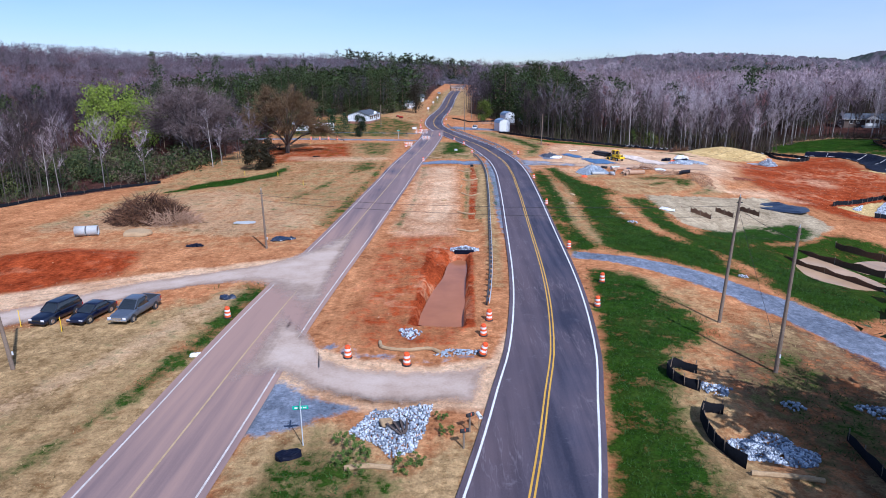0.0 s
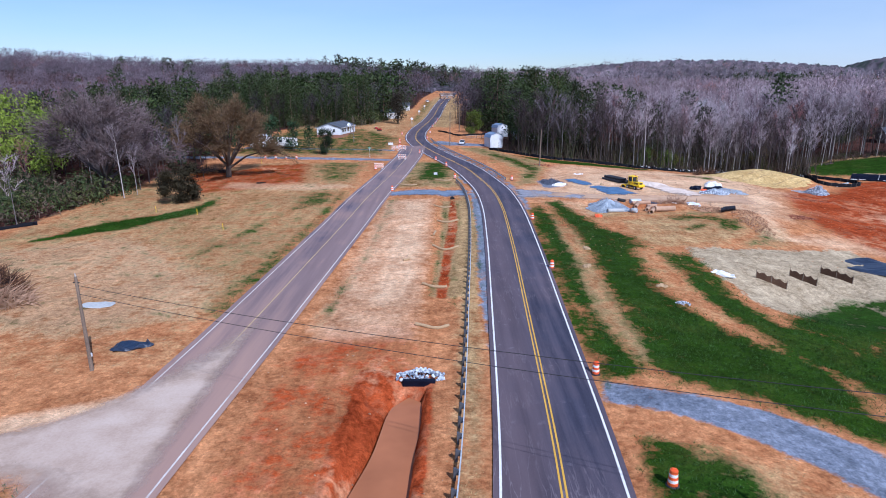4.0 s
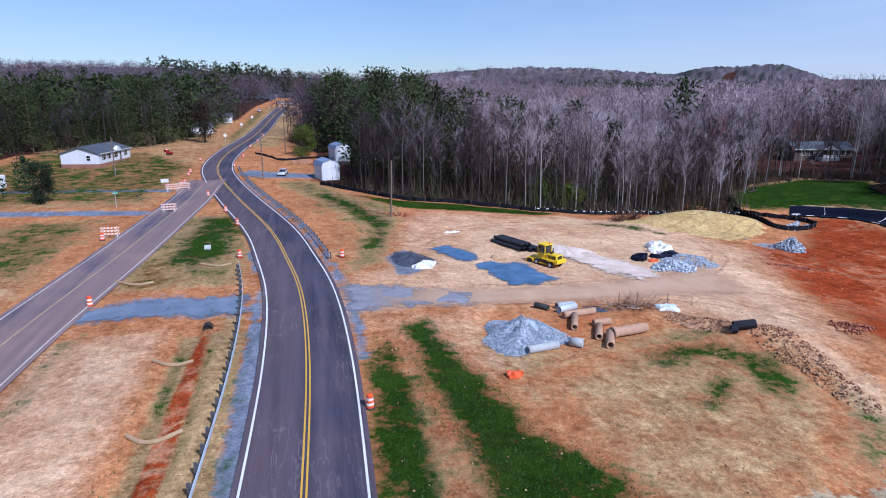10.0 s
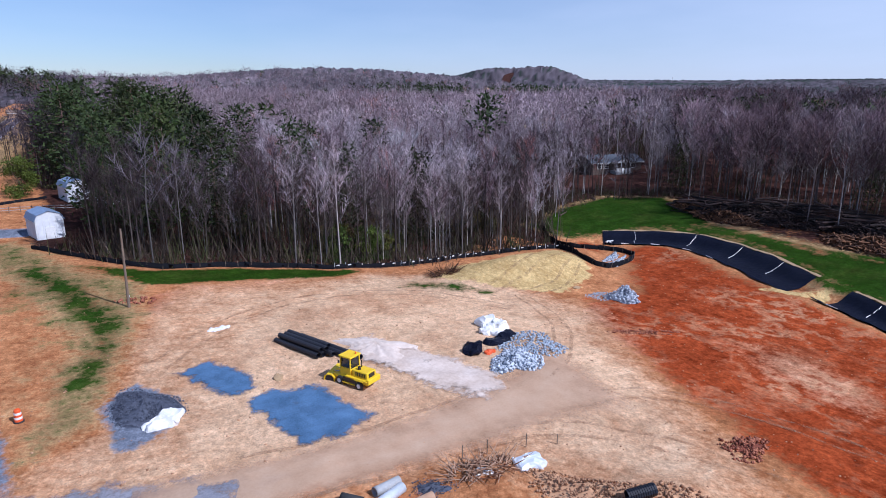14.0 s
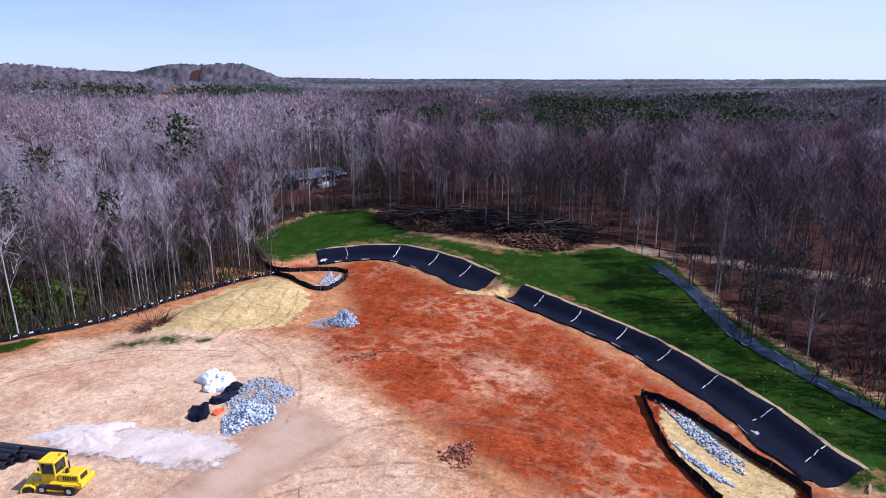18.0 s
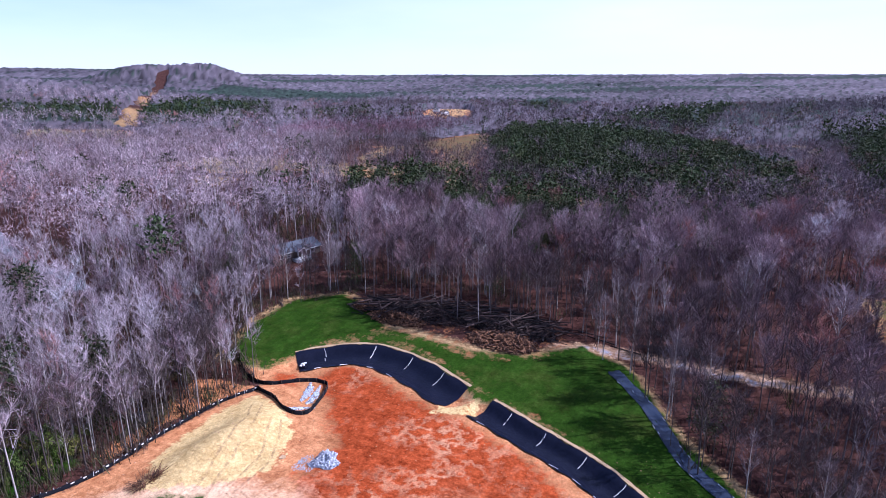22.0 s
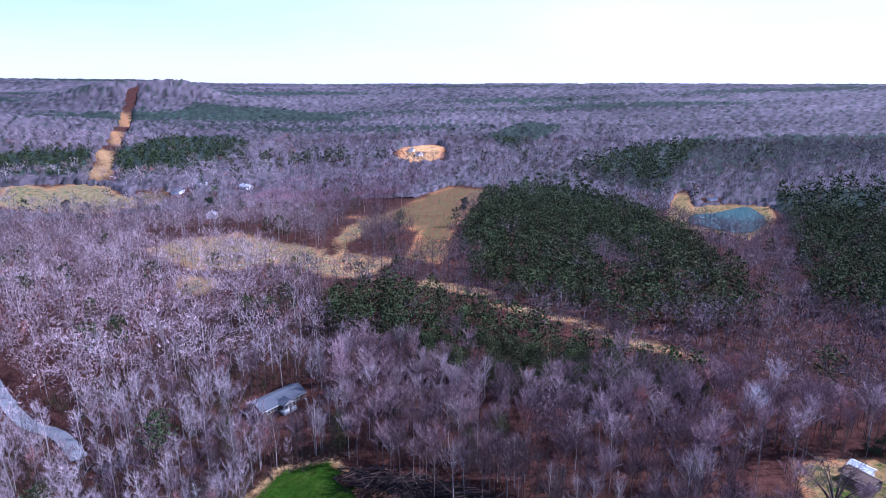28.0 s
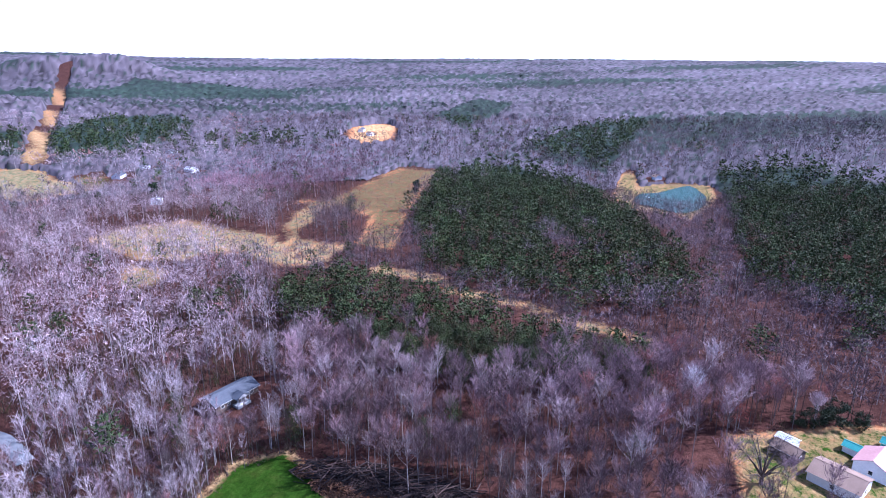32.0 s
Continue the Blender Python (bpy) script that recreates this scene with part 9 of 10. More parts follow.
# ---- buildings ----
def gable_house(name, x, y, turn, length, depth, wall, rise, wall_mat, roof_mat, label, category="house", openings=(), over=0.4, base=None, gable=None, group=""):
    """A house with its ridge along its own x; openings: (side, where along, sill, wide, high, kind)."""
    h = thing(name, x, y, turn, label=label, category=category, group=group)
    hl, hd = length / 2, depth / 2
    low = -1.2
    z0 = 0.0
    if base:
        part("skirting", box((length + 0.04, depth + 0.04, 0.6 - low), (0, 0, (0.6 + low) / 2)), base, h, "brick skirting")
        z0 = 0.6
    cuts = {"s": [], "n": []}
    wallbm = box((length, depth, wall - z0 + (0 if base else -low)), (0, 0, (z0 + wall) / 2 + (0 if base else low / 2)))
    part("wall", wallbm, wall_mat, h)
    for sx in (-1, 1):
        bm = slab([(-hd, 0), (hd, 0), (0, rise)], 0.16)
        bmesh.ops.rotate(bm, cent=(0, 0, 0), matrix=Matrix.Rotation(math.pi / 2, 3, "Z"), verts=bm.verts)
        bmesh.ops.translate(bm, vec=(sx * (hl - 0.08), 0, wall), verts=bm.verts)
        part("gable", bm, gable or wall_mat, h)
    slope = math.hypot(hd + over, rise * (hd + over) / hd)
    ang = math.degrees(math.atan2(rise, hd))
    for sy in (-1, 1):
        roof = part("roof_slope", box((length + 2 * over, slope, 0.14), (0, sy * (hd + over) / 2, wall + rise - rise * (hd + over) / hd / 2 + 0.09), (-sy * ang, 0, 0)), roof_mat, h)
    part("ridge_cap", box((length + 2 * over, 0.3, 0.08), (0, 0, wall + rise + 0.17), bevel=0.02), roof_mat, h)
    for sy in (-1, 1):
        part("fascia", box((length + 2 * over, 0.05, 0.18), (0, sy * (hd + over), wall - rise * over / hd + 0.05)), WHITE_PAINT, h, "white eaves board")
    for side, u, sill, w, hh, kind in openings:
        if side in "sn":
            at, a = (u, (-hd - 0.01) if side == "s" else hd + 0.01, sill + hh / 2), 0
            size = lambda q, t: (w + q, t, hh + q)
            off = (0, -1 if side == "s" else 1, 0)
        else:
            at, a = ((-hl - 0.01) if side == "w" else hl + 0.01, u, sill + hh / 2), 90
            size = lambda q, t: (t, w + q, hh + q)
            off = (-1 if side == "w" else 1, 0, 0)
        if kind == "door":
            d = part("door", box(size(0, 0.06), at, bevel=0.008), DARK_WALL if wall_mat is SIDING else WHITE_PAINT, h, "panelled door")
            part("door_frame", box(size(0.16, 0.03), at), WHITE_PAINT, d)
        else:
            win = part("window", box(size(0.2, 0.06), at, bevel=0.008), WHITE_PAINT, h, "white window frame")
            pane_at = (at[0] + off[0] * 0.035, at[1] + off[1] * 0.035, at[2])
            part("pane", box(size(-0.06, 0.02), pane_at), WINDOW, win, "dark pane")
            part("glazing_bar", box((w if side in "sn" else 0.03, 0.03 if side in "sn" else w, 0.05), (at[0] + off[0] * 0.05, at[1] + off[1] * 0.05, at[2])), WHITE_PAINT, win)
            if kind == "shutters":
                for k in (-1, 1):
                    p = (at[0] + (k * (w / 2 + 0.28) if side in "sn" else 0), at[1] + (0 if side in "sn" else k * (w / 2 + 0.28)), at[2])
                    part("shutter", box((0.36, 0.05, hh) if side in "sn" else (0.05, 0.36, hh), p), NAVY, win, "dark shutter")
    return h


home = gable_house("mobile_home", -36.6, 267.9, 82, 18.2, 9.0, 3.1, 1.5, SIDING, ROOF_GREY, "white double-wide mobile home with grey roof on a grassy lot", "mobile home",
                   [("s", -6.4, 1.4, 1.0, 1.3, "shutters"), ("s", -3.6, 1.4, 1.0, 1.3, "shutters"), ("s", 0.2, 1.4, 1.6, 1.3, "shutters"), ("s", 3.0, 0.7, 1.0, 2.0, "door"), ("s", 6.2, 1.4, 1.0, 1.3, "shutters"), ("w", -2, 1.4, 0.9, 1.2, "window")], base=BRICK)
bm = slab([(-1.8, 0), (1.8, 0), (0, 1.1)], 0.9)
part("dormer_gable", bm, SIDING, home).location = (1.6, -4.4, 3.1)
for k in range(4):
    part("step", box((1.4, 0.32, 0.18), (3.0, -4.3 - 0.3 * k, 0.62 - 0.18 * k), bevel=0.01), POST_WOOD, home)
for sx in (2.3, 3.7):
    part("step_rail", rod((sx, -4.2, 1.6), (sx, -5.4, 1.0), 0.03, n=6), WHITE_PAINT, home)

ranch = gable_house("ranch_house", 164.5, 249.5, -12, 17, 8, 2.7, 1.7, DARK_WALL, ROOF_GREY, "low dark ranch house with white gabled porch among bare trees", "house",
                    [("s", -6, 0.9, 1.2, 1.2, "window"), ("s", -3.6, 0.9, 1.2, 1.2, "window"), ("s", 5.5, 0.9, 1.6, 1.2, "window"), ("w", 0, 0.9, 1.2, 1.2, "window")], over=0.6)
bm = slab([(-2.6, 0), (2.6, 0), (0, 1.45)], 0.2)
part("porch_gable", bm, WHITE_PAINT, ranch, "white porch gable").location = (0.4, -6.6, 2.7)
for sx in (-2.3, -0.8, 0.8, 2.3):
    part("porch_post", box((0.16, 0.16, 2.9), (0.4 + sx, -6.6, 1.2), bevel=0.01), WHITE_PAINT, ranch)
part("porch_floor", box((5.2, 3.0, 0.9), (0.4, -5.4, -0.2)), CONCRETE, ranch)
part("porch_rail", box((4.8, 0.06, 0.9), (0.4, -6.7, 0.7)), WHITE_PAINT, ranch)
for sy in (-1, 1):
    part("porch_roof", box((3.2, 3.6, 0.12), (0.4 + sy * 1.42, -5.2, 3.55), (0, sy * 29, 0)), ROOF_GREY, ranch)


def shed(x, y, turn, w, d, hgt, label):
    s = thing("garden_shed", x, y, turn, label=label, category="shed", group="white gambrel sheds at the wood's edge")
    part("wall", box((w, d, hgt + 0.8), (0, 0, hgt / 2 - 0.4)), SIDING, s)
    prof = [(-w / 2 - 0.15, 0), (-w / 2 + 0.35, 1.0), (0, 1.6), (w / 2 - 0.35, 1.0), (w / 2 + 0.15, 0)]
    for sy in (-1, 1):
        bm = slab([(-w / 2, 0), (w / 2, 0), (w / 2 - 0.4, 0.95), (0, 1.52), (-w / 2 + 0.4, 0.95)], 0.1)
        part("gambrel_gable", bm, SIDING, s).location = (0, sy * (d / 2 - 0.05), hgt)
    for (xa, za), (xb, zb_) in zip(prof, prof[1:]):
        part("roof_slope", box((math.hypot(xb - xa, zb_ - za) + 0.06, d + 0.3, 0.07), ((xa + xb) / 2, 0, hgt + (za + zb_) / 2 + 0.03), (0, -math.degrees(math.atan2(zb_ - za, xb - xa)), 0)), ROOF_BLUE, s, "blue-grey metal roof")
    part("door", box((1.5, 0.06, 2.0), (0, -d / 2 - 0.02, 1.0), bevel=0.01), WHITE_PAINT, s, "white double door")
    for k in range(5):
        part("batten", box((0.06, 0.05, hgt), (-w / 2 + 0.15 + k * (w - 0.3) / 4, -d / 2 - 0.03, hgt / 2)), WHITE_PAINT, s)
    return s


shed(20.4, 239.4, 15, 4.2, 6.0, 3.1, "white gambrel-roofed storage shed with blue-grey metal roof")
shed(25.2, 272, 15, 4.4, 6.5, 3.1, "white gambrel-roofed shed farther back among trees")
gable_house("small_house", 33, 262, 20, 7, 5, 2.6, 1.2, SIDING, ROOF_GREY, "small white outbuilding half hidden by bare trees", "shed")
gable_house("small_house", -24, 352, 10, 9, 6, 2.6, 1.5, SIDING, ROOF_GREY, "small white house beyond the evergreen trees", "house", [("s", 0, 0.9, 1, 1.2, "window")])
gable_house("small_house", -22, 405, 10, 9, 6, 2.6, 1.5, SIDING, ROOF_GREY, "grey-roofed house far up the road", "house", [("s", 0, 0.9, 1, 1.2, "window")])
gable_house("roadside_house", 4, 520, 10, 9, 6, 2.6, 1.5, CLAY_PIPE, ROOF_BROWN, "tan house at the far rise of the road", "house", [("s", 0, 0.9, 1, 1.2, "window")])
trailer = thing("travel_trailer", -47.5, 231, 75, label="white travel trailer half hidden behind young pines", category="trailer")
part("body", box((2.4, 9.5, 2.6), (0, 0, 1.9), bevel=0.2), WHITE_PAINT, trailer)
part("roof_unit", box((0.8, 1.2, 0.3), (0, 0.5, 3.3), bevel=0.08), WHITE_PAINT, trailer)
for k in (-2.6, 0, 2.6):
    part("window", box((0.04, 1.2, 0.7), (1.215, k, 2.2)), WINDOW, trailer, "dark window")
    part("window", box((0.04, 1.2, 0.7), (-1.215, k, 2.2)), WINDOW, trailer, "dark window")
for sx in (-1.1, 1.1):
    for k in (-0.5, 0.5):
        part("wheel", rod((sx - 0.1, k, 0.35), (sx + 0.1, k, 0.35), 0.35, n=16), RUBBER, trailer)
gable_house("shed", -56, 236, 10, 6, 4, 2.6, 1.0, SIDING, STEEL, "white open-sided shed behind young pines", "shed")

# the hamlet east of the woods
gable_house("brown_roofed_house", 198.6, 66.0, 62, 13, 10, 2.9, 1.8, WHITE_PAINT, ROOF_BROWN, "long brown-roofed house with a pale porch in a clearing", "house", [("s", -3, 0.9, 1.1, 1.2, "window"), ("s", 0, 0.2, 1, 2, "door"), ("s", 3, 0.9, 1.1, 1.2, "window"), ("w", 0, 0.9, 1.1, 1.2, "window"), ("n", 0, 0.9, 1.1, 1.2, "window")])
gable_house("pink_roofed_house", 209.5, 55.0, -28, 10, 9, 3.4, 2.2, SIDING, ROOF_PINK, "pale house with a faded red metal roof", "house", [("s", -3, 0.9, 1.1, 1.2, "window"), ("s", 2, 0.9, 1.1, 1.2, "window"), ("w", 0, 0.9, 1.1, 1.2, "window")])
gable_house("small_brown_house", 206.4, 78.0, 55, 7.5, 5.2, 2.6, 1.5, DARK_WALL, ROOF_BROWN, "small brown-roofed cottage at the clearing's edge", "house", [("w", 0, 0.9, 1.0, 1.1, "window")])
gable_house("metal_carport", 211.8, 77.6, 60, 5.5, 3.6, 2.3, 0.7, SIDING, STEEL, "pale metal-roofed lean-to behind the cottage", "shed")
gable_house("teal_shed", 216.0, 59.8, 60, 4.2, 3.4, 2.2, 1.0, SIDING, TEAL, "small shed with a teal metal roof", "shed")
gable_house("teal_shed", 222.6, 49.0, 60, 3.6, 3.0, 2.2, 1.0, TEAL, TEAL, "small teal painted shed", "shed")
# far farmsteads
for n, (x, y, a, l, roof, text) in enumerate(((419, 596, 30, 15, ROOF_GREY, "white farmhouse with grey roof at a far meadow"), (463, 612, 70, 8, ROOF_GREY, "small white house among far bare trees"), (540, 656, 10, 11, ROOF_GREY, "white house in far woods"), (356, 484, 40, 10, STEEL, "long pale shed in far woods"),
                                              (755, 536, 20, 15, ROOF_GREY, "dark-roofed house on a far sandy clearing"), (735, 512, 60, 9, ROOF_BROWN, "small barn on a far sandy clearing"), (470, 560, 80, 12, STEEL, "pale metal-roofed outbuilding in far woods"), (627, 146, 40, 6, ROOF_BROWN, "small boathouse beside the farm pond"), (900, 690, 0, 14, STEEL, "pale far building in woods"), (1020, 420, 30, 14, STEEL, "pale far house in woods"))):
    gable_house("far_house", x, y, a, l, 7.5, 3.0, 2.0, SIDING, roof, text, "house", [("s", -2, 0.9, 1.1, 1.2, "window"), ("s", 2, 0.9, 1.1, 1.2, "window")], group="far farmsteads")
dock = thing("pond_dock", 541, 148.5, -30, z=ground_at(556, 118) + 1.2, label="pale wooden dock at the farm pond", category="dock")
for k in range(10):
    part("plank", box((1.6, 0.45, 0.06), (0, -0.5 * k, 0.4)), CONCRETE, dock)
for sx in (-0.7, 0.7):
    for k in (-0.3, -4.4):
        part("pile", rod((sx, k, -1.5), (sx, k, 0.45), 0.1, n=8), POST_WOOD, dock)

# rail fence by the far drive
fence = thing("rail_fence", 12, 262, 0, z=0, label="grey wooden rail fence beside the far drive", category="fence")
for k in range(9):
    x = k * 1.9
    g = ground_at(12 + x, 262 - 0.2 * k)
    part("post", box((0.12, 0.12, 1.6), (x, -0.2 * k, g + 0.5)), POLE_WOOD, fence)
    if k < 8:
        for z in (0.5, 1.0):
            part("rail", rod((x, -0.2 * k, g + z), (x + 1.9, -0.2 * (k + 1), ground_at(13.9 + x, 261.8 - 0.2 * k) + z), 0.05, n=6), CONCRETE, fence)
for x, y, a in ((-24, 288, 20), (-22, 282, 70)):
    t = thing("red_machine", x, y, a, label="small red garden machine on the lawn", category="garden machine")
    part("body", box((0.9, 1.6, 0.6), (0, 0, 0.55), bevel=0.1), LAMP_RED, t)
    for sx in (-0.5, 0.5):
        for sy in (-0.5, 0.5):
            part("wheel", rod((sx - 0.08, sy, 0.28), (sx + 0.08, sy, 0.28), 0.28, n=12), RUBBER, t)


# ---- single trees ----
def single_tree(name, x, y, kind, tall, wood_tint, leaf_tint, label, seed, **more):
    rng = np.random.default_rng(seed)
    wood, leaf = kind(rng, **more)
    t = thing(name, x, y, 0, label=label, category={"weed_clump": "weeds", "dark_bush": "bush", "evergreen_bush": "bush", "hollow_bush": "bush"}.get(name, "tree"))
    n = len(wood[0])
    for nm, (v, f), m, tint in (("trunk", wood, TREE_WOOD, wood_tint), ("crown", leaf, TREE_LEAF, leaf_tint)):
        me = mesh_of(nm, v * tall, f, [m], tint=np.repeat([tint], len(v), 0))
        ob = new(nm, me)
        ob.parent = t
    return t


def round_oak(rng, twigs=9000, reach=0.5, width=0.005, rise=0.55):
    """A broad, round-crowned leafless tree of height one: a short bole, heavy limbs, a dome of fine twigs."""
    wood = [prism((0, 0, -0.03), (0.01, 0, 0.16), 0.036, 0.030, 8)]
    ends = []
    for k in range(13):
        a = k * 2.4 + rng.uniform(0, 0.4)
        up = 0.12 + 0.86 * ((k + 0.5) / 13) ** 0.8
        out = reach * 0.86 * math.sqrt(max(0.02, 1 - (up - 0.18) ** 2 / 0.72))
        e = np.array([math.cos(a) * out, math.sin(a) * out, 0.2 + up * 0.72])
        root = np.array((0.01, 0, 0.10 + 0.006 * k))
        bend = root + (e - root) * 0.42 + np.array((0, 0, 0.05))
        wood += [prism(root, bend, 0.016, 0.011, 5), prism(bend, e, 0.011, 0.002, 5)]
        for j in range(11):
            f = rng.uniform(0.3, 1.0)
            s = bend * (1 - f) + e * f
            b = rng.normal(size=3) * (0.12, 0.12, 0.07) + np.array([math.cos(a), math.sin(a), 0.45]) * 0.07
            wood.append(prism(s, s + b, 0.0045, 0.0012, 3))
            ends.append((s, s + b))
    s0, s1 = np.array([e[0] for e in ends]), np.array([e[1] for e in ends])
    k = rng.integers(0, len(ends), twigs)
    start = s0[k] + (s1[k] - s0[k]) * rng.uniform(0.2, 1.1, (twigs, 1)) + rng.normal(size=(twigs, 3)) * 0.03
    way = (start - (0, 0, 0.35)) * 1.2 + rng.normal(size=(twigs, 3)) * 0.35
    way /= np.linalg.norm(way, axis=1)[:, None]
    return joined(wood), slivers(start, way, rng.uniform(0.03, 0.08, twigs), width, rng)


def leafy(rng, clumps=26, leaves=4200, wide=0.34, low=0.25, size=0.028, droop=0.0):
    """A leafy crown of small blades in uneven clumps, height one."""
    wood = [prism((0, 0, -0.03), (0.02, 0, 0.35), 0.028, 0.018, 7)]
    c = []
    for k in range(clumps):
        a, f = rng.uniform(0, 6.283), rng.uniform(0, 1)
        r = wide * math.sqrt(rng.uniform(0.1, 1)) * (1 - 0.55 * abs(f - 0.45))
        e = np.array([math.cos(a) * r, math.sin(a) * r, low + (0.95 - low) * f])
        c.append(e)
        if k % 2 == 0:
            wood.append(prism((0.01, 0, 0.25), e, 0.010, 0.002, 4))
    c = np.array(c)
    k = rng.integers(0, clumps, leaves)
    start = c[k] + rng.normal(size=(leaves, 3)) * (0.07, 0.07, 0.06)
    way = rng.normal(size=(leaves, 3)) + (0, 0, -droop)
    way /= np.linalg.norm(way, axis=1)[:, None]
    return joined(wood), slivers(start, way, size * rng.uniform(0.7, 1.6, leaves), size * 0.6, rng)


single_tree("round_oak", -66.5, 160.5, round_oak, 22, (0.085, 0.068, 0.066), (0.125, 0.092, 0.090), "broad round-crowned leafless oak before the woods", 1, twigs=15000, reach=0.56)
single_tree("round_oak", -46.5, 177.5, round_oak, 19.5, (0.085, 0.065, 0.055), (0.125, 0.078, 0.040), "broad oak with rusty budding crown beside the field", 2, twigs=22000, reach=0.62)
single_tree("round_oak", -76, 180, round_oak, 20, (0.10, 0.08, 0.075), (0.24, 0.185, 0.195), "broad leafless oak at the woods' edge", 3)
single_tree("willow", -93, 173, leafy, 19.5, (0.12, 0.09, 0.06), (0.19, 0.25, 0.030), "yellow-green budding willow before dark woods", 4, clumps=30, leaves=5200, wide=0.42, size=0.03, droop=0.6)
single_tree("willow", -84, 171, leafy, 16, (0.12, 0.09, 0.06), (0.16, 0.22, 0.028), "smaller yellow-green budding willow", 5, clumps=20, leaves=3200, wide=0.36, size=0.032, droop=0.6)
single_tree("dark_bush", -46.2, 149.5, leafy, 7.2, (0.08, 0.05, 0.04), (0.034, 0.028, 0.014), "dense dark brown bush on the field", 6, clumps=30, leaves=7600, wide=0.55, low=0.1, size=0.05)
single_tree("cedar", -30.7, 215.8, leafy, 7.2, (0.08, 0.06, 0.045), (0.018, 0.032, 0.014), "dense dark green cedar on the lawn", 7, clumps=34, leaves=4600, wide=0.26, low=0.08, size=0.04)
single_tree("cedar", -64.8, 195, leafy, 3.2, (0.08, 0.06, 0.045), (0.03, 0.055, 0.02), "small round evergreen bush beside logs", 8, clumps=14, leaves=1200, wide=0.4, low=0.1, size=0.08)
single_tree("cedar", -17.5, 318, leafy, 14, (0.08, 0.06, 0.045), (0.035, 0.028, 0.018), "tall dark reddish cedar beside the far road", 9, clumps=34, leaves=4600, wide=0.22, low=0.15, size=0.03)
for k, (x, y, h) in enumerate(((-42, 222.5, 9), (-48, 221, 11), (-53.5, 224, 10), (-38.5, 229, 7), (-58, 219, 12), (-63, 212, 12), (-70, 204, 11), (-76, 196, 12))):
    single_tree("young_pine", x, y, pine_tree, h, (0.12, 0.08, 0.06), (0.028, 0.058, 0.024), "young dark green pine by the trailer" if k < 5 else "dark green pine at the field's edge", 20 + k, h=1.0, tufts=520, size=0.075, bare=0.12, wide=0.24, ring=6)
for k, (x, y) in enumerate(((27.6, 30.8), (30.5, 29.0))):
    single_tree("thin_pine", x, y, pine_tree, 13.5 - k, (0.13, 0.10, 0.08), (0.05, 0.07, 0.03), "thin tall pine with a sparse crown beside the riprap", 40 + k, h=1.0, tufts=300, size=0.05, bare=0.55, wide=0.12, ring=6)
single_tree("lone_cedar", 455, 315, leafy, 9, (0.08, 0.06, 0.045), (0.018, 0.035, 0.014), "lone dark cedar on a far brown field", 60, clumps=20, leaves=1400, wide=0.34, low=0.1, size=0.09)
for k, (x, y, h) in enumerate(((315, 600, 10), (324, 588, 8), (360, 488, 14), (352, 560, 9))):
    single_tree("far_cedar", x, y, leafy, h, (0.08, 0.06, 0.045), (0.02, 0.038, 0.015), "dark evergreen standing in a far meadow", 61 + k, clumps=18, leaves=1100, wide=0.3, low=0.1, size=0.1)
single_tree("roadside_pine", 15.5, 279, leafy, 8.5, (0.10, 0.08, 0.05), (0.085, 0.115, 0.018), "yellow-green young pine beside the far road", 71, clumps=26, leaves=3600, wide=0.42, low=0.06, size=0.045)
single_tree("lone_pine", 117, 246.5, pine_tree, 27, (0.13, 0.10, 0.08), (0.04, 0.06, 0.022), "tall lone pine rising above bare woods", 70, h=1.0, tufts=260, size=0.045, bare=0.66, wide=0.10, ring=6)
for k, (x, y, c) in enumerate(((62, 236, (0.20, 0.055, 0.05)), (214, 94, (0.26, 0.08, 0.06)), (54, 232, (0.16, 0.06, 0.05)))):
    single_tree("red_maple", x, y, round_oak, 13, (0.14, 0.11, 0.10), c, "red-budding maple among bare trees", 75 + k, twigs=2600, reach=0.34, width=0.006)
for k, (x, y, h) in enumerate(((226, 68, 7), (229, 62, 8.5), (224, 73, 5.5), (231, 55, 6))):
    single_tree("evergreen_bush", x, y, leafy, h, (0.08, 0.06, 0.045), (0.024, 0.036, 0.018), "dense dark evergreen behind the hamlet's sheds", 84 + k, clumps=22, leaves=1800, wide=0.5, low=0.1, size=0.07)
single_tree("bare_garden_tree", 190, 86, round_oak, 17, (0.10, 0.08, 0.07), (0.13, 0.10, 0.095), "dark bare tree in the clearing", 80, twigs=2600, reach=0.55)


# olive brush in the hollow below the sand bank
rng = np.random.default_rng(52)
for k in range(44):
    f = k / 43
    x, y = (60 + 14 * rng.uniform(), 208 + 13 * rng.uniform()) if k < 20 else (75 + 28 * rng.uniform(), 217 + 13 * rng.uniform())
    green = (0.105, 0.125, 0.026) if k < 20 else (0.105, 0.092, 0.038)
    single_tree("hollow_bush", x, y, leafy, rng.uniform(2.2, 5.5), (0.12, 0.09, 0.06), tuple(c * rng.uniform(0.7, 1.2) for c in green), "olive-green budding bush under bare trees", 500 + k, clumps=14, leaves=520, wide=0.42, low=0.1, size=0.07)


# weeds round the drain inlet
for k, (x, y, h) in enumerate(((-5.2, 32.2, 0.8), (-4.4, 31.2, 1.0), (-3.5, 30.4, 0.8), (-4.9, 30.2, 0.7), (-1.2, 29.7, 0.9), (-0.5, 30.3, 0.7), (1.2, 33.4, 0.7), (0.9, 35.2, 0.6), (-3.9, 29.2, 0.6))):
    single_tree("weed_clump", x, y, leafy, h, (0.10, 0.08, 0.05), (0.095, 0.150, 0.030), "clump of fresh green weeds beside the drain inlet", 400 + k, clumps=16, leaves=1500, wide=0.85, low=0.05, size=0.075)


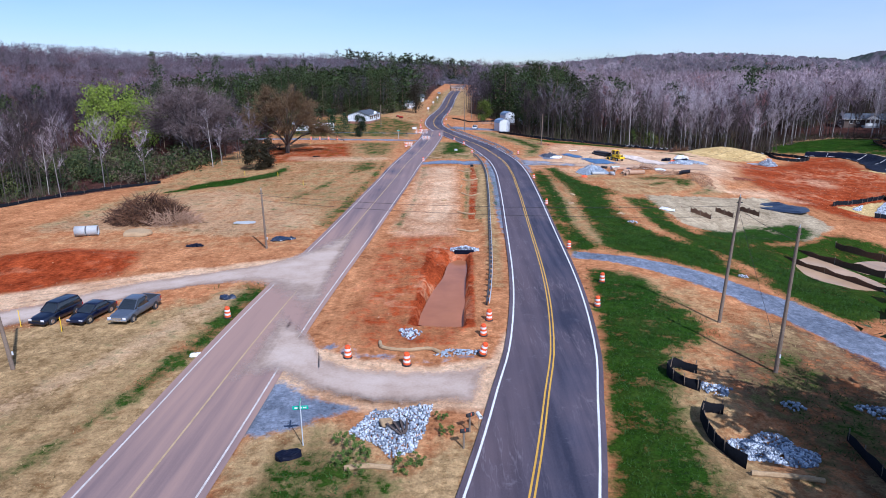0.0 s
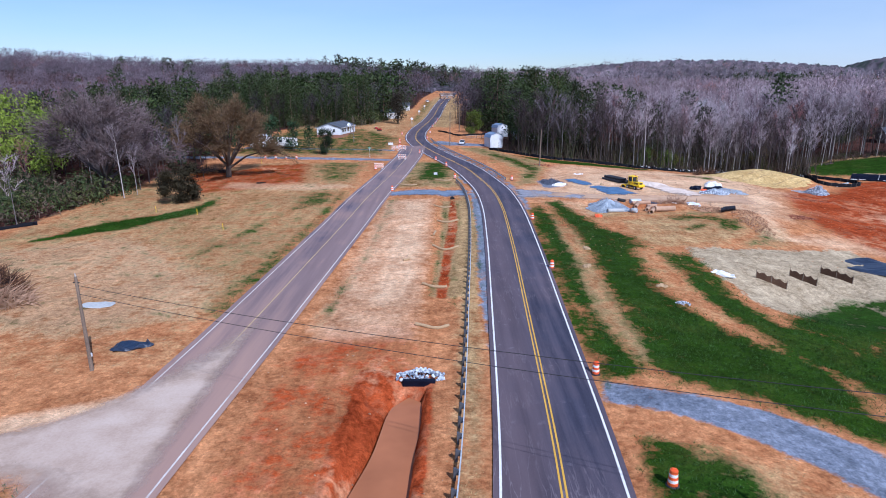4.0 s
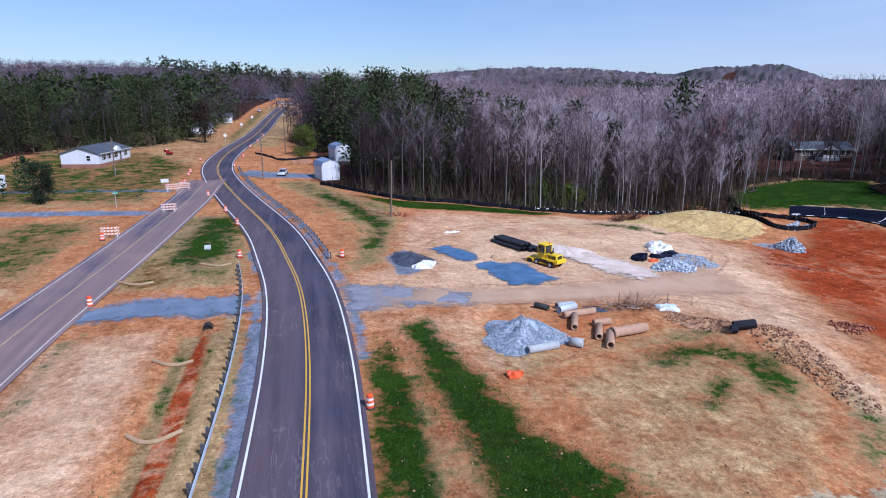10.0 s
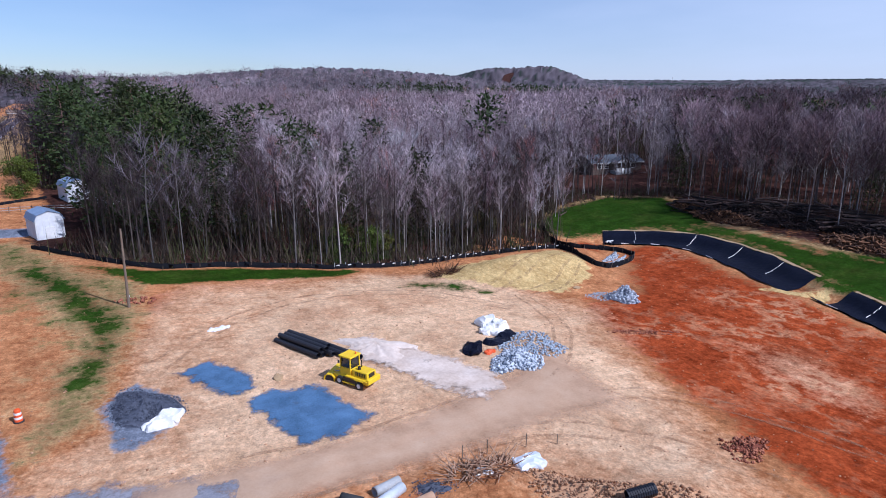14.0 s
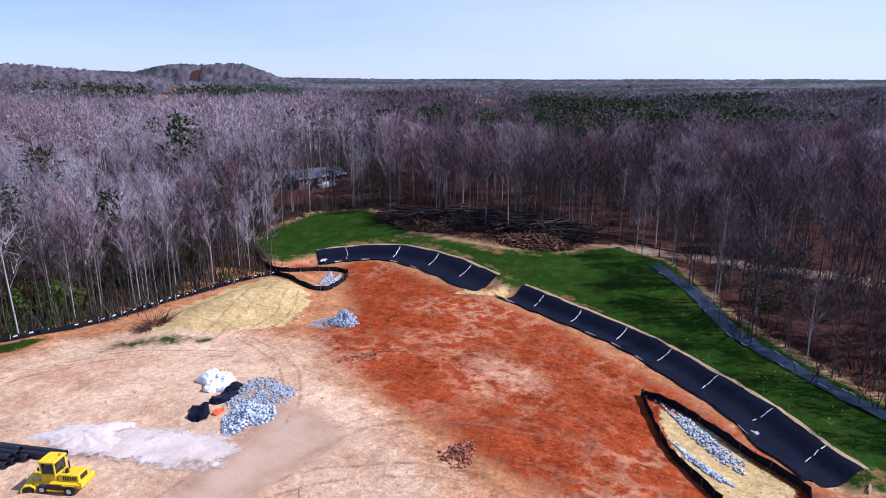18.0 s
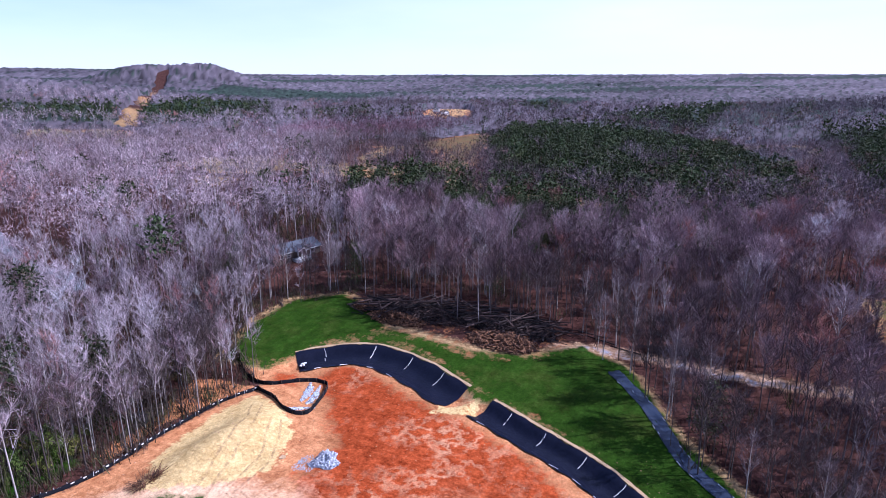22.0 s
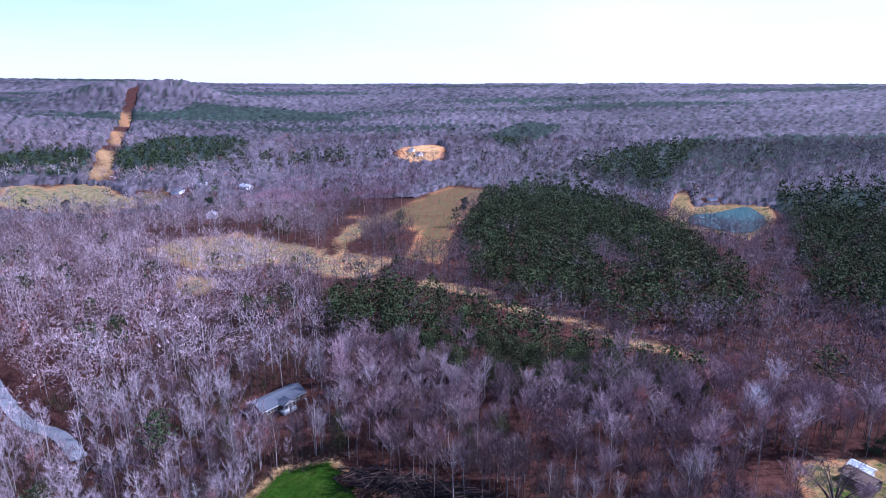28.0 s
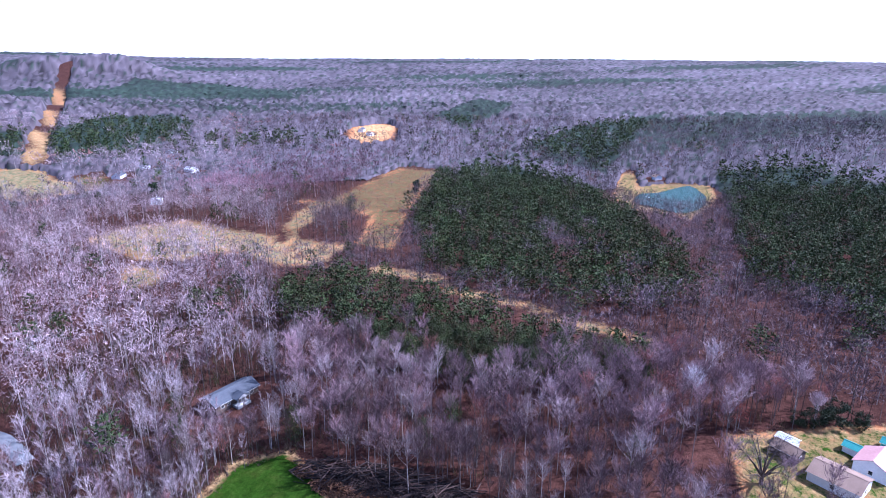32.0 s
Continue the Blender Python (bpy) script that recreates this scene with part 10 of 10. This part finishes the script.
# pines and oaks whose shade falls on the bank below the lane
rng = np.random.default_rng(31)
for k in range(24):
    y = 4 + 30 * (k + rng.uniform(0, 1)) / 24
    x = 15.0 + 0.68 * (y + 1) + rng.uniform(0.0, 8.0)
    if distance_to(np.array([x]), np.array([y]), DRIVE_E)[0][0] < 3.2:
        continue
    single_tree("bank_pine", x, y, pine_tree, rng.uniform(14, 19), (0.12, 0.09, 0.07), (0.035, 0.060, 0.022), "tall dark green pine on the bank beside the gravel lane", 300 + k, h=1.0, tufts=760, size=0.06, bare=0.4, wide=0.2, ring=6)

# nearest trees of the wood's edge, one by one
EDGE = [spline([(29, 221), (34, 214.5), (46, 211), (58, 206), (70, 205), (84, 207.5), (97, 208.5), (104, 210)], 2.6), spline([(108, 217), (114, 223), (126, 228), (139, 228), (150, 219), (155, 212)], 4.0),
        spline([(163, 205), (166, 190), (166, 172), (157, 152), (150, 143), (140, 132), (128, 122), (117, 110), (108, 98), (98, 84)], 3.4), spline([(-112, 92), (-104, 98), (-96, 106), (-86, 113), (-80, 121)], 2.0)]
rng = np.random.default_rng(88)
edge_templates = [bare_tree(np.random.default_rng(200 + k), 1.0, 20, 420, 0.0036, crown=0.15, low=0.25, ring=6) for k in range(10)]
edge_meshes = []
for k, (wood, leaf) in enumerate(edge_templates):
    shade = (0.38, 0.345, 0.315) if k % 5 == 0 else (0.085, 0.07, 0.062)
    edge_meshes.append([mesh_of(nm, v * 18, f, [m], tint=np.repeat([tint], len(v), 0)) for nm, (v, f), m, tint in (("trunk", wood, TREE_WOOD, shade), ("crown", leaf, TREE_LEAF, (0.18, 0.14, 0.145) if k % 5 == 0 else (0.070, 0.052, 0.052)))])
for line in EDGE:
    for x, y in line:
        for rep_ in range(2):
            px, py = x + rng.normal() * 1.6, y + abs(rng.normal()) * 2.0 * (1 if y > 150 else 0.5) + 3.0 * rep_
            if inside(np.array([px]), np.array([py]), SITE, 0.5)[0] > 0.3:
                continue
            k = int(rng.integers(10))
            t = thing("bare_tree", px, py, rng.uniform(0, 360), label="tall leafless tree with a pale straight trunk" if k % 5 == 0 else "tall leafless grey-brown tree at the wood's edge", category="tree", group="trees at the wood's edge")
            s = rng.uniform(0.7, 1.12)
            t.matrix_world = t.matrix_world @ Matrix.Diagonal((s, s, s, 1))
            for me in edge_meshes[k]:
                ob = new(me.name.split(".")[0], me)
                ob.parent = t


# ---- undergrowth, tufts and litter ----
def undergrowth():
    rng = np.random.default_rng(91)
    p = np.vstack([line[rng.integers(0, len(line), 900)] + rng.normal(size=(900, 2)) * (2.5, 3.5) + (0, 2.5) for line in EDGE])
    p = p[~((p[:, 0] > 100) & (p[:, 1] < 170)) & (inside(p[:, 0], p[:, 1], SITE, 0.5) < 0.3) & (inside(p[:, 0], p[:, 1], WEST, 0.5) < 0.3)]
    n = 7
    st = np.repeat(p, n, 0)
    z = height(st[:, 0], st[:, 1])
    way = rng.normal(size=(len(st), 3)) * (0.45, 0.45, 0.1) + (0, 0, 1)
    way /= np.linalg.norm(way, axis=1)[:, None]
    v, f = slivers(np.c_[st, z - 0.1], way, rng.uniform(0.6, 2.4, len(st)), 0.07, rng)
    pal = np.array([(0.075, 0.058, 0.034), (0.11, 0.08, 0.055), (0.045, 0.06, 0.02), (0.09, 0.06, 0.055)])
    tint = np.repeat(np.repeat(pal[rng.integers(0, 4, len(p))], n, 0), 3, 0)
    tagged(new("undergrowth", mesh_of("undergrowth", v, f, [TREE_LEAF], tint=tint)), "olive and brown scrub at the foot of the woods", "undergrowth", kind="stuff")
    # saplings and brush that fill the near woods below the crowns
    q = jittered(-20, 250, 60, 320, 2.6, 12)
    wooded, _ = forest_kind(q)
    floor_ = (q[:, 0] > 125) & (q[:, 1] < 250)  # the thinned woods have a clear floor
    q = q[wooded & (rng.uniform(size=len(q)) < np.where(floor_, 0.10, 0.9))]
    n = 12
    st = np.repeat(q, n, 0) + rng.normal(size=(len(q) * n, 2)) * 0.9
    way = rng.normal(size=(len(st), 3)) * (0.3, 0.3, 0.05) + (0, 0, 1)
    way /= np.linalg.norm(way, axis=1)[:, None]
    v, f = slivers(np.c_[st, height(st[:, 0], st[:, 1], False) - 0.1], way, np.repeat(rng.uniform(1.5, 7.5, len(q)), n) * rng.uniform(0.6, 1.1, len(st)), 0.17, rng)
    pal = np.array([(0.034, 0.024, 0.018), (0.060, 0.042, 0.032), (0.048, 0.050, 0.018), (0.09, 0.066, 0.050)])
    tint = np.repeat(np.repeat(pal[rng.integers(0, 4, len(q))], n, 0), 3, 0)
    tagged(new("saplings", mesh_of("saplings", v, f, [TREE_LEAF], tint=tint)), "dark brown saplings and brush inside the woods", "undergrowth", kind="stuff")
    # western thicket: evergreen brush before the trees
    q = np.vstack([EDGE[3][rng.integers(0, len(EDGE[3]), 120)] + rng.normal(size=(120, 2)) * 4 + (-6, 6), np.c_[rng.uniform(-106, -62, 230), rng.uniform(132, 166, 230)]])
    far_edge = spline([(-66, 262), (-60, 286), (-33, 296), (-25, 330), (-20, 400), (-17, 440)], 1.0)
    q = np.vstack([q, far_edge[rng.integers(0, len(far_edge), 170)] + rng.normal(size=(170, 2)) * 2.0 + (-3.5, 2.5), np.c_[rng.uniform(21, 29, 26), rng.uniform(285, 330, 26)]])
    q = q[inside(q[:, 0], q[:, 1], WEST, 0.5) < 0.2]
    n = 90
    st = np.repeat(q, n, 0) + rng.normal(size=(len(q) * n, 2)) * 1.1
    st = np.c_[st, height(st[:, 0], st[:, 1]) + rng.uniform(0, 1, len(st)) * np.repeat(rng.uniform(1.5, 5.5, len(q)), n)]
    way = rng.normal(size=(len(st), 3))
    way /= np.linalg.norm(way, axis=1)[:, None]
    v, f = slivers(st, way, rng.uniform(0.5, 1.1, len(st)), 0.28, rng)
    pal = np.array([(0.045, 0.062, 0.020), (0.075, 0.085, 0.028), (0.030, 0.045, 0.016), (0.10, 0.075, 0.05)])
    tint = np.repeat(np.repeat(pal[rng.integers(0, 4, len(q))], n, 0), 3, 0)
    tagged(new("thicket", mesh_of("thicket", v, f, [TREE_LEAF], tint=tint)), "dull green thicket before the woods", "thicket", kind="stuff")


def tufts():
    """Grass blades near the roads, as thick as the zones say."""
    rng = np.random.default_rng(92)
    n = 120000
    p = np.c_[rng.uniform(-45, 48, n), rng.uniform(20, 150, n)]
    p = p[(distance_to(p[:, 0], p[:, 1], MAIN)[0] > 4.6) & (distance_to(p[:, 0], p[:, 1], OLD)[0] > 4.0)]
    w = zones(p[:, 0], p[:, 1])
    chance = np.maximum(w[0], 0.7 * w[1]) * (1 - w[4]) * (1 - 0.8 * w[3])
    keep = rng.uniform(size=len(p)) < chance
    p, green = p[keep], w[0][keep] > 0.5 * w[1][keep] + 0.15
    some = green | (rng.uniform(size=len(p)) < 0.5)
    p, green = p[some], green[some]
    st = np.repeat(p, 3, 0) + rng.normal(size=(3 * len(p), 2)) * 0.15
    way = rng.normal(size=(len(st), 3)) * (0.7, 0.7, 0.2) + (0, 0, 0.8)
    way /= np.linalg.norm(way, axis=1)[:, None]
    v, f = slivers(np.c_[st, height(st[:, 0], st[:, 1]) - 0.02], way, rng.uniform(0.12, 0.34, len(st)) * np.where(np.repeat(green, 3), 1.0, 0.6), 0.06, rng)
    tint = np.where(green[:, None], (0.04, 0.09, 0.016), (0.33, 0.245, 0.115)) * rng.uniform(0.6, 1.2, (len(p), 1))
    tagged(new("grass_tufts", mesh_of("grass_tufts", v, f, [TREE_LEAF], tint=np.repeat(np.repeat(tint, 3, 0), 3, 0))), "tufts of green and straw-coloured grass", "grass", kind="stuff")


def loose_stones():
    rng = np.random.default_rng(93)
    n = 2600
    p = np.vstack([np.c_[rng.uniform(20, 120, n), rng.uniform(110, 200, n)], np.c_[rng.uniform(-60, 6, 700), rng.uniform(40, 170, 700)]])
    p = p[(distance_to(p[:, 0], p[:, 1], MAIN)[0] > 4.6) & (distance_to(p[:, 0], p[:, 1], OLD)[0] > 4.2) & (inside(p[:, 0], p[:, 1], np.vstack([SITE]), 1) + inside(p[:, 0], p[:, 1], WEST, 1) > 0.5)]
    v, f = scatter_rocks(np.c_[p, height(p[:, 0], p[:, 1])], rng.uniform(0.08, 0.32, len(p)) ** 1.3 * 1.3, rng)
    tagged(new("loose_stones", mesh_of("loose_stones", v, f, [CLOD])), "scattered clods and small stones on bare soil", "stones", kind="stuff")


undergrowth()
tufts()
loose_stones()


# ---- spread sand ----


DRY_SAND = mat("dry_white_sand", (0.52, 0.41, 0.33), (0.76, 0.66, 0.57), 2, 0.95, bump=0.5, distance=0.08)


def sand_heap(x, y, turn, long, wide, high, label, seed):
    """A low heap with an uneven rim that runs out onto the ground."""
    rng = np.random.default_rng(seed)
    n, m = 60, 16
    a = np.arange(n) * 2 * np.pi / n
    rim = 1 + 0.12 * np.sin(3 * a + seed) + 0.12 * np.sin(5 * a + 2 * seed) + 0.09 * np.sin(11 * a + 1) + 0.07 * np.sin(17 * a) + rng.normal(size=n) * 0.05
    r = np.linspace(0.001, 1.0, m)
    u = (np.cos(a) * rim)[None] * r[:, None] * long / 2
    v = (np.sin(a) * rim)[None] * r[:, None] * wide / 2 * (1 + 0.35 * u / long)
    c, s_ = math.cos(math.radians(turn)), math.sin(math.radians(turn))
    px, py = (x + u * c - v * s_).ravel(), (y + u * s_ + v * c).ravel()
    up = np.repeat(high * (1 - r ** 1.6) - 0.03 * r ** 6, n) * (1 + 0.25 * np.repeat(r, n) * np.tile(np.sin(2 * a + 1), m)) + rng.normal(size=n * m) * 0.03 + 0.03
    i = (np.arange(m - 1)[:, None] * n + np.arange(n)[None]).ravel()
    j = (np.arange(m - 1)[:, None] * n + (np.arange(n)[None] + 1) % n).ravel()
    f = np.c_[i, i + n, j + n, j]
    me = mesh_of("sand_mound", np.c_[px, py, height(px, py) + up], f, [DRY_SAND], smooth=True)
    return tagged(new("sand_mound", me), label, "sand heap")


sand_heap(50.4, 171.0, -58, 8.5, 5.0, 0.65, "small white sand heap beside black pipes", 5)


# ---- wheel ruts ----
def rut_material(name, dark, light):
    """Packed soil pressed by wheels, worn away in places."""
    m, t, b = nodes_of(name)
    p = place_of(t)
    fine = noise_node(t, 4, 5, 0.7, p)
    t.links.new(ramp(t, fine, [(0.35, dark), (0.7, light)]), b.inputs["Base Color"])
    b.inputs["Roughness"].default_value = 0.95
    t.links.new(calc(t, "MULTIPLY", calc(t, "MULTIPLY_ADD", noise_node(t, 0.7, 5, 0.7, p), 4.5, -1.75, clamp=True), 0.38), b.inputs["Alpha"])
    bumped(t, b, fine, 0.5, 0.05)
    return m


RUT = rut_material("packed_rut_soil", (0.25, 0.135, 0.07), (0.44, 0.27, 0.155))


def ruts(points, material, label, gauge=1.9, width=0.42):
    line = spline(points, 0.7)
    pieces = []
    for off in (-gauge / 2, gauge / 2):
        s = sides(line)
        wob = 0.12 * np.sin(np.arange(len(line)) * 0.55 + off)
        l, r = line + s * (off - width / 2 + wob)[:, None], line + s * (off + width / 2 + wob)[:, None]
        zl, zr = height(l[:, 0], l[:, 1]), height(r[:, 0], r[:, 1])
        n = len(line)
        a = np.arange(n - 1)
        pieces.append((np.vstack([np.c_[l, zl + 0.05], np.c_[r, zr + 0.05]]), np.c_[a, a + n, a + n + 1, a + 1]))
    v, f = joined(pieces)
    return tagged(new("wheel_ruts", mesh_of("wheel_ruts", v, f, [material])), label, "wheel ruts", kind="stuff")


rng = np.random.default_rng(5)
for k, pts in enumerate(([(34, 153.5), (46, 154), (58, 156), (68, 162), (74, 170), (77, 180)], [(33, 156.5), (40, 156), (50, 156.5), (60, 159), (69, 167)], [(34, 152), (44, 151.2), (56, 150), (64, 142), (68, 130), (74, 120)], [(60, 153), (70, 150), (76, 142), (80, 130)],
                         [(74, 184), (84, 188), (92, 192), (98, 197)], [(76, 181), (86, 183), (95, 189)], [(30, 176), (40, 186), (52, 190), (64, 186), (72, 176)])):
    ruts(pts, RUT, "packed wheel ruts across pale sandy soil")
ruts([(-20, 69), (-30, 66.5), (-42, 60), (-58, 52)], RUT, "packed wheel ruts along the dirt drive")
